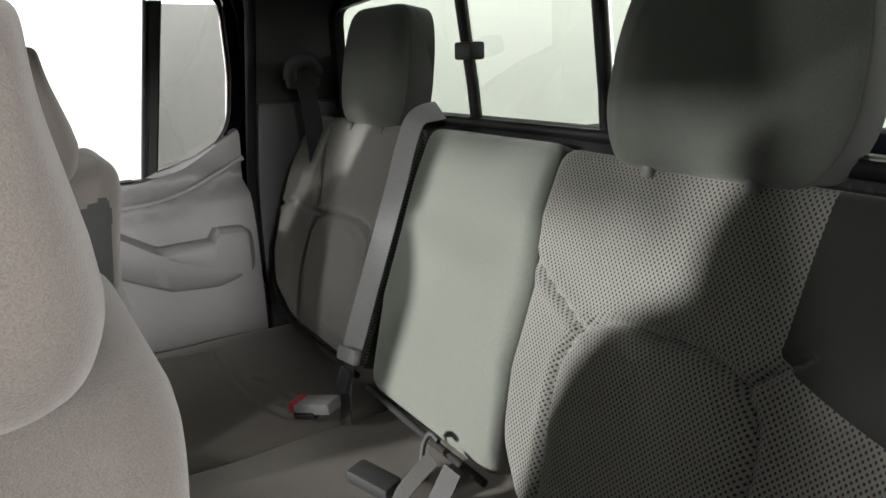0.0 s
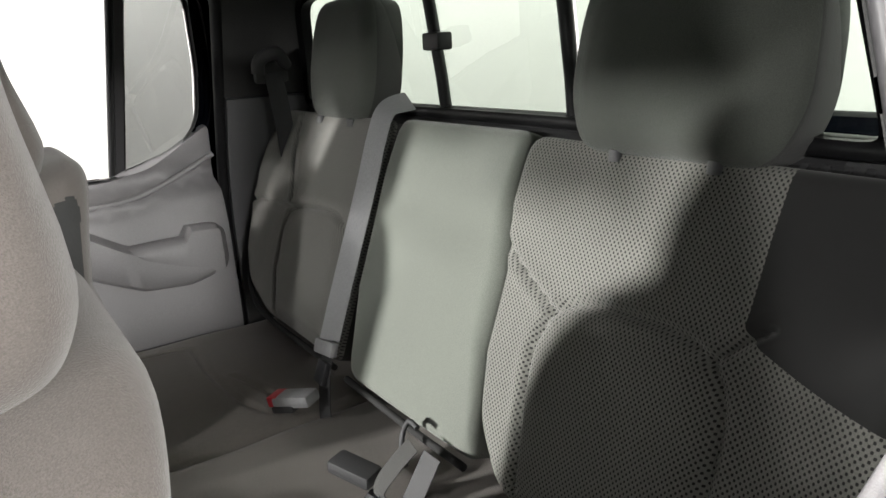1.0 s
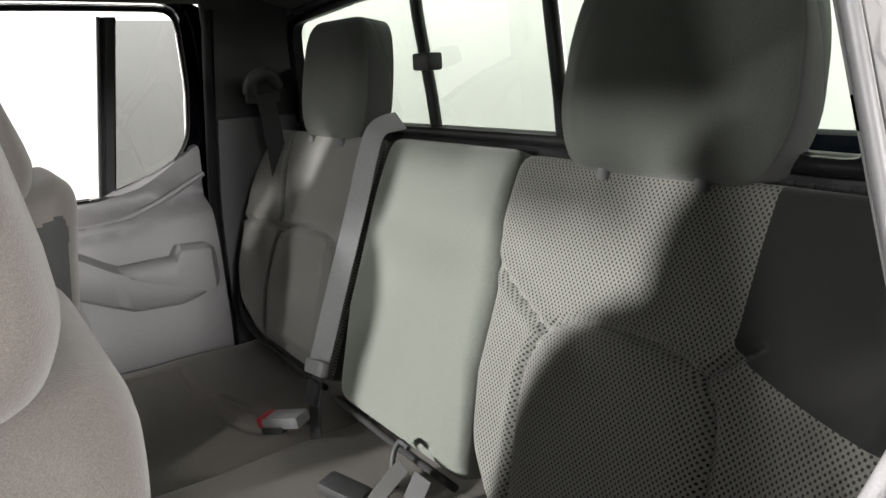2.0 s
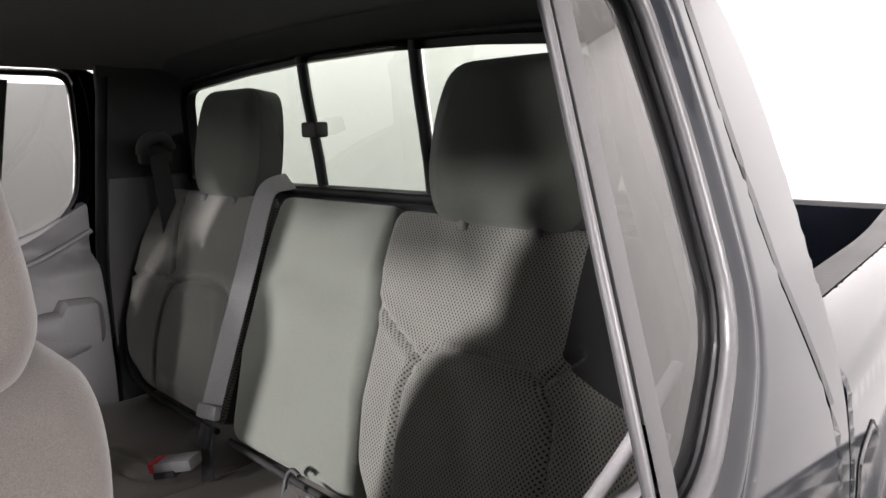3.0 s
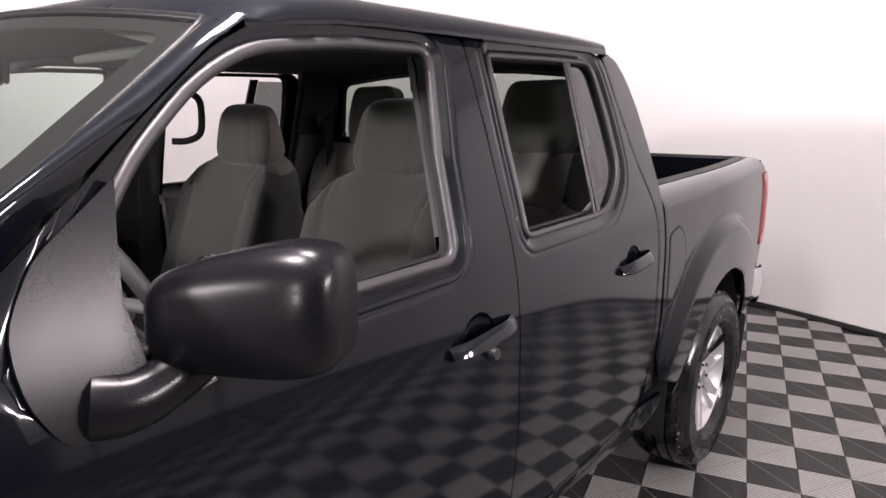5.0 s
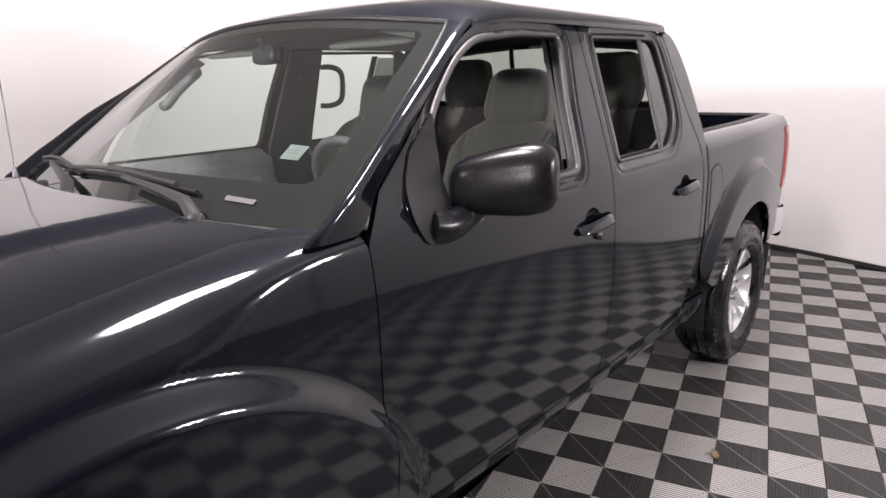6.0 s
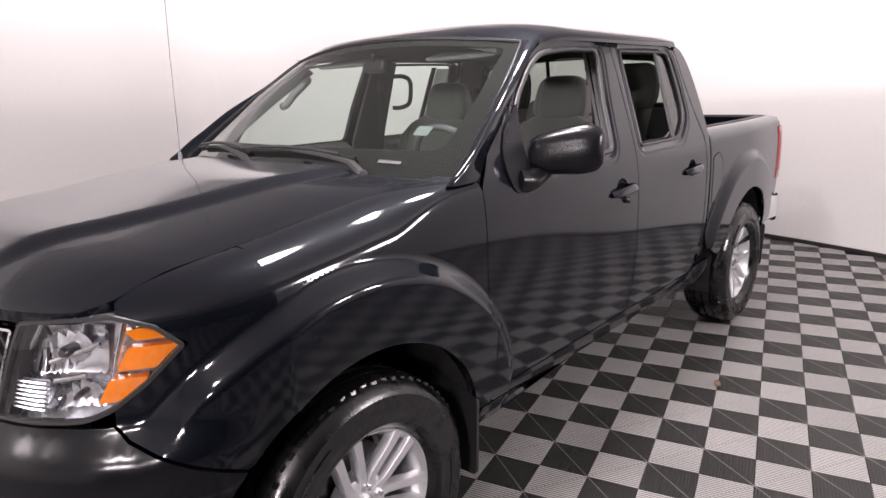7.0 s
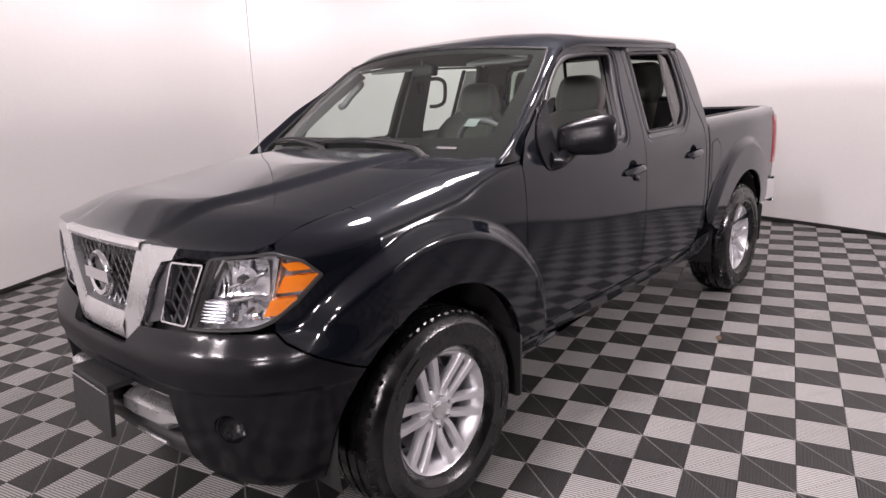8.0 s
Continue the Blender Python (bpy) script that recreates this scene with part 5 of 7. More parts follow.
# rear bumper
rows = []
for y in np.linspace(-0.86, 0.86, 41):
    k = (abs(y) / 0.86) ** 5
    x = -4.24 + 0.13 * k
    rows.append([(x + 0.10, y, 0.52), (x + 0.02, y, 0.515), (x, y, 0.55), (x - 0.005, y, 0.62), (x, y, 0.69), (x + 0.03, y, 0.715), (x + 0.12, y, 0.72)])
bm = bmesh.new()
loft(bm, rows, closed=False)
rb = part("rear_bumper", bm, M_CHROME, TRUCK, "chrome rear step bumper", smooth=50)
for s in SIDES:
    bm = bmesh.new()
    rows = []
    for q in np.linspace(0, 1, 8):
        x = -4.11 + 0.17 * q
        y = 0.86 - 0.02 * q**2
        rows.append([(x, (y - 0.03) * s, 0.52), (x, y * s, 0.54), (x, (y + 0.008) * s, 0.62), (x, y * s, 0.695), (x, (y - 0.03) * s, 0.715)])
    loft(bm, rows, closed=False)
    part("bumper_end", bm, M_CHROME, rb, smooth=50)
# fuel flap on the near side
o = [(2.575, 1.115), (2.60, 1.128), (2.665, 1.14), (2.715, 1.10), (2.735, 1.02), (2.72, 0.94), (2.66, 0.885), (2.575, 0.87)]
sheet.out = Vector((0, 1, 0))
o = rounded(o, 0.012, 3)
flap = part("fuel_flap", sheet(o, lifted(rail, 0.003), 0.02, thick=0.004, lip=0.003, side=1), M_PAINT, TRUCK, "black fuel filler flap", smooth=40)
part("flap_gap", sheet(inset(list(o), -0.005), lifted(rail, 0.0012), 0.03, [inset(list(o), 0.001)], thick=0, lip=0, side=1), M_UNDER, flap)

# ---- inside of the cab ----
def cloth_mesh(name, light, dark, pitch=0.0066, plain=False):
    """Knitted spacer cloth: staggered dark holes in a light net."""
    m = mat(name, light, 0.9, grain=(700, 0.2), blotch=(6, 0.08), sheen=0.2)
    nt = m.node_tree
    bs = nt.nodes["Principled BSDF"]
    co = nt.nodes.new("ShaderNodeTexCoord")
    sep = nt.nodes.new("ShaderNodeSeparateXYZ")
    nt.links.new(co.outputs["Object"], sep.inputs[0])
    def math_node(op, a, b=None):
        k = nt.nodes.new("ShaderNodeMath")
        k.operation = op
        for i, v in enumerate((a, b)):
            if v is None:
                continue
            if isinstance(v, (int, float)):
                k.inputs[i].default_value = v
            else:
                nt.links.new(v, k.inputs[i])
        return k.outputs[0]
    long = math_node("SUBTRACT", math_node("MULTIPLY", sep.outputs["Z"], 0.93), math_node("MULTIPLY", sep.outputs["X"], 0.37))
    k = 2 * math.pi / pitch
    a = math_node("COSINE", math_node("MULTIPLY", math_node("ADD", sep.outputs["Y"], math_node("MULTIPLY", long, 0.75)), k))
    b = math_node("COSINE", math_node("MULTIPLY", math_node("SUBTRACT", sep.outputs["Y"], math_node("MULTIPLY", long, 0.75)), k))
    r = nt.nodes.new("ShaderNodeMapRange")
    r.interpolation_type = "SMOOTHSTEP"
    r.inputs["From Min"].default_value, r.inputs["From Max"].default_value = 0.32, 1.10
    nt.links.new(math_node("ADD", a, b), r.inputs["Value"])
    mix = nt.nodes.new("ShaderNodeMix")
    mix.data_type = "RGBA"
    src = nt.nodes[m["tree_mix"]].outputs[0]
    nt.links.new(r.outputs[0], mix.inputs["Factor"])
    nt.links.new(src, mix.inputs[6])
    mix.inputs[7].default_value = (*dark, 1)
    final = mix.outputs[2]
    height = r.outputs[0]
    if plain:
        # plain dark cloth on the outer side panel, with a curved seam
        low = math_node("MAXIMUM", math_node("SUBTRACT", 2.0426, long), 0.0)
        edge = math_node("SUBTRACT", sep.outputs["Y"], math_node("MULTIPLY", math_node("MULTIPLY", low, low), 40.0))
        panel = math_node("GREATER_THAN", edge, 0.574)
        both = nt.nodes.new("ShaderNodeMix")
        both.data_type = "RGBA"
        nt.links.new(panel, both.inputs["Factor"])
        nt.links.new(final, both.inputs[6])
        # panel's own dark cloth, taken deeper still to include the shade on it
        both.inputs[7].default_value = (0.015, 0.015, 0.015, 1)
        final = both.outputs[2]
        height = math_node("MULTIPLY", height, math_node("SUBTRACT", 1.0, panel))
    nt.links.new(final, bs.inputs["Base Color"])
    bump = nt.nodes.new("ShaderNodeBump")
    bump.invert = True
    bump.inputs["Strength"].default_value, bump.inputs["Distance"].default_value = 0.6, 0.002
    nt.links.new(height, bump.inputs["Height"])
    nt.links.new(bump.outputs[0], bs.inputs["Normal"])
    return m


M_NET = cloth_mesh("knitted_seat_net", (0.172, 0.172, 0.156), (0.018, 0.018, 0.017), 0.0066, plain=True)
M_NETFINE = cloth_mesh("fine_knitted_net", (0.22, 0.215, 0.20), (0.05, 0.05, 0.05), 0.0052)
M_CUSHION = mat("warm_grey_cushion_cloth", (0.19, 0.172, 0.158), 0.93, grain=(900, 0.25), blotch=(6, 0.12), bump=0.5, bump_scale=900, sheen=0.2)
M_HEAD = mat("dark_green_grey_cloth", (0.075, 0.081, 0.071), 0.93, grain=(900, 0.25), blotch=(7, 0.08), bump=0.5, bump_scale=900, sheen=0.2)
# cloth of the front seats' backs, lightened for the light falling on them
M_SEATLIT = mat("light_grey_seat_back_cloth_lit", (0.078, 0.069, 0.063), 0.95, grain=(900, 0.25), blotch=(9, 0.08), bump=0.45, bump_scale=900, sheen=0.15)


def gauss(d, w):
    return math.exp(-(d / w) ** 2)


def dist_line(p, pts):
    best = 9.0
    for a, b in zip(pts, pts[1:]):
        ax, ay, bx, by = a[0], a[1], b[0], b[1]
        dx, dy = bx - ax, by - ay
        t = max(0, min(1, ((p[0] - ax) * dx + (p[1] - ay) * dy) / (dx * dx + dy * dy + 1e-12)))
        best = min(best, math.hypot(p[0] - ax - t * dx, p[1] - ay - t * dy))
    return best


def pad(size, power, m, bulge=None, seams=(), depth=0.007, nu=96, nv=72, flip=False):
    """A seat pad with its front towards +x: bulge(y, z) lifts the front, seams are lines (y, z) drawn in."""
    lines = [[tuple(q) for q in bend([(a, b, 0) for a, b in line], 5)] for line in seams]
    def shape(p):
        q = Vector(p)
        if q.x > 0:
            f = min(1.0, q.x / (size[0] * 0.6))
            if bulge:
                q.x += f * bulge(q.y, q.z)
            for ln in lines:
                d = dist_line((q.y, q.z), ln)
                if d < 0.03:
                    q.x -= f * (depth * gauss(d, 0.006) - 0.4 * depth * gauss(d - 0.014, 0.008))
        return q
    bm = soft_block(size, power, nu, nv, shape)
    bmesh.ops.transform(bm, matrix=m, verts=bm.verts)
    bmesh.ops.recalc_face_normals(bm, faces=bm.faces[:])
    return bm


def soft_pad(outline, m, depth=0.12, r=0.025, raised=(), seams=(), lift=None, sink=0.006, core=52):
    """An upholstered pad with its outline (y, z) and its face towards +x: raised = (polygon, height, slope) fields, seams drawn in as lines."""
    ring = resample([Vector(p) for p in outline], 0.012)
    ring = ring if area2(ring) > 0 else ring[::-1]
    P = np.array([(p.x, p.y) for p in ring])
    c = (P.max(0) + P.min(0)) / 2
    away = P - c
    far = np.hypot(away[:, 0], away[:, 1])[:, None]
    layers = [(P, np.full(len(P), -depth)), (P, np.full(len(P), -depth * 0.6))]
    for a in np.linspace(0, math.pi / 2, 7):
        layers.append((P - away / far * r * (1 - math.cos(a)), np.full(len(P), -r + r * math.sin(a))))
    base = layers[-1][0]
    for k in range(1, core):
        layers.append((c + (base - c) * (1 - k / core), np.zeros(len(P))))
    def line_dist(Q, pts):
        best = np.full(len(Q), 9.0)
        for a, b in zip(pts, pts[1:]):
            a, b = np.array(a[:2]), np.array(b[:2])
            d = b - a
            t = np.clip(((Q - a) @ d) / (d @ d + 1e-12), 0, 1)
            best = np.minimum(best, np.hypot(*(Q - a - t[:, None] * d).T))
        return best
    lines = [[tuple(q)[:2] for q in bend([(a, b, 0) for a, b in line], 5)] for line in seams]
    bm = bmesh.new()
    rows = []
    for Q, h in layers:
        w = np.clip((h + r) / r, 0, 1)
        for poly, high, slope in raised:
            d = line_dist(Q, list(poly) + [poly[0]])
            ins = np.array([inside(Vector(q), [Vector(v) for v in poly]) for q in Q])
            t = np.clip(np.where(ins, d, 0) / slope, 0, 1)
            h = h + w * high * t * t * (3 - 2 * t)
        if lift:
            h = h + w * np.array([lift(*q) for q in Q])
        for ln in lines:
            d = line_dist(Q, ln)
            h = h - w * sink * (np.exp(-(d / 0.005) ** 2) - 0.35 * np.exp(-((d - 0.013) / 0.008) ** 2))
        rows.append([m @ Vector((float(x), float(q[0]), float(q[1]))) for x, q in zip(h, Q)])
    loft(bm, rows, True, True)
    bmesh.ops.recalc_face_normals(bm, faces=bm.faces[:])
    return bm


def paint_faces(ob, rule):
    """rule(centre) -> material slot."""
    for f in ob.data.polygons:
        f.material_index = rule(f.center)


BACK_TILT = Matrix.Rotation(radians(-21.8), 4, "Y")


def back_at(x, y, z):
    return Matrix.Translation((x, y, z)) @ BACK_TILT


# rear bench: three back rests, head rests and cushions
FACE = back_at(-2.455, 0, 1.155) @ Matrix.Translation((0.075, 0, 0))
near_back = rounded([(0.181, 0.236), (0.181, 0.13), (0.205, 0.03), (0.208, -0.10), (0.232, -0.20), (0.30, -0.275), (0.70, -0.275), (0.735, -0.10), (0.735, 0.10), (0.70, 0.228)], [0.03, 0, 0, 0, 0.03, 0.03, 0.03, 0, 0.03, 0.04], 4)
near_lum = [(0.335, -0.26), (0.306, -0.12), (0.302, -0.056), (0.322, -0.008), (0.362, 0.018), (0.433, 0.026), (0.495, 0.026), (0.542, 0.012), (0.568, -0.02), (0.580, -0.076), (0.585, -0.26)]
far_back = rounded([(-0.745, 0.205), (-0.742, 0.10), (-0.730, -0.01), (-0.704, -0.14), (-0.655, -0.222), (-0.54, -0.262), (-0.185, -0.262), (-0.195, 0.0), (-0.20, 0.236), (-0.70, 0.236)], [0.04, 0, 0, 0, 0.03, 0.03, 0.02, 0, 0.02, 0.04], 4)
far_lum = [(-0.475, -0.25), (-0.526, -0.152), (-0.537, -0.05), (-0.52, -0.01), (-0.474, 0.010), (-0.368, 0.022), (-0.285, 0.010), (-0.245, -0.04), (-0.225, -0.141), (-0.215, -0.25)]
back_specs = (
    (1, near_back, near_lum, [near_lum, [(0.19, 0.075), (0.25, 0.035), (0.319, -0.002)], [(0.552, 0.010), (0.574, 0.034), (0.60, 0.06)]], M_NET),
    (-1, far_back, far_lum, [far_lum, [(-0.735, -0.012), (-0.62, 0.004), (-0.50, 0.002)], [(-0.60, 0.235), (-0.575, 0.12), (-0.53, 0.014)], [(-0.24, 0.0), (-0.21, 0.06)]], M_NETFINE),
)
for s, outline, lum, seams, cloth in back_specs:
    def lift(y, z):
        e = step(0.60, 0.72, abs(y)) * 0.018 * (1 - step(0.05, 0.22, z))
        return e - 0.006 * step(0.14, 0.24, z)
    bm = soft_pad(outline, FACE, 0.13, 0.022, [(lum, 0.014, 0.035)], seams, lift, 0.010)
    ob = part("rear_backrest", bm, [cloth, M_CLOTHDARK], TRUCK, "grey rear backrest with knitted net centre", smooth=60)
    inv = FACE.inverted()
    paint_faces(ob, lambda c: 1 if (inv @ Vector(c)).x < -0.03 else 0)
    yc, wide = (0.418, 1.09) if s > 0 else (-0.425, 0.97)
    hm = Matrix.Translation((-2.455 if s > 0 else -2.468, yc, 1.506)) @ Matrix.Rotation(radians(-9), 4, "Y")
    ho = rounded([(-0.120, -0.117), (0.120, -0.117), (0.148, -0.05), (0.143, 0.06), (0.118, 0.142), (-0.118, 0.142), (-0.143, 0.06), (-0.148, -0.05)], [0.03, 0.03, 0.05, 0.05, 0.05, 0.05, 0.05, 0.05], 5)
    ho = [(p.x * wide, p.y) for p in ho]
    bm = soft_pad(ho, hm, 0.098, 0.042, (), [[(-0.122, -0.11), (-0.136, -0.04), (-0.131, 0.04), (-0.108, 0.108)], [(0.122, -0.11), (0.136, -0.04), (0.131, 0.04), (0.108, 0.108)]], lambda y, z: -0.9 * y * y - 0.5 * z * z, 0.003, 26)
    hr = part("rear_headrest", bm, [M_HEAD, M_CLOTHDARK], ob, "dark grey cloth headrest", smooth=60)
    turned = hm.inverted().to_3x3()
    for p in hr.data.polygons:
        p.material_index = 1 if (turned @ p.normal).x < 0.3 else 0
    for dy in (-0.07, 0.07):
        part("headrest_post", tube([(-2.478, yc + dy, 1.355), (-2.502, yc + dy, 1.45)], 0.0065, 10), M_CHROME, ob, smooth=60)
        bm = lathe([(0.006, 0.0), (0.008, -0.001), (0.009, -0.004), (0.009, -0.016)], 16, axis="z")
        for v in bm.verts:
            v.co += Vector((-2.47, yc + dy, 1.392))
        part("post_collar", bm, M_PLASTIC, ob, smooth=40)
mid_back = rounded([(-0.185, 0.243), (0.172, 0.243), (0.176, 0.13), (0.198, 0.03), (0.201, -0.10), (0.222, -0.20), (0.235, -0.268), (-0.125, -0.270), (-0.178, -0.10), (-0.185, 0.10)], [0.03, 0.02, 0, 0, 0, 0, 0.02, 0.03, 0, 0], 4)
bm = soft_pad(mid_back, FACE @ Matrix.Translation((-0.004, 0, 0)), 0.12, 0.026, (), (), lambda y, z: 0.012 * (1 - (y / 0.2) ** 2) - 0.008 * step(0.12, 0.24, z), core=30)
mid = part("rear_centre_backrest", bm, M_CLOTH, TRUCK, "plain grey-green centre backrest", smooth=60)
bm = tube(bend([(-2.262, 0.150, 0.965), (-2.262, 0.128, 0.967), (-2.255, 0.118, 0.945), (-2.242, 0.130, 0.918), (-2.236, 0.15, 0.908)], 4), 0.0045, 8)
part("strap_slot", bm, M_DASH, mid, smooth=60)
# black tubes drawn as the dark shadow line in the gap below the backrests
for line in ([(-0.752, 0.10), (-0.742, -0.01), (-0.716, -0.15), (-0.664, -0.233), (-0.54, -0.272), (-0.19, -0.274)], [(-0.14, -0.278), (0.05, -0.281), (0.225, -0.279)]):
    pts = bend([FACE @ Vector((-0.012, y, z)) for y, z in line], 5)
    part("backrest_piping", tube(pts, 0.0065, 8), M_UNDER, TRUCK, "black tube standing for the shaded gap along the backrest's lower edge", smooth=60)
SEAT = Matrix(((0, 0, -1, -2.10), (0, 1, 0, 0), (1, 0, 0, 0.856), (0, 0, 0, 1)))
pad_line = [(-0.66, -0.30), (-0.67, 0.0), (-0.60, 0.03), (-0.50, 0.022), (-0.38, 0.028), (-0.30, 0.04), (-0.23, 0.08), (-0.20, 0.175)]
for y0, y1, seams in ((-0.745, -0.188, [pad_line, [(-0.19, 0.12), (-0.30, 0.10), (-0.42, 0.06)]]), (-0.182, 0.745, [[(-y - 0.02, z) for y, z in pad_line], [(0.16, -0.30), (0.165, 0.17)]])):
    o = rounded([(y0, -0.325), (y1, -0.325), (y1, 0.36), (y0, 0.36)], [0.05, 0.05, 0.02, 0.02], 5)
    bm = soft_pad(o, SEAT, 0.15, 0.035, (), seams, lambda y, z: 0.014 * step(0.0, -0.25, z) - 0.012 * step(0.05, 0.25, z) + 0.006 * math.cos(min(1, abs(abs(y) - 0.44) / 0.25) * math.pi), 0.005, 46)
    part("rear_cushion", bm, M_CUSHION, TRUCK, "grey cloth rear seat cushion", smooth=60)
bm = box((0.40, 1.40, 0.16), (-2.15, 0, 0.68), 0.03)
part("seat_base", bm, M_DASH, TRUCK, smooth=40)

# belts and buckles on the rear bench
def strap(points, width, normal=(1, 0, 0.4), thick=0.0018):
    bm = bmesh.new()
    pts = [Vector(p) for p in bend(points, 6)]
    rows = []
    for i, p in enumerate(pts):
        d = (pts[min(i + 1, len(pts) - 1)] - pts[max(i - 1, 0)]).normalized()
        n = Vector(normal)
        a = d.cross(n).normalized() * width / 2
        n = a.cross(d).normalized() * thick
        rows.append([p + a, p - a, p - a - n, p + a - n])
    loft(bm, rows, True, True)
    bmesh.ops.recalc_face_normals(bm, faces=bm.faces[:])
    return bm


belt = part("centre_belt", strap([(-2.53, -0.21, 1.43), (-2.475, -0.212, 1.418), (-2.445, -0.208, 1.37), (-2.405, -0.202, 1.27), (-2.335, -0.196, 1.10), (-2.283, -0.182, 0.985)], 0.046, (0.8, 0.45, 0.4)), M_BELT, TRUCK, "grey seat belt webbing", smooth=60)
part("lower_webbing", strap([(-2.283, -0.182, 0.985), (-2.262, -0.170, 0.93), (-2.245, -0.150, 0.875), (-2.24, -0.14, 0.855)], 0.040), M_DASH, belt, "black lower belt webbing", smooth=60)
bm = box((0.018, 0.07, 0.03), (-2.276, -0.182, 0.978), 0.007, turn=Matrix.Rotation(radians(-22), 4, "Y") @ Matrix.Rotation(radians(8), 4, "X"))
part("belt_slider", bm, M_BUCKLE, belt, "grey plastic belt slider", smooth=40)
bm = box((0.012, 0.035, 0.045), (-2.258, -0.172, 0.935), 0.003, turn=Matrix.Rotation(radians(-22), 4, "Y"))
part("belt_tongue", bm, M_DARKMETAL, belt, smooth=40)


def buckle(at, turn, red, name="belt_buckle"):
    m = Matrix.Translation(at) @ turn
    bm = box((0.085, 0.042, 0.024), (0, 0, 0), 0.007)
    bmesh.ops.transform(bm, matrix=m, verts=bm.verts)
    ob = part(name, bm, M_BUCKLE if red else M_DASH, TRUCK, "grey seat belt buckle with a red button" if red else "black seat belt buckle", smooth=40)
    if red:
        bm = box((0.024, 0.038, 0.021), (0.042, 0, 0.002), 0.003)
        bmesh.ops.transform(bm, matrix=m, verts=bm.verts)
        part("release_button", bm, M_RED, ob, "red release button", smooth=40)
        bm = box((0.05, 0.047, 0.014), (0.02, 0, -0.013), 0.004)
        bmesh.ops.transform(bm, matrix=m, verts=bm.verts)
        part("buckle_shell", bm, M_DASH, ob, smooth=40)
    return ob


buckle((-2.195, -0.165, 0.905), Matrix.Rotation(radians(-60), 4, "Z") @ Matrix.Rotation(radians(12), 4, "Y"), True)
buckle((-2.185, 0.075, 0.885), Matrix.Rotation(radians(-70), 4, "Z") @ Matrix.Rotation(radians(-4), 4, "Y"), False)
part("buckle_webbing", strap([(-2.235, 0.175, 0.96), (-2.205, 0.165, 0.93), (-2.185, 0.15, 0.89), (-2.19, 0.16, 0.86)], 0.030), M_CLOTHDARK, TRUCK, "folded dark grey belt webbing", smooth=60)
bm = box((0.038, 0.03, 0.010), (-2.18, 0.14, 0.872), 0.003, turn=Matrix.Rotation(radians(35), 4, "Z") @ Matrix.Rotation(radians(20), 4, "X"))
part("belt_tongue", bm, M_CHROME, TRUCK, smooth=40)
part("outer_buckle_webbing", strap([(-2.245, 0.21, 0.955), (-2.215, 0.21, 0.91), (-2.19, 0.205, 0.865)], 0.04), M_DASH, TRUCK, smooth=60)

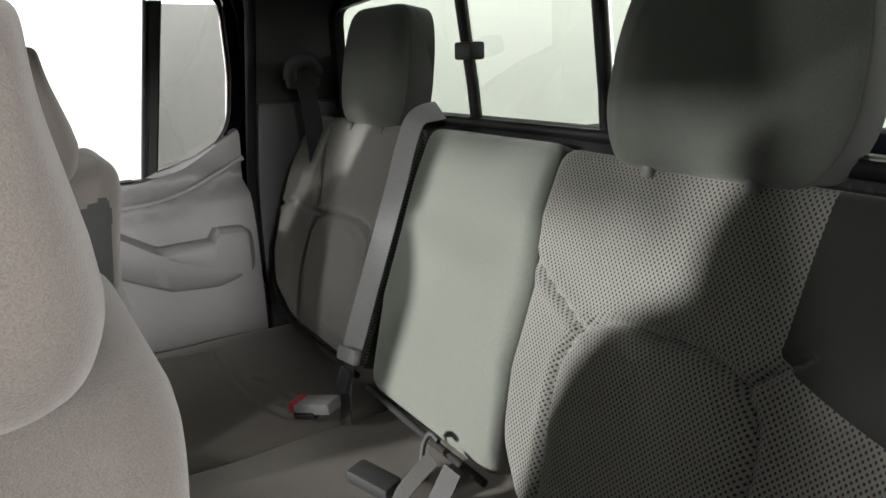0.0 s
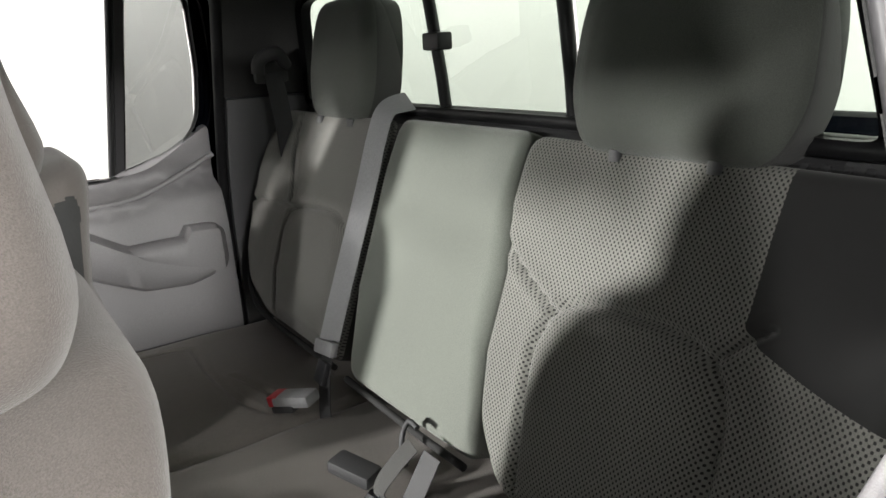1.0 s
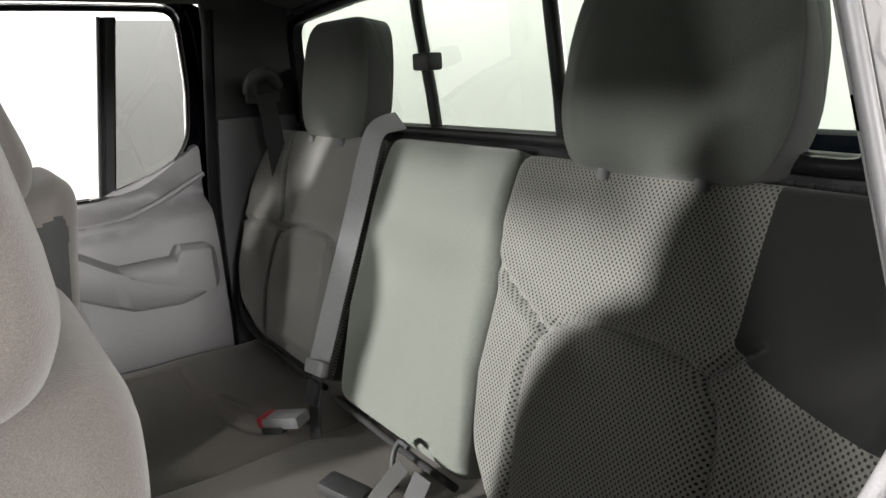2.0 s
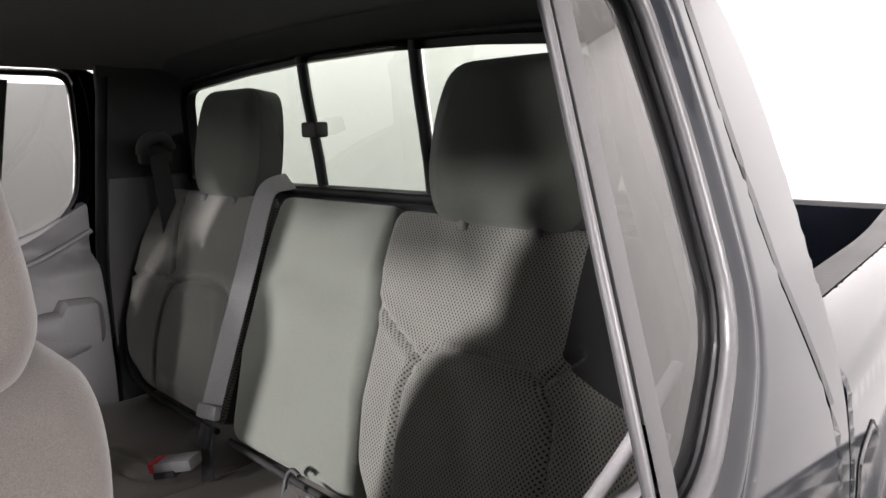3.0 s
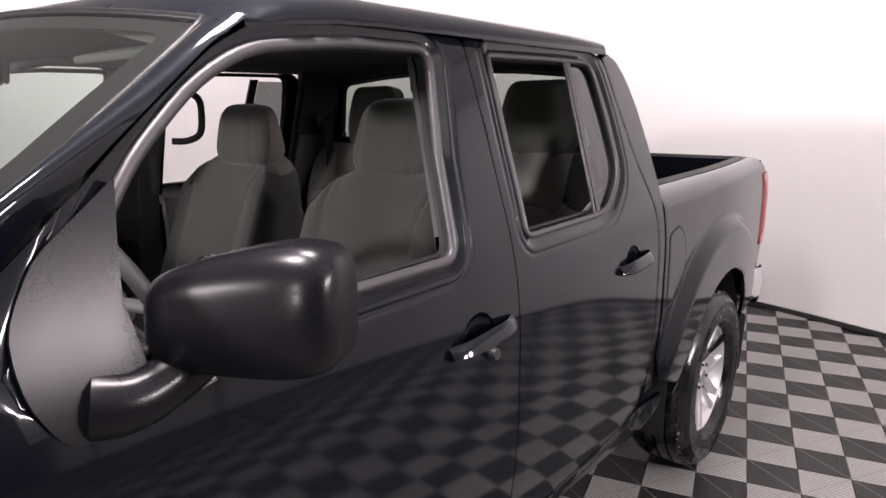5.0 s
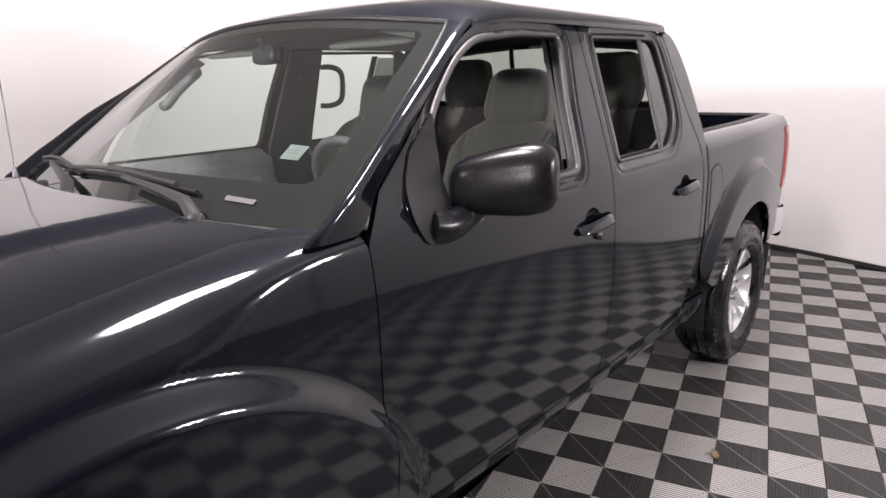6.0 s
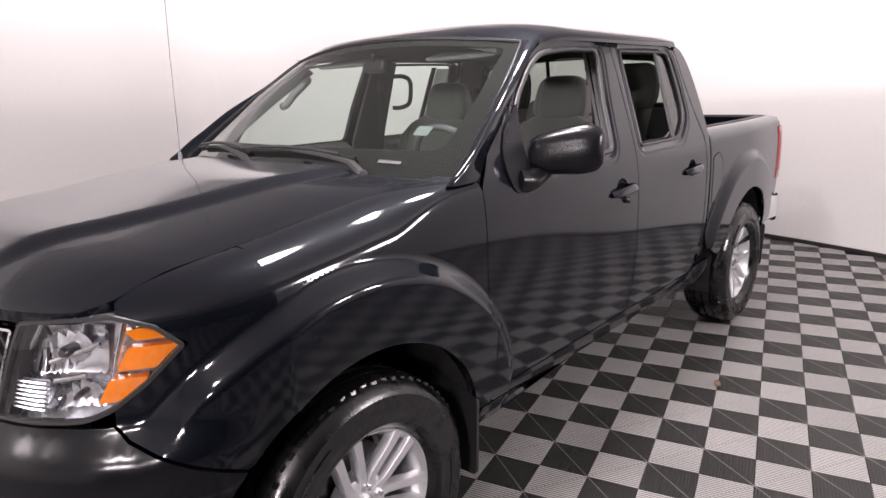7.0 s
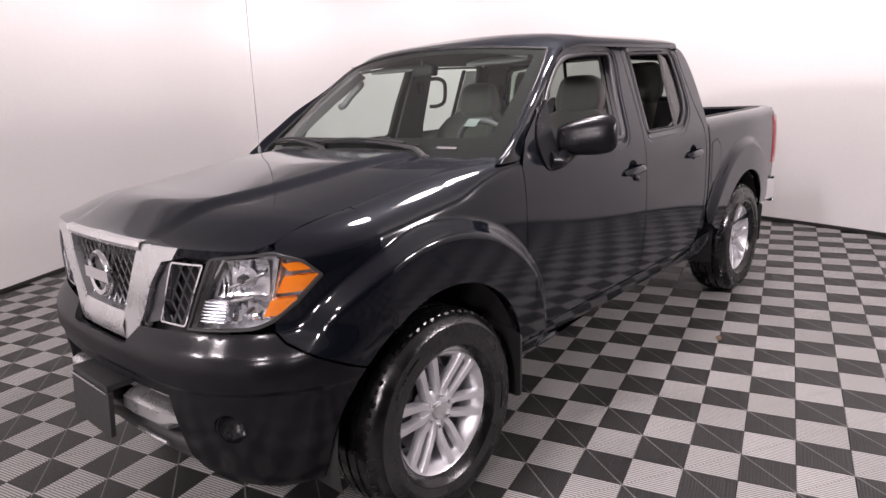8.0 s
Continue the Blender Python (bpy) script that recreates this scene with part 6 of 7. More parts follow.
# front seats with console between
for s in SIDES:
    y0 = 0.425 if s > 0 else -0.41
    tilt = Matrix.Rotation(radians(-21), 4, "Y")
    dx = 0.012 if s > 0 else -0.085
    m = Matrix.Translation((-1.668 + dx, y0, 1.095)) @ tilt
    def fb(y, z):
        return 0.018 * step(0.15, 0.22, abs(y)) + 0.012 * step(0.10, 0.05, z) * step(0.16, 0.11, abs(y)) - 0.02 * step(0.17, 0.30, z)
    def fshape(p):
        q = Vector(p)
        q.y *= 1.0 - 0.05 * step(0.12, 0.30, q.z)
        q.z -= 0.055 * step(0.09, 0.24, abs(q.y)) * step(0.10, 0.28, q.z)
        if q.x < 0:
            q.z += 0.03 * step(0.15, 0.28, q.z) * min(1, -q.x / 0.05)
            q.x *= 1.02 + 1.08 * step(0.27, -0.20, q.z)
            q.x += 0.008 * gauss(q.z - 0.115 - 0.6 * q.y * q.y, 0.006) - 0.012 * step(0.115 + 0.6 * q.y * q.y, 0.105 + 0.6 * q.y * q.y, q.z)
            q.x += 0.010 * step(0.085, 0.05, q.z) * step(0.21, 0.17, abs(q.y))
        return q
    bm = pad((0.095, 0.248, 0.305), 7.0, Matrix(), fb, [[(-0.125, -0.28), (-0.13, 0.0), (-0.08, 0.075), (0.08, 0.075), (0.13, 0.0), (0.125, -0.28)], [(-0.19, 0.28), (-0.16, 0.08), (-0.13, 0.02)], [(0.19, 0.28), (0.16, 0.08), (0.13, 0.02)]])
    for v in bm.verts:
        v.co = fshape(v.co)
    bmesh.ops.transform(bm, matrix=m, verts=bm.verts)
    ob = part("front_seat", bm, [M_SEATSHADE, M_SEATLIT, M_SIDECLOTH], TRUCK, "grey cloth bucket front seat with black sides", smooth=60)
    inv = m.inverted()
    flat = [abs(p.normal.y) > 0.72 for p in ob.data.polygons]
    # rear faces take the lit copy of the cloth, front faces the shaded one
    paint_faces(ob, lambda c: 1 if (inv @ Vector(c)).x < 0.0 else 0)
    for p, side_on in zip(ob.data.polygons, flat):
        if side_on and s < 0:
            p.material_index = 2
    hm = Matrix.Translation((-1.773, 0.425, 1.462) if s > 0 else (-1.835, -0.355, 1.456)) @ Matrix.Rotation(radians(-16 if s > 0 else -9), 4, "Y")
    def hshape2(p):
        q = Vector(p)
        q.y *= 1.0 - 0.11 * step(-0.06, 0.1, q.z)
        q.x *= 1.0 if q.x > 0 else 0.85
        if q.x < 0:
            q.x *= 1.05 - 0.75 * step(-0.05, 0.10, q.z)
            if q.z < 0:
                q.z *= 1 - 0.10 * min(1, -q.x / 0.04)
        if q.x > 0:
            q.x -= 0.004 * gauss(abs(q.y) - 0.095, 0.006)
        return q
    bm = soft_block((0.074, 0.143, 0.110), 3.9, 64, 40, hshape2)
    bmesh.ops.transform(bm, matrix=hm, verts=bm.verts)
    hr = part("front_headrest", bm, [M_SEATSHADE, M_SEATLIT], ob, "grey cloth headrest", smooth=60)
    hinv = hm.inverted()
    # headrest split the same way: lit tone behind, shaded tone ahead
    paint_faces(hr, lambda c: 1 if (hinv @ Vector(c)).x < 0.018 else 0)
    yh = hm.translation.y
    for dy in (-0.065, 0.065):
        part("headrest_post", tube([(-1.768 + dx, yh + dy, 1.34), (-1.785 + dx, yh + dy, 1.44)], 0.0065, 10), M_CHROME, ob, smooth=60)
        bm = lathe([(0.007, 0.006), (0.012, 0.005), (0.014, 0.0), (0.014, -0.012)], 16, axis="z")
        for v in bm.verts:
            v.co += Vector((-1.782 + dx, yh + dy, 1.388))
        part("post_collar", bm, M_BUCKLE, ob, smooth=40)
    def cs(p):
        q = Vector(p)
        if q.z > 0:
            q.z += 0.03 * step(0.15, 0.23, abs(q.y)) + 0.02 * step(0.05, 0.25, q.x)
            q.z -= 0.008 * gauss(abs(q.y) - 0.15, 0.007)
        return q
    bm = soft_block((0.27, 0.25, 0.09), 4.5, 72, 32, cs)
    bmesh.ops.transform(bm, matrix=Matrix.Translation((-1.33 + dx, y0, 0.80)) @ Matrix.Rotation(radians(-5), 4, "Y"), verts=bm.verts)
    part("front_cushion", bm, M_SEATSHADE, ob, smooth=60)
    part("seat_rail_cover", box((0.42, 0.44, 0.12), (-1.36, y0, 0.67), 0.03), M_DASH, ob, smooth=40)
    buckle((-1.50, 0.115 * s, 0.90), Matrix.Rotation(radians(-20), 4, "Z") @ Matrix.Rotation(radians(-55), 4, "Y"), True)
bm = box((0.26, 0.175, 0.055), (-1.49, 0, 0.985), 0.02, seg=3)
con = part("centre_console", box((0.95, 0.19, 0.26), (-1.25, 0, 0.74), 0.02), M_DASH, TRUCK, "charcoal centre console with padded lid", smooth=40)
part("console_lid", bm, M_DASH, con, "padded dark lid", smooth=50)
part("console_box", box((0.33, 0.175, 0.12), (-1.44, 0, 0.885), 0.012), M_DASH, con, smooth=40)
part("gear_lever", tube(bend([(-1.02, 0.0, 0.86), (-1.04, 0, 0.95), (-1.06, 0, 1.0)], 4), [0.012] * 5 + [0.014, 0.018, 0.024, 0.02], 12), M_DASH, con, smooth=60)

# trims on doors and pillars
def trim_y(z):
    return spline([0.45, 0.8, 1.0, 1.16, 1.215, 1.24, 1.30, 1.40, 1.7], [0.755, 0.752, 0.748, 0.752, 0.770, 0.815, 0.80, 0.785, 0.66])(z)


def trim(u, z):
    y = trim_y(z)
    e = 1.205 + 0.075 * step(2.08, 2.30, u)
    y -= 0.012 * gauss(z - e, 0.012)
    return -u, y, z


M_TRIMGREY = mat("grey_door_trim", (0.20, 0.193, 0.20), 0.48, grain=(500, 0.1), blotch=(5, 0.05), bump=0.3, bump_scale=700)
for s in SIDES:
    for key, o in (("rear", [(1.70, 0.46), (1.70, 1.256), (2.06, 1.256), (2.15, 1.275), (2.30, 1.372), (2.305, 0.9), (2.30, 0.46)]), ("front", [(0.62, 0.46), (0.66, 1.256), (1.45, 1.256), (1.47, 0.46)])):
        sheet.out = Vector((0, -1, 0))
        door = doors[key, s]
        o = rounded([(u, z - 0.034 if s > 0 and z > 1.2 else z) for u, z in o], 0.015, 2)
        tr = part("door_trim", sheet(o, trim, 0.03, thick=0.03, lip=0.004, side=s), M_TRIMGREY, door, "grey moulded door trim", smooth=60)
        # arm rest: a swelling body whose top dips towards the pull
        u0, u1 = (1.80, 2.275) if key == "rear" else (0.85, 1.44)
        rows = []
        for q in np.linspace(0, 1, 40):
            u = u0 + (u1 - u0) * q
            top = float(np.interp(q, [0, 0.25, 0.52, 0.62, 1.0], [1.232, 1.200, 1.118, 1.096, 1.026]))
            bot = float(np.interp(q, [0, 0.2, 0.57, 0.80, 0.93, 1.0], [1.10, 1.088, 1.000, 0.990, 1.004, 1.02]))
            out = 0.062 * step(0.0, 0.5, q) * step(1.0, 0.90, q) + 0.008
            yy = 0.750
            rows.append([(-u, (yy + 0.01) * s, top), (-u, (yy - out * 0.75) * s, top - 0.002), (-u, (yy - out) * s, top - 0.010), (-u, (yy - out * 1.02) * s, top * 0.6 + bot * 0.4), (-u, (yy - out * 0.85) * s, bot + 0.014), (-u, (yy - out * 0.45) * s, bot), (-u, (yy + 0.01) * s, bot - 0.004)])
        bm = bmesh.new()
        loft(bm, rows, True, True)
        bmesh.ops.recalc_face_normals(bm, faces=bm.faces[:])
        part("armrest", bm, M_TRIMGREY, door, "grey moulded armrest", smooth=50)
        # pull: a bar that rises from the dip to a squared end
        ub, ul = (2.030, 0.245) if key == "rear" else (1.16, 0.27)
        rows = []
        for q in np.linspace(0, 1, 30):
            u = ub + ul * q
            hi = 1.118 + 0.004 * math.sin(math.pi * q) - 0.004 * q + 0.026 * step(0.58, 0.66, q) - 0.018 * step(0.90, 1.0, q)
            lo = float(np.interp(q, [0, 0.15, 0.5, 0.85, 0.96, 1.0], [1.106, 1.088, 1.050, 1.020, 1.024, 1.04]))
            deep = 0.688 - 0.012 * step(0.0, 0.2, q) + 0.022 * step(0.92, 1.0, q)
            rows.append([(-u, (deep + 0.03) * s, lo), (-u, (deep + 0.004) * s, lo + 0.002), (-u, deep * s, (lo * 2 + hi) / 3), (-u, (deep + 0.004) * s, hi - 0.012), (-u, (deep + 0.014) * s, hi - 0.002), (-u, (deep + 0.03) * s, hi), (-u, 0.75 * s, hi - 0.008)])
        bm = bmesh.new()
        loft(bm, rows, True, True)
        bmesh.ops.recalc_face_normals(bm, faces=bm.faces[:])
        part("pull_handle", bm, M_TRIMGREY, door, "grey pull handle", smooth=40)
        # polished ledge along the sill
        if key == "rear":
            pts = bend([(-1.72, 0.766 * s, 1.213), (-1.95, 0.766 * s, 1.212), (-2.08, 0.768 * s, 1.216), (-2.18, 0.770 * s, 1.246), (-2.295, 0.772 * s, 1.300)], 6)
            part("sill_ledge", tube(pts, 0.007, 8), M_TRIMGREY, door, smooth=60)
    # rubber seal behind the rear door, pillars
    pts = [(-2.318, (SIDE_Y(z) - 0.085) * s, z) for z in np.linspace(0.75, 1.68, 12)]
    part("door_seal", tube(pts, 0.014, 8), M_TRIMBLK, TRUCK, "black rubber door seal", smooth=60)
    pts = [(-1.708, (SIDE_Y(z) - 0.07) * s, z) for z in np.linspace(0.75, 1.68, 12)]
    part("door_seal", tube(pts, 0.010, 8), M_TRIMBLK, TRUCK, smooth=60)
    sheet.out = Vector((0, -1, 0))
    part("rear_pillar_trim", sheet([Vector(p) for p in [(2.33, 1.435), (2.55, 1.435), (2.52, 1.70), (2.30, 1.70)]], lambda u, z: (-u, SIDE_Y(z) - 0.095 - 0.02 * step(2.42, 2.55, u), z), 0.04, thick=0.02, lip=0.006, side=s), M_PILLAR, TRUCK, "charcoal upper rear pillar trim", smooth=60)
    part("rear_pillar_lower", sheet([Vector(p) for p in [(2.33, 0.75), (2.57, 0.75), (2.57, 1.43), (2.33, 1.43)]], lambda u, z: (-u, SIDE_Y(z) - 0.11 - 0.05 * step(2.42, 2.55, u), z), 0.04, thick=0.02, lip=0.006, side=s), M_PLASTIC, TRUCK, "grey lower rear pillar trim", smooth=60)
    part("centre_pillar_trim", sheet([Vector(p) for p in [(1.475, 0.50), (1.69, 0.50), (1.71, 1.69), (1.54, 1.69), (1.47, 1.25)]], lambda u, z: (-u, SIDE_Y(z) - 0.085, z), 0.04, thick=0.02, lip=0.006, side=s), M_PILLAR, TRUCK, "charcoal centre pillar trim", smooth=60)
    rows = []
    for b in np.linspace(0.06, 0.97, 16):
        h = screen_half(b)
        back = Vector((0.55, 0, 0.83))
        row = [Vector(screen(h - dy, b)) - back * off for dy, off in ((0.012, 0.008), (0.046, 0.014), (0.062, 0.032))]
        row.append(row[2] + Vector((-0.06, 0.02, -0.03)))
        rows.append([Vector((p.x, p.y * s, p.z)) for p in row])
    bm = bmesh.new()
    loft(bm, rows, closed=False)
    part("front_pillar_trim", bm, M_PLASTIC, TRUCK, "grey front pillar trim", smooth=60)
    # grab handles
    bm = tube(bend([(-0.93, 0.69 * s, 1.475), (-0.93, 0.655 * s, 1.485), (-0.965, 0.635 * s, 1.53), (-1.02, 0.62 * s, 1.578), (-1.06, 0.64 * s, 1.60), (-1.06, 0.67 * s, 1.605)], 5), 0.019, 12)
    if s < 0:
        part("pillar_grab_handle", bm, M_PLASTIC, TRUCK, "grey grab handle on the pillar", smooth=60)
    bm = tube(bend([(-1.735, 0.70 * s, 1.615), (-1.78, 0.672 * s, 1.615), (-1.82, 0.655 * s, 1.59), (-1.828, 0.655 * s, 1.53), (-1.82, 0.665 * s, 1.46), (-1.78, 0.69 * s, 1.435), (-1.735, 0.72 * s, 1.435)], 5), 0.013, 10)
    if s < 0:
        part("grab_handle", bm, M_DASH, TRUCK, "black grab handle on the centre pillar", smooth=60)
    # belt on the centre pillar and upper rear anchors
    part("front_belt", strap([(-1.60, 0.672 * s, 1.55), (-1.60, 0.70 * s, 1.2), (-1.56, 0.72 * s, 0.75)], 0.046, (0, -s, 0)), M_DASH, TRUCK, "dark seat belt on the pillar", smooth=60)
    part("belt_anchor", box((0.05, 0.03, 0.07), (-1.60, 0.668 * s, 1.56), 0.01), M_DASH, TRUCK, smooth=40)
    if s < 0:
        bm = tube(bend([(-2.46, 0.635 * s, 1.505), (-2.43, 0.615 * s, 1.535), (-2.39, 0.62 * s, 1.52), (-2.385, 0.625 * s, 1.49)], 5), 0.016, 10)
        an = part("rear_belt_anchor", bm, M_DASH, TRUCK, "dark rear seat belt guide", smooth=60)
        part("anchor_cover", box((0.085, 0.02, 0.05), (-2.42, 0.635 * s, 1.492), 0.009), M_PILLAR, an, smooth=40)
        part("rear_belt", strap([(-2.42, 0.62 * s, 1.49), (-2.44, 0.635 * s, 1.35), (-2.46, 0.66 * s, 1.1)], 0.046, (0, -s, 0)), M_DASH, TRUCK, smooth=60)
    # sun visor
    bm = soft_block((0.085, 0.19, 0.010), 5, 40, 12)
    bmesh.ops.transform(bm, matrix=Matrix.Translation((-1.12, 0.36 * s, 1.668)) @ Matrix.Rotation(radians(12), 4, "Y"), verts=bm.verts)
    part("sun_visor", bm, M_LINER, TRUCK, "folded sun visor", smooth=60)

# headliner, back panel, carpet, fire wall
sheet.out = Vector((0, 0, -1))
outline = [Vector((x, y)) for x, y in [(-1.02, -0.58), (-1.0, 0), (-1.02, 0.58), (-1.3, 0.655), (-2.3, 0.66), (-2.48, 0.60), (-2.53, 0), (-2.48, -0.60), (-2.3, -0.66), (-1.3, -0.655)]]
part("headliner", sheet(outline, lambda x, y: (x, y, roof(x, y)[2] - 0.045 - 0.02 * (abs(y) / 0.66) ** 6), 0.06, thick=0.02, lip=0.003), M_LINER, TRUCK, "dark grey fabric headliner", smooth=60)
for s in SIDES:
    bm = bmesh.new()
    loft(bm, [[(-u, 0.652 * s, 1.700), (-u, 0.668 * s, 1.692), (-u, (SIDE_Y(1.680) - 0.02) * s, 1.689 if s > 0 else 1.700)] for u in np.linspace(1.05, 2.42, 12)], closed=False)
    part("roof_rail_trim", bm, M_PILLAR, TRUCK, smooth=60)
bm = bmesh.new()
loft(bm, [[(-2.43, y, roof(-2.43, y)[2] - 0.05), (-2.50, y, roof(-2.5, y)[2] - 0.062), (cab_back(y, 1.70)[0] + 0.012, y, back_top(y) + 0.004)] for y in np.linspace(-0.64, 0.64, 9)], closed=False)
part("rear_header_trim", bm, M_PILLAR, TRUCK, smooth=60)
bm = bmesh.new()
loft(bm, [[(cab_back(y, 1.40)[0] + 0.020, y, 1.400), (-2.525, y, 1.385), (-2.535, y, 1.34), (-2.55, y, 0.7)] for y in np.linspace(-0.72, 0.72, 13)], closed=False)
bp = part("back_panel", bm, M_DASH, TRUCK, "charcoal panel behind the rear bench", smooth=40)
for k in range(8):
    y = 0.56 + 0.022 * k
    part("panel_rib", box((0.012, 0.010, 0.035), (-2.522, y, 1.372), 0.002, turn=Matrix.Rotation(radians(-35), 4, "Y")), M_DASH, bp)
part("carpet", box((2.1, 1.44, 0.04), (-1.52, 0, 0.585), 0.01), M_CLOTHDARK, TRUCK, "dark grey floor carpet")
part("fire_wall", box((0.05, 1.46, 0.62), (-0.46, 0, 0.90), 0.01), M_UNDER, TRUCK)

# dashboard
rows = []
for y in np.linspace(-0.745, 0.745, 41):
    hump = 0.045 * step(0.24, 0.12, abs(y - 0.37))
    mid_ = 0.02 * step(0.24, 0.14, abs(y))
    xe = -0.80 - 0.05 * step(0.3, 0.15, abs(y - 0.37))
    xf = screen(y, 0)[0] - 0.01
    rows.append([(xf, y, 1.222), (xf - 0.12, y, 1.225), ((xf + xe) / 2, y, 1.222 + hump * 0.6 + mid_ * 0.5), (xe + 0.06, y, 1.205 + hump + mid_), (xe, y, 1.175 + hump + mid_), (xe - 0.015, y, 1.13 + hump * 0.5), (xe + 0.01, y, 1.0), (xe + 0.05, y, 0.86), (xe + 0.10, y, 0.72), (xf, y, 0.70)])
bm = bmesh.new()
loft(bm, rows, True, True)
bmesh.ops.recalc_face_normals(bm, faces=bm.faces[:])
dash = part("dashboard", bm, M_DASH, TRUCK, "charcoal dashboard with instrument hood", smooth=50)
for y, w in ((-0.55, 0.06), (-0.12, 0.05), (0.1, 0.05), (0.66, 0.045)):
    part("air_vent", lathe([(0.001, 0.006), (w * 0.7, 0.006), (w * 0.85, 0.012), (w, 0.004), (w, -0.02)], 24, axis="x"), M_DARKMETAL, dash).location = (-0.815, y, 1.10)
# steering wheel
sw = Matrix.Translation((-0.985, 0.37, 1.215)) @ Matrix.Rotation(radians(24), 4, "Y")
bm = tube([sw @ Vector((0, 0.185 * math.cos(a), 0.185 * math.sin(a))) for a in np.linspace(0, 2 * math.pi, 49)], 0.0155, 10, caps=False)
wheel_ = part("steering_wheel", bm, M_DASH, TRUCK, "black steering wheel with grey lower spokes", smooth=60)
bm = soft_block((0.03, 0.07, 0.06), 4, 28, 16)
bmesh.ops.transform(bm, matrix=sw @ Matrix.Translation((0.02, 0, 0)), verts=bm.verts)
part("airbag_cover", bm, M_DASH, wheel_, smooth=60)
for a in (0, math.pi, -math.pi / 2 - 0.35, -math.pi / 2 + 0.35):
    part("wheel_spoke", tube([sw @ Vector((0.02, 0.05 * math.cos(a), 0.05 * math.sin(a))), sw @ Vector((0.0, 0.18 * math.cos(a), 0.18 * math.sin(a)))], 0.013, 8), M_PLASTIC, wheel_, smooth=60)
part("steering_column", tube([sw @ Vector((0.02, 0, 0)), (-0.70, 0.37, 1.09)], 0.045, 14), M_DASH, wheel_, smooth=60)

# windscreen details: dark edge band, sticker, plate, inner mirror
def on_screen(y, b, off=0.004):
    p = Vector(screen(y, b))
    return p - Vector((0.55, 0, 0.83)) * off


M_SLOT = mat("pale_grey_plate", (0.085, 0.085, 0.088), 0.6)
bm = slab([(0.555, 0.292), (0.612, 0.288), (0.612, 0.232), (0.555, 0.235)], 0.0012, lambda u, v, w: on_screen(u, v, 0.004 + w))
st = part("inspection_sticker", bm, M_PAPER, TRUCK, "pale paper sticker inside the windscreen")
for k in range(3):
    part("sticker_line", slab([(0.560, 0.278 - 0.013 * k), (0.607, 0.276 - 0.013 * k), (0.607, 0.272 - 0.013 * k), (0.560, 0.274 - 0.013 * k)], 0.0006, lambda u, v, w: on_screen(u, v, 0.0033 + w)), M_PLASTIC, st)
bm = slab(rounded([(0.505, 0.066), (0.600, 0.060), (0.600, 0.076), (0.505, 0.082)], 0.003, 2), 0.0012, lambda u, v, w: Vector(screen(u, v)) + Vector((0.55, 0, 0.83)) * (0.0015 + w))
part("number_slot", bm, M_SLOT, ws, "pale slot in the black edge of the windscreen")
mm = Matrix.Translation((-0.98, -0.05, 1.64)) @ Matrix.Rotation(radians(-14), 4, "Z") @ Matrix.Rotation(radians(-8), 4, "Y")
bm = soft_block((0.020, 0.095, 0.030), 4, 36, 16)
bmesh.ops.transform(bm, matrix=mm, verts=bm.verts)
im = part("inside_mirror", bm, M_TRIMBLK, TRUCK, "black inside mirror", smooth=60)
bm = slab(rounded([(-0.105, -0.026), (0.105, -0.026), (0.105, 0.026), (-0.105, 0.026)], 0.012, 3), 0.002, lambda u, v, w: mm @ Vector((-0.0215 - w, u, v)))
part("mirror_face", bm, M_MIRROR, im)
part("mirror_stalk", tube([(-0.97, -0.04, 1.65), (-0.94, -0.02, 1.685)], 0.009, 8), M_DASH, im, smooth=60)
band = SCREEN_EDGE
hole = rounded([(-0.715, 0.145), (0.715, 0.145), (0.688, 0.5), (0.632, 0.93), (-0.632, 0.93), (-0.688, 0.5)], [0.06, 0.06, 0.0, 0.04, 0.04, 0.0], 5)
sheet.out = Vector((1, 0, 1))
part("screen_border", sheet(band, lambda y, b: on_screen(y, b, 0.003), 0.05, [hole], thick=0, lip=0), M_FRIT, ws, "black printed edge of the windscreen", smooth=180)

# ---- lights on the ceiling ----
M_GLOW = glow_mat("lamp_diffuser", (1.0, 0.98, 0.95), 14.0)
# the third is an added fill for the front floor, without a known source
LAMPS = [(-0.5, 0.72, 48), (-1.3, 0.62, 38), (3.1, 2.3, 75), (3.5, -0.2, 85)]
for x, y, watts in LAMPS:
    base = thing("ceiling_lamp", "round white ceiling lamp with a bright diffuser", "ceiling lamp", "ceiling lamps", at=pose(x, y, CEIL))
    part("lamp_body", lathe([(0.001, 0.0), (0.21, 0.0), (0.22, -0.02), (0.22, -0.06), (0.20, -0.065)], 40, axis="z"), M_WALL, base, smooth=40, flip=True)
    part("diffuser", lathe([(0.20, -0.060), (0.001, -0.062)], 40, axis="z"), M_GLOW, base, smooth=40)
    area_lamp("lamp_light", (x, y, CEIL - 0.075), (x, y, 0), 0.4, 0.4, watts, shape="DISK")

# strip lights in the cove, turned to the wall
for i, watts in ((8, 13.5), (17, 11.5), (26, 10), (36, 11), (45, 12), (54, 14.5), (63, 13), (72, 11.5), (80, 14.5)):
    p, n = RP[i], RN[i]
    area_lamp("cove_light", p - n * 0.9 + Vector((0, 0, CEIL - 0.06)), p + Vector((0, 0, 1.5)), 2.0, 0.10, watts)

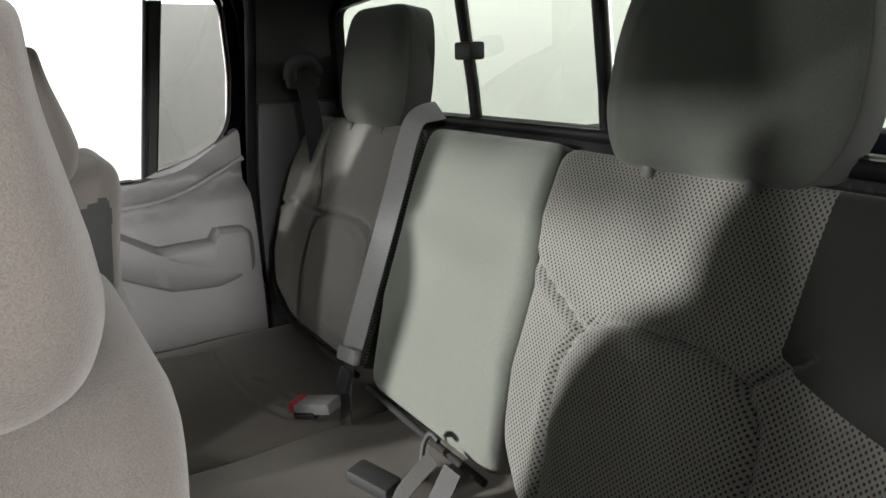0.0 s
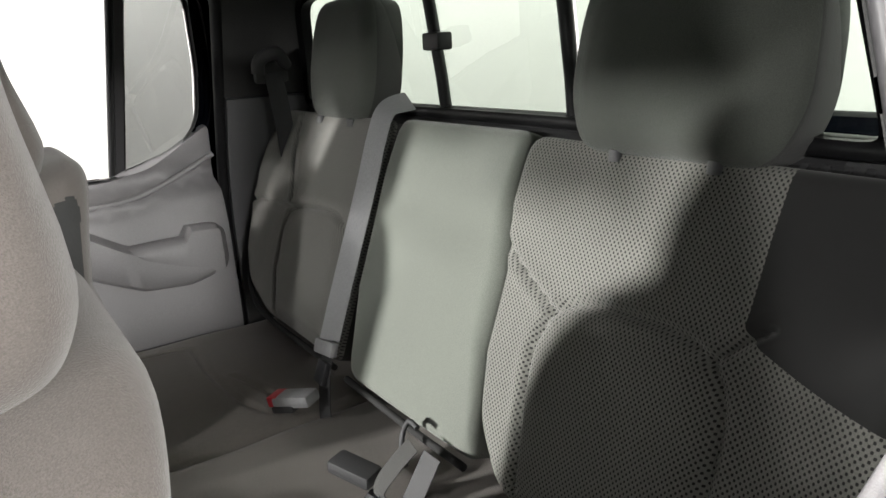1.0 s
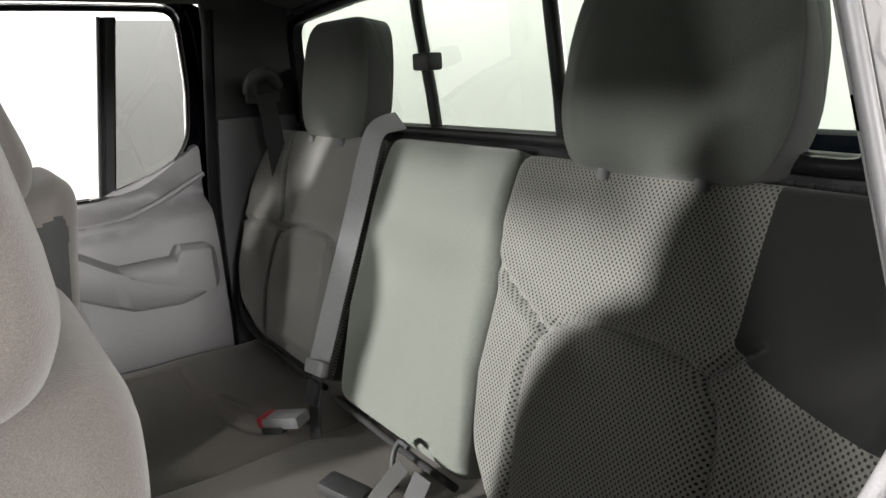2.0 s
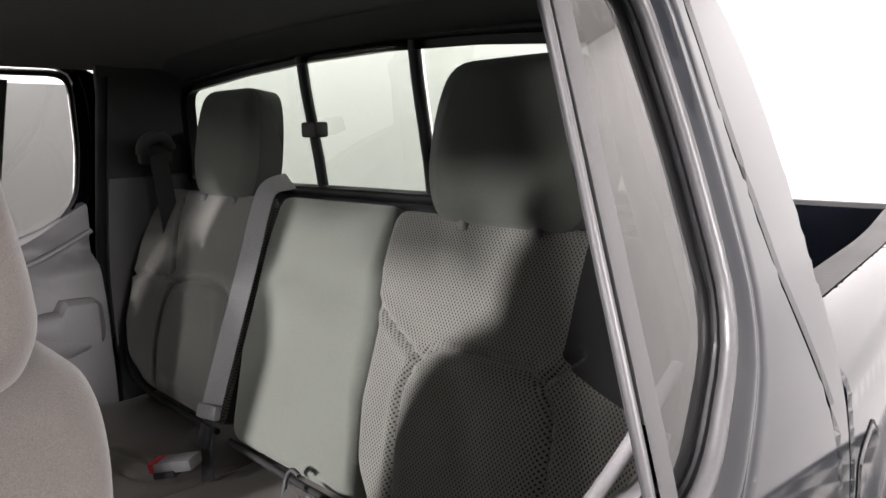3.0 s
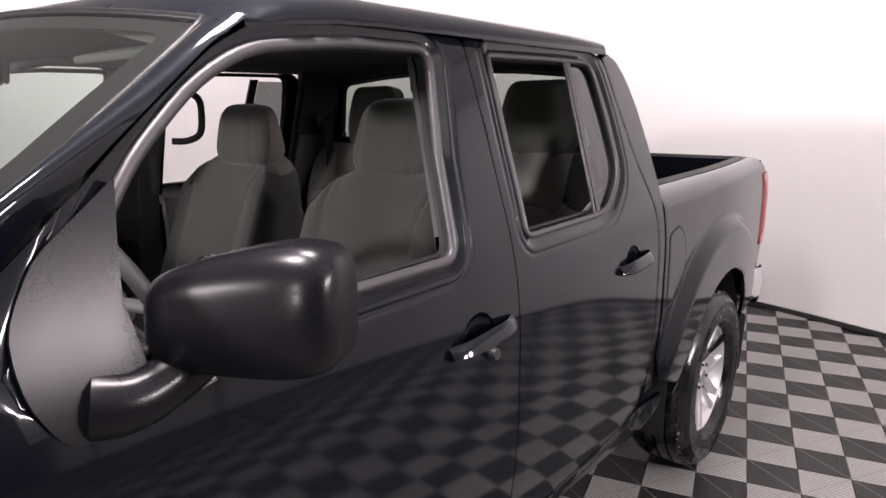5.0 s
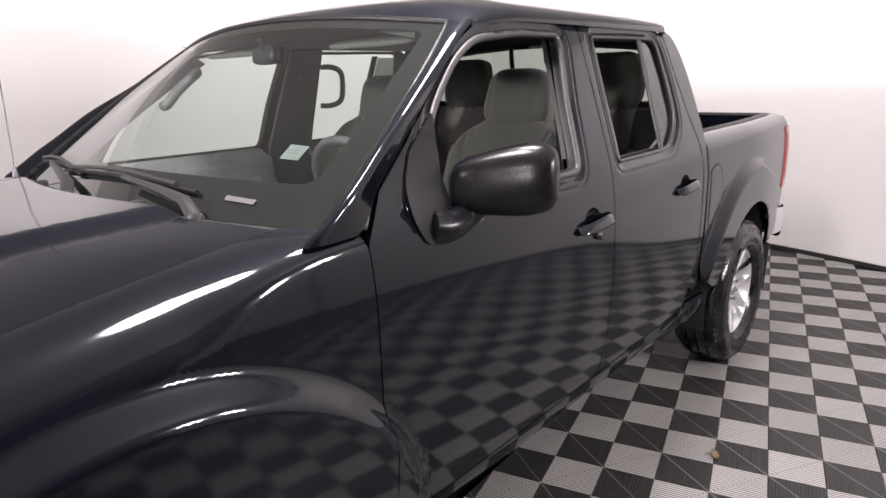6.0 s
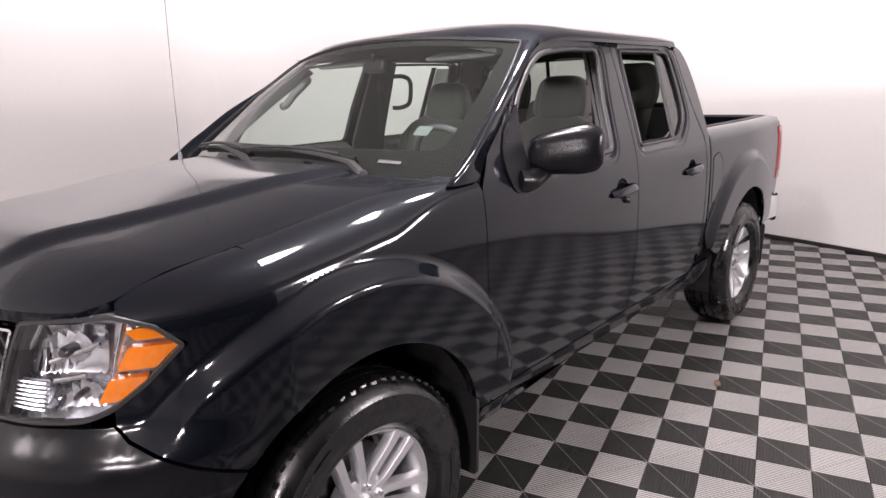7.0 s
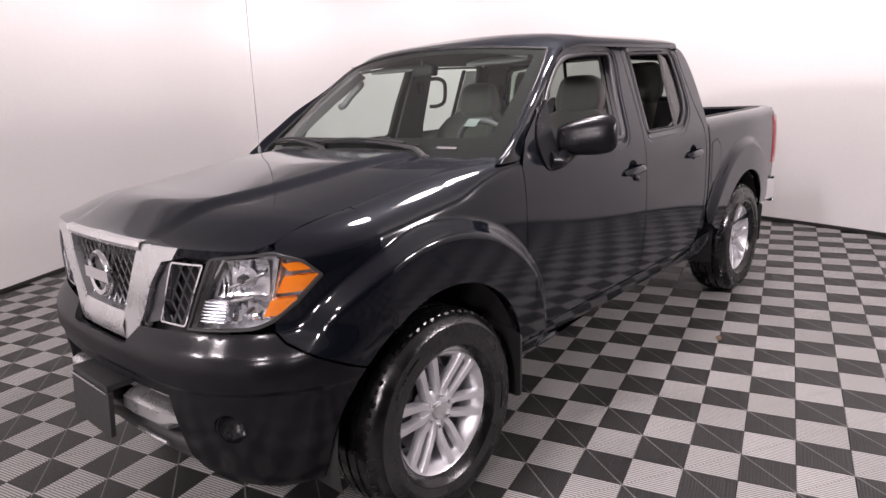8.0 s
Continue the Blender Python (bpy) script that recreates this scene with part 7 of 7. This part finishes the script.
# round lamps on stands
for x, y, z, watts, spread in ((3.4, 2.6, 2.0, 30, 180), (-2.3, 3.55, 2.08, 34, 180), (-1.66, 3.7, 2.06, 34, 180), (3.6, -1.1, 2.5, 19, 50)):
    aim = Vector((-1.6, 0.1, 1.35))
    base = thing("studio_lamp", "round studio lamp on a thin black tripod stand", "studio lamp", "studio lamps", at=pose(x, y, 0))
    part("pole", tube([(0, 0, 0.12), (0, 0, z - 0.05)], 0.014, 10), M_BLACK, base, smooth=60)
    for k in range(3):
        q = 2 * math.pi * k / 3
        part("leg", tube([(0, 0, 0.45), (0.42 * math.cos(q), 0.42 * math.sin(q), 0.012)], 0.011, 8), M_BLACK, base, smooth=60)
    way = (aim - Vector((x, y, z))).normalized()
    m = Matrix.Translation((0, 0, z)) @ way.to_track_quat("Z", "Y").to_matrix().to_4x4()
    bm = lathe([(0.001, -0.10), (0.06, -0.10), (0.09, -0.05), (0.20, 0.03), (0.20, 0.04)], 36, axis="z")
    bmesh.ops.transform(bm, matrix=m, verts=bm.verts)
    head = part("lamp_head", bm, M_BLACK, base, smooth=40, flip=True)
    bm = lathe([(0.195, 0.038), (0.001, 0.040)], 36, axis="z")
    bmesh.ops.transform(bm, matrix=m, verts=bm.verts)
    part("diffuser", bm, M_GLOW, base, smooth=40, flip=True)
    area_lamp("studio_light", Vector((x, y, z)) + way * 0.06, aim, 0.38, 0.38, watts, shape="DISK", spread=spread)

# ---- floor tiles ----
def tile_mat(name, colour, gap, axis):
    """Ribbed plastic: fine ribs along one side with dark slots, and a joint across the tile."""
    m = mat(name, colour, 0.5, grain=(120, 0.08), blotch=(2.0, 0.08), rough_var=0.1)
    nt = m.node_tree
    bs = nt.nodes["Principled BSDF"]
    co = nt.nodes.new("ShaderNodeTexCoord")
    sep = nt.nodes.new("ShaderNodeSeparateXYZ")
    nt.links.new(co.outputs["Object"], sep.inputs[0])
    def math_node(op, a, b=None):
        k = nt.nodes.new("ShaderNodeMath")
        k.operation = op
        for i, v in enumerate((a, b)):
            if v is None:
                continue
            if isinstance(v, (int, float)):
                k.inputs[i].default_value = v
            else:
                nt.links.new(v, k.inputs[i])
        return k.outputs[0]
    wave = math_node("COSINE", math_node("MULTIPLY", sep.outputs[axis], 2 * math.pi / 0.0125))
    r = nt.nodes.new("ShaderNodeMapRange")
    r.interpolation_type = "SMOOTHSTEP"
    r.inputs["From Min"].default_value, r.inputs["From Max"].default_value = 0.15, 0.6
    nt.links.new(wave, r.inputs["Value"])
    mix = nt.nodes.new("ShaderNodeMix")
    mix.data_type = "RGBA"
    nt.links.new(r.outputs[0], mix.inputs["Factor"])
    nt.links.new(nt.nodes[m["tree_mix"]].outputs[0], mix.inputs[6])
    mix.inputs[7].default_value = (*gap, 1)
    rnd = nt.nodes.new("ShaderNodeObjectInfo")
    rr = nt.nodes.new("ShaderNodeMapRange")
    rr.inputs["To Min"].default_value, rr.inputs["To Max"].default_value = 0.88, 1.1
    nt.links.new(rnd.outputs["Random"], rr.inputs["Value"])
    sc = nt.nodes.new("ShaderNodeVectorMath")
    sc.operation = "SCALE"
    nt.links.new(mix.outputs[2], sc.inputs[0])
    nt.links.new(rr.outputs[0], sc.inputs["Scale"])
    nt.links.new(sc.outputs[0], bs.inputs["Base Color"])
    bump = nt.nodes.new("ShaderNodeBump")
    bump.invert = True
    bump.inputs["Strength"].default_value, bump.inputs["Distance"].default_value = 0.7, 0.003
    nt.links.new(r.outputs[0], bump.inputs["Height"])
    nt.links.new(bump.outputs[0], bs.inputs["Normal"])
    return m


M_TILEL = tile_mat("light_grey_tile", (0.355, 0.345, 0.335), (0.05, 0.05, 0.05), "X")
M_TILED = tile_mat("black_tile", (0.018, 0.017, 0.0165), (0.005, 0.005, 0.005), "Y")
M_JOINTL = mat("tile_joint_light", (0.20, 0.195, 0.19), 0.5)
M_JOINTD = mat("tile_joint_dark", (0.12, 0.12, 0.115), 0.5)


def tile_mesh(name, material, joint, diag):
    bm = bmesh.new()
    h, b = TILE / 2 - 0.0008, 0.0022
    rows = [[(-h, -h, -0.012), (h, -h, -0.012), (h, h, -0.012), (-h, h, -0.012)], [(-h, -h, -b), (h, -h, -b), (h, h, -b), (-h, h, -b)], [(-h + b, -h + b, 0), (h - b, -h + b, 0), (h - b, h - b, 0), (-h + b, h - b, 0)]]
    loft(bm, rows)
    bm.verts.ensure_lookup_table()
    bm.faces.new(bm.verts[-4:])
    d = 0.0028
    a, c = Vector((-h, -h * diag, 0.0008)), Vector((h, h * diag, 0.0008))
    n = Vector((-(c - a).y, (c - a).x, 0)).normalized() * d
    f = bm.faces.new([bm.verts.new(p) for p in (a - n, c - n, c + n, a + n)])
    f.material_index = 1
    bmesh.ops.recalc_face_normals(bm, faces=bm.faces[:])
    me = bpy.data.meshes.new(name)
    bm.to_mesh(me)
    bm.free()
    me.materials.append(material)
    me.materials.append(joint)
    return me


ME_L = tile_mesh("light_tile", M_TILEL, M_JOINTL, -1)
ME_D = tile_mesh("dark_tile", M_TILED, M_JOINTD, 1)
tiles = []
RING2 = [(p.x, p.y) for p in RP]
for i in range(-50, 51):
    for j in range(-50, 51):
        c = GRID_AT + AX * TILE * (i + 0.5) + AY * TILE * (j + 0.5)
        if inside((c.x, c.y), RING2):
            near = math.hypot((c.x + 1.0) / 1.25, c.y - 1.75)
            tiles.append((near, i, j, c))
tiles.sort(key=lambda t: t[0])
turn4 = Matrix.Rotation(GRID_TURN, 4, "Z")
LIGHT_PARITY = 0
far = {0: [], 1: []}
for n, (near, i, j, c) in enumerate(tiles):
    light = (i + j) % 2 == LIGHT_PARITY
    if n < 300:
        ob = new("tile", ME_L if light else ME_D)
        ob.parent = FLOOR
        ob.matrix_local = Matrix.Translation(c) @ turn4
    else:
        far[0 if light else 1].append(c)
for k, me in ((0, ME_L), (1, ME_D)):
    vs, fs, ms = [], [], []
    src = [v.co.copy() for v in me.vertices]
    polys = [(tuple(p.vertices), p.material_index) for p in me.polygons]
    for c in far[k]:
        base = len(vs)
        vs += [tuple(q + Vector(((c - GRID_AT).dot(AX), (c - GRID_AT).dot(AY), 0))) for q in src]
        fs += [tuple(base + i for i in p) for p, _ in polys]
        ms += [m for _, m in polys]
    out = bpy.data.meshes.new("far_tiles")
    out.from_pydata(vs, [], fs)
    out.materials.append(me.materials[0])
    out.materials.append(me.materials[1])
    out.polygons.foreach_set("material_index", ms)
    ob = new("far_tiles", out)
    ob.parent = FLOOR
    ob.matrix_local = Matrix.Translation(GRID_AT) @ turn4
    tagged(ob, "light grey ribbed floor tiles" if k == 0 else "black ribbed floor tiles", kind="stuff")

# a dry leaf on the floor
lm = Matrix.Translation((-2.16, 1.125, 0.004)) @ Matrix.Rotation(radians(35), 4, "Z")
M_LEAF = mat("dry_leaf", (0.12, 0.08, 0.045), 0.8, grain=(200, 0.3), blotch=(40, 0.3))
rows = []
for q in np.linspace(0, 1, 10):
    w = 0.016 * math.sin(math.pi * min(1, q * 1.02)) ** 0.8 + 0.0008
    rows.append([lm @ Vector((0.07 * (q - 0.5), w * e, 0.006 * (1 - abs(e)) * -1 + 0.010 + 0.004 * math.sin(6 * q + e))) for e in (-1, -0.5, 0, 0.5, 1)] + [lm @ Vector((0.07 * (q - 0.5), w * e, 0.006 * (1 - abs(e)) * -1 + 0.0085 + 0.004 * math.sin(6 * q + e))) for e in (1, 0.5, 0, -0.5, -1)])
bm = bmesh.new()
loft(bm, rows, True, True)
bmesh.ops.recalc_face_normals(bm, faces=bm.faces[:])
tagged(finish("dry_leaf", bm, M_LEAF, smooth=60), "small curled brown dry leaf lying on the tiles", "leaf")
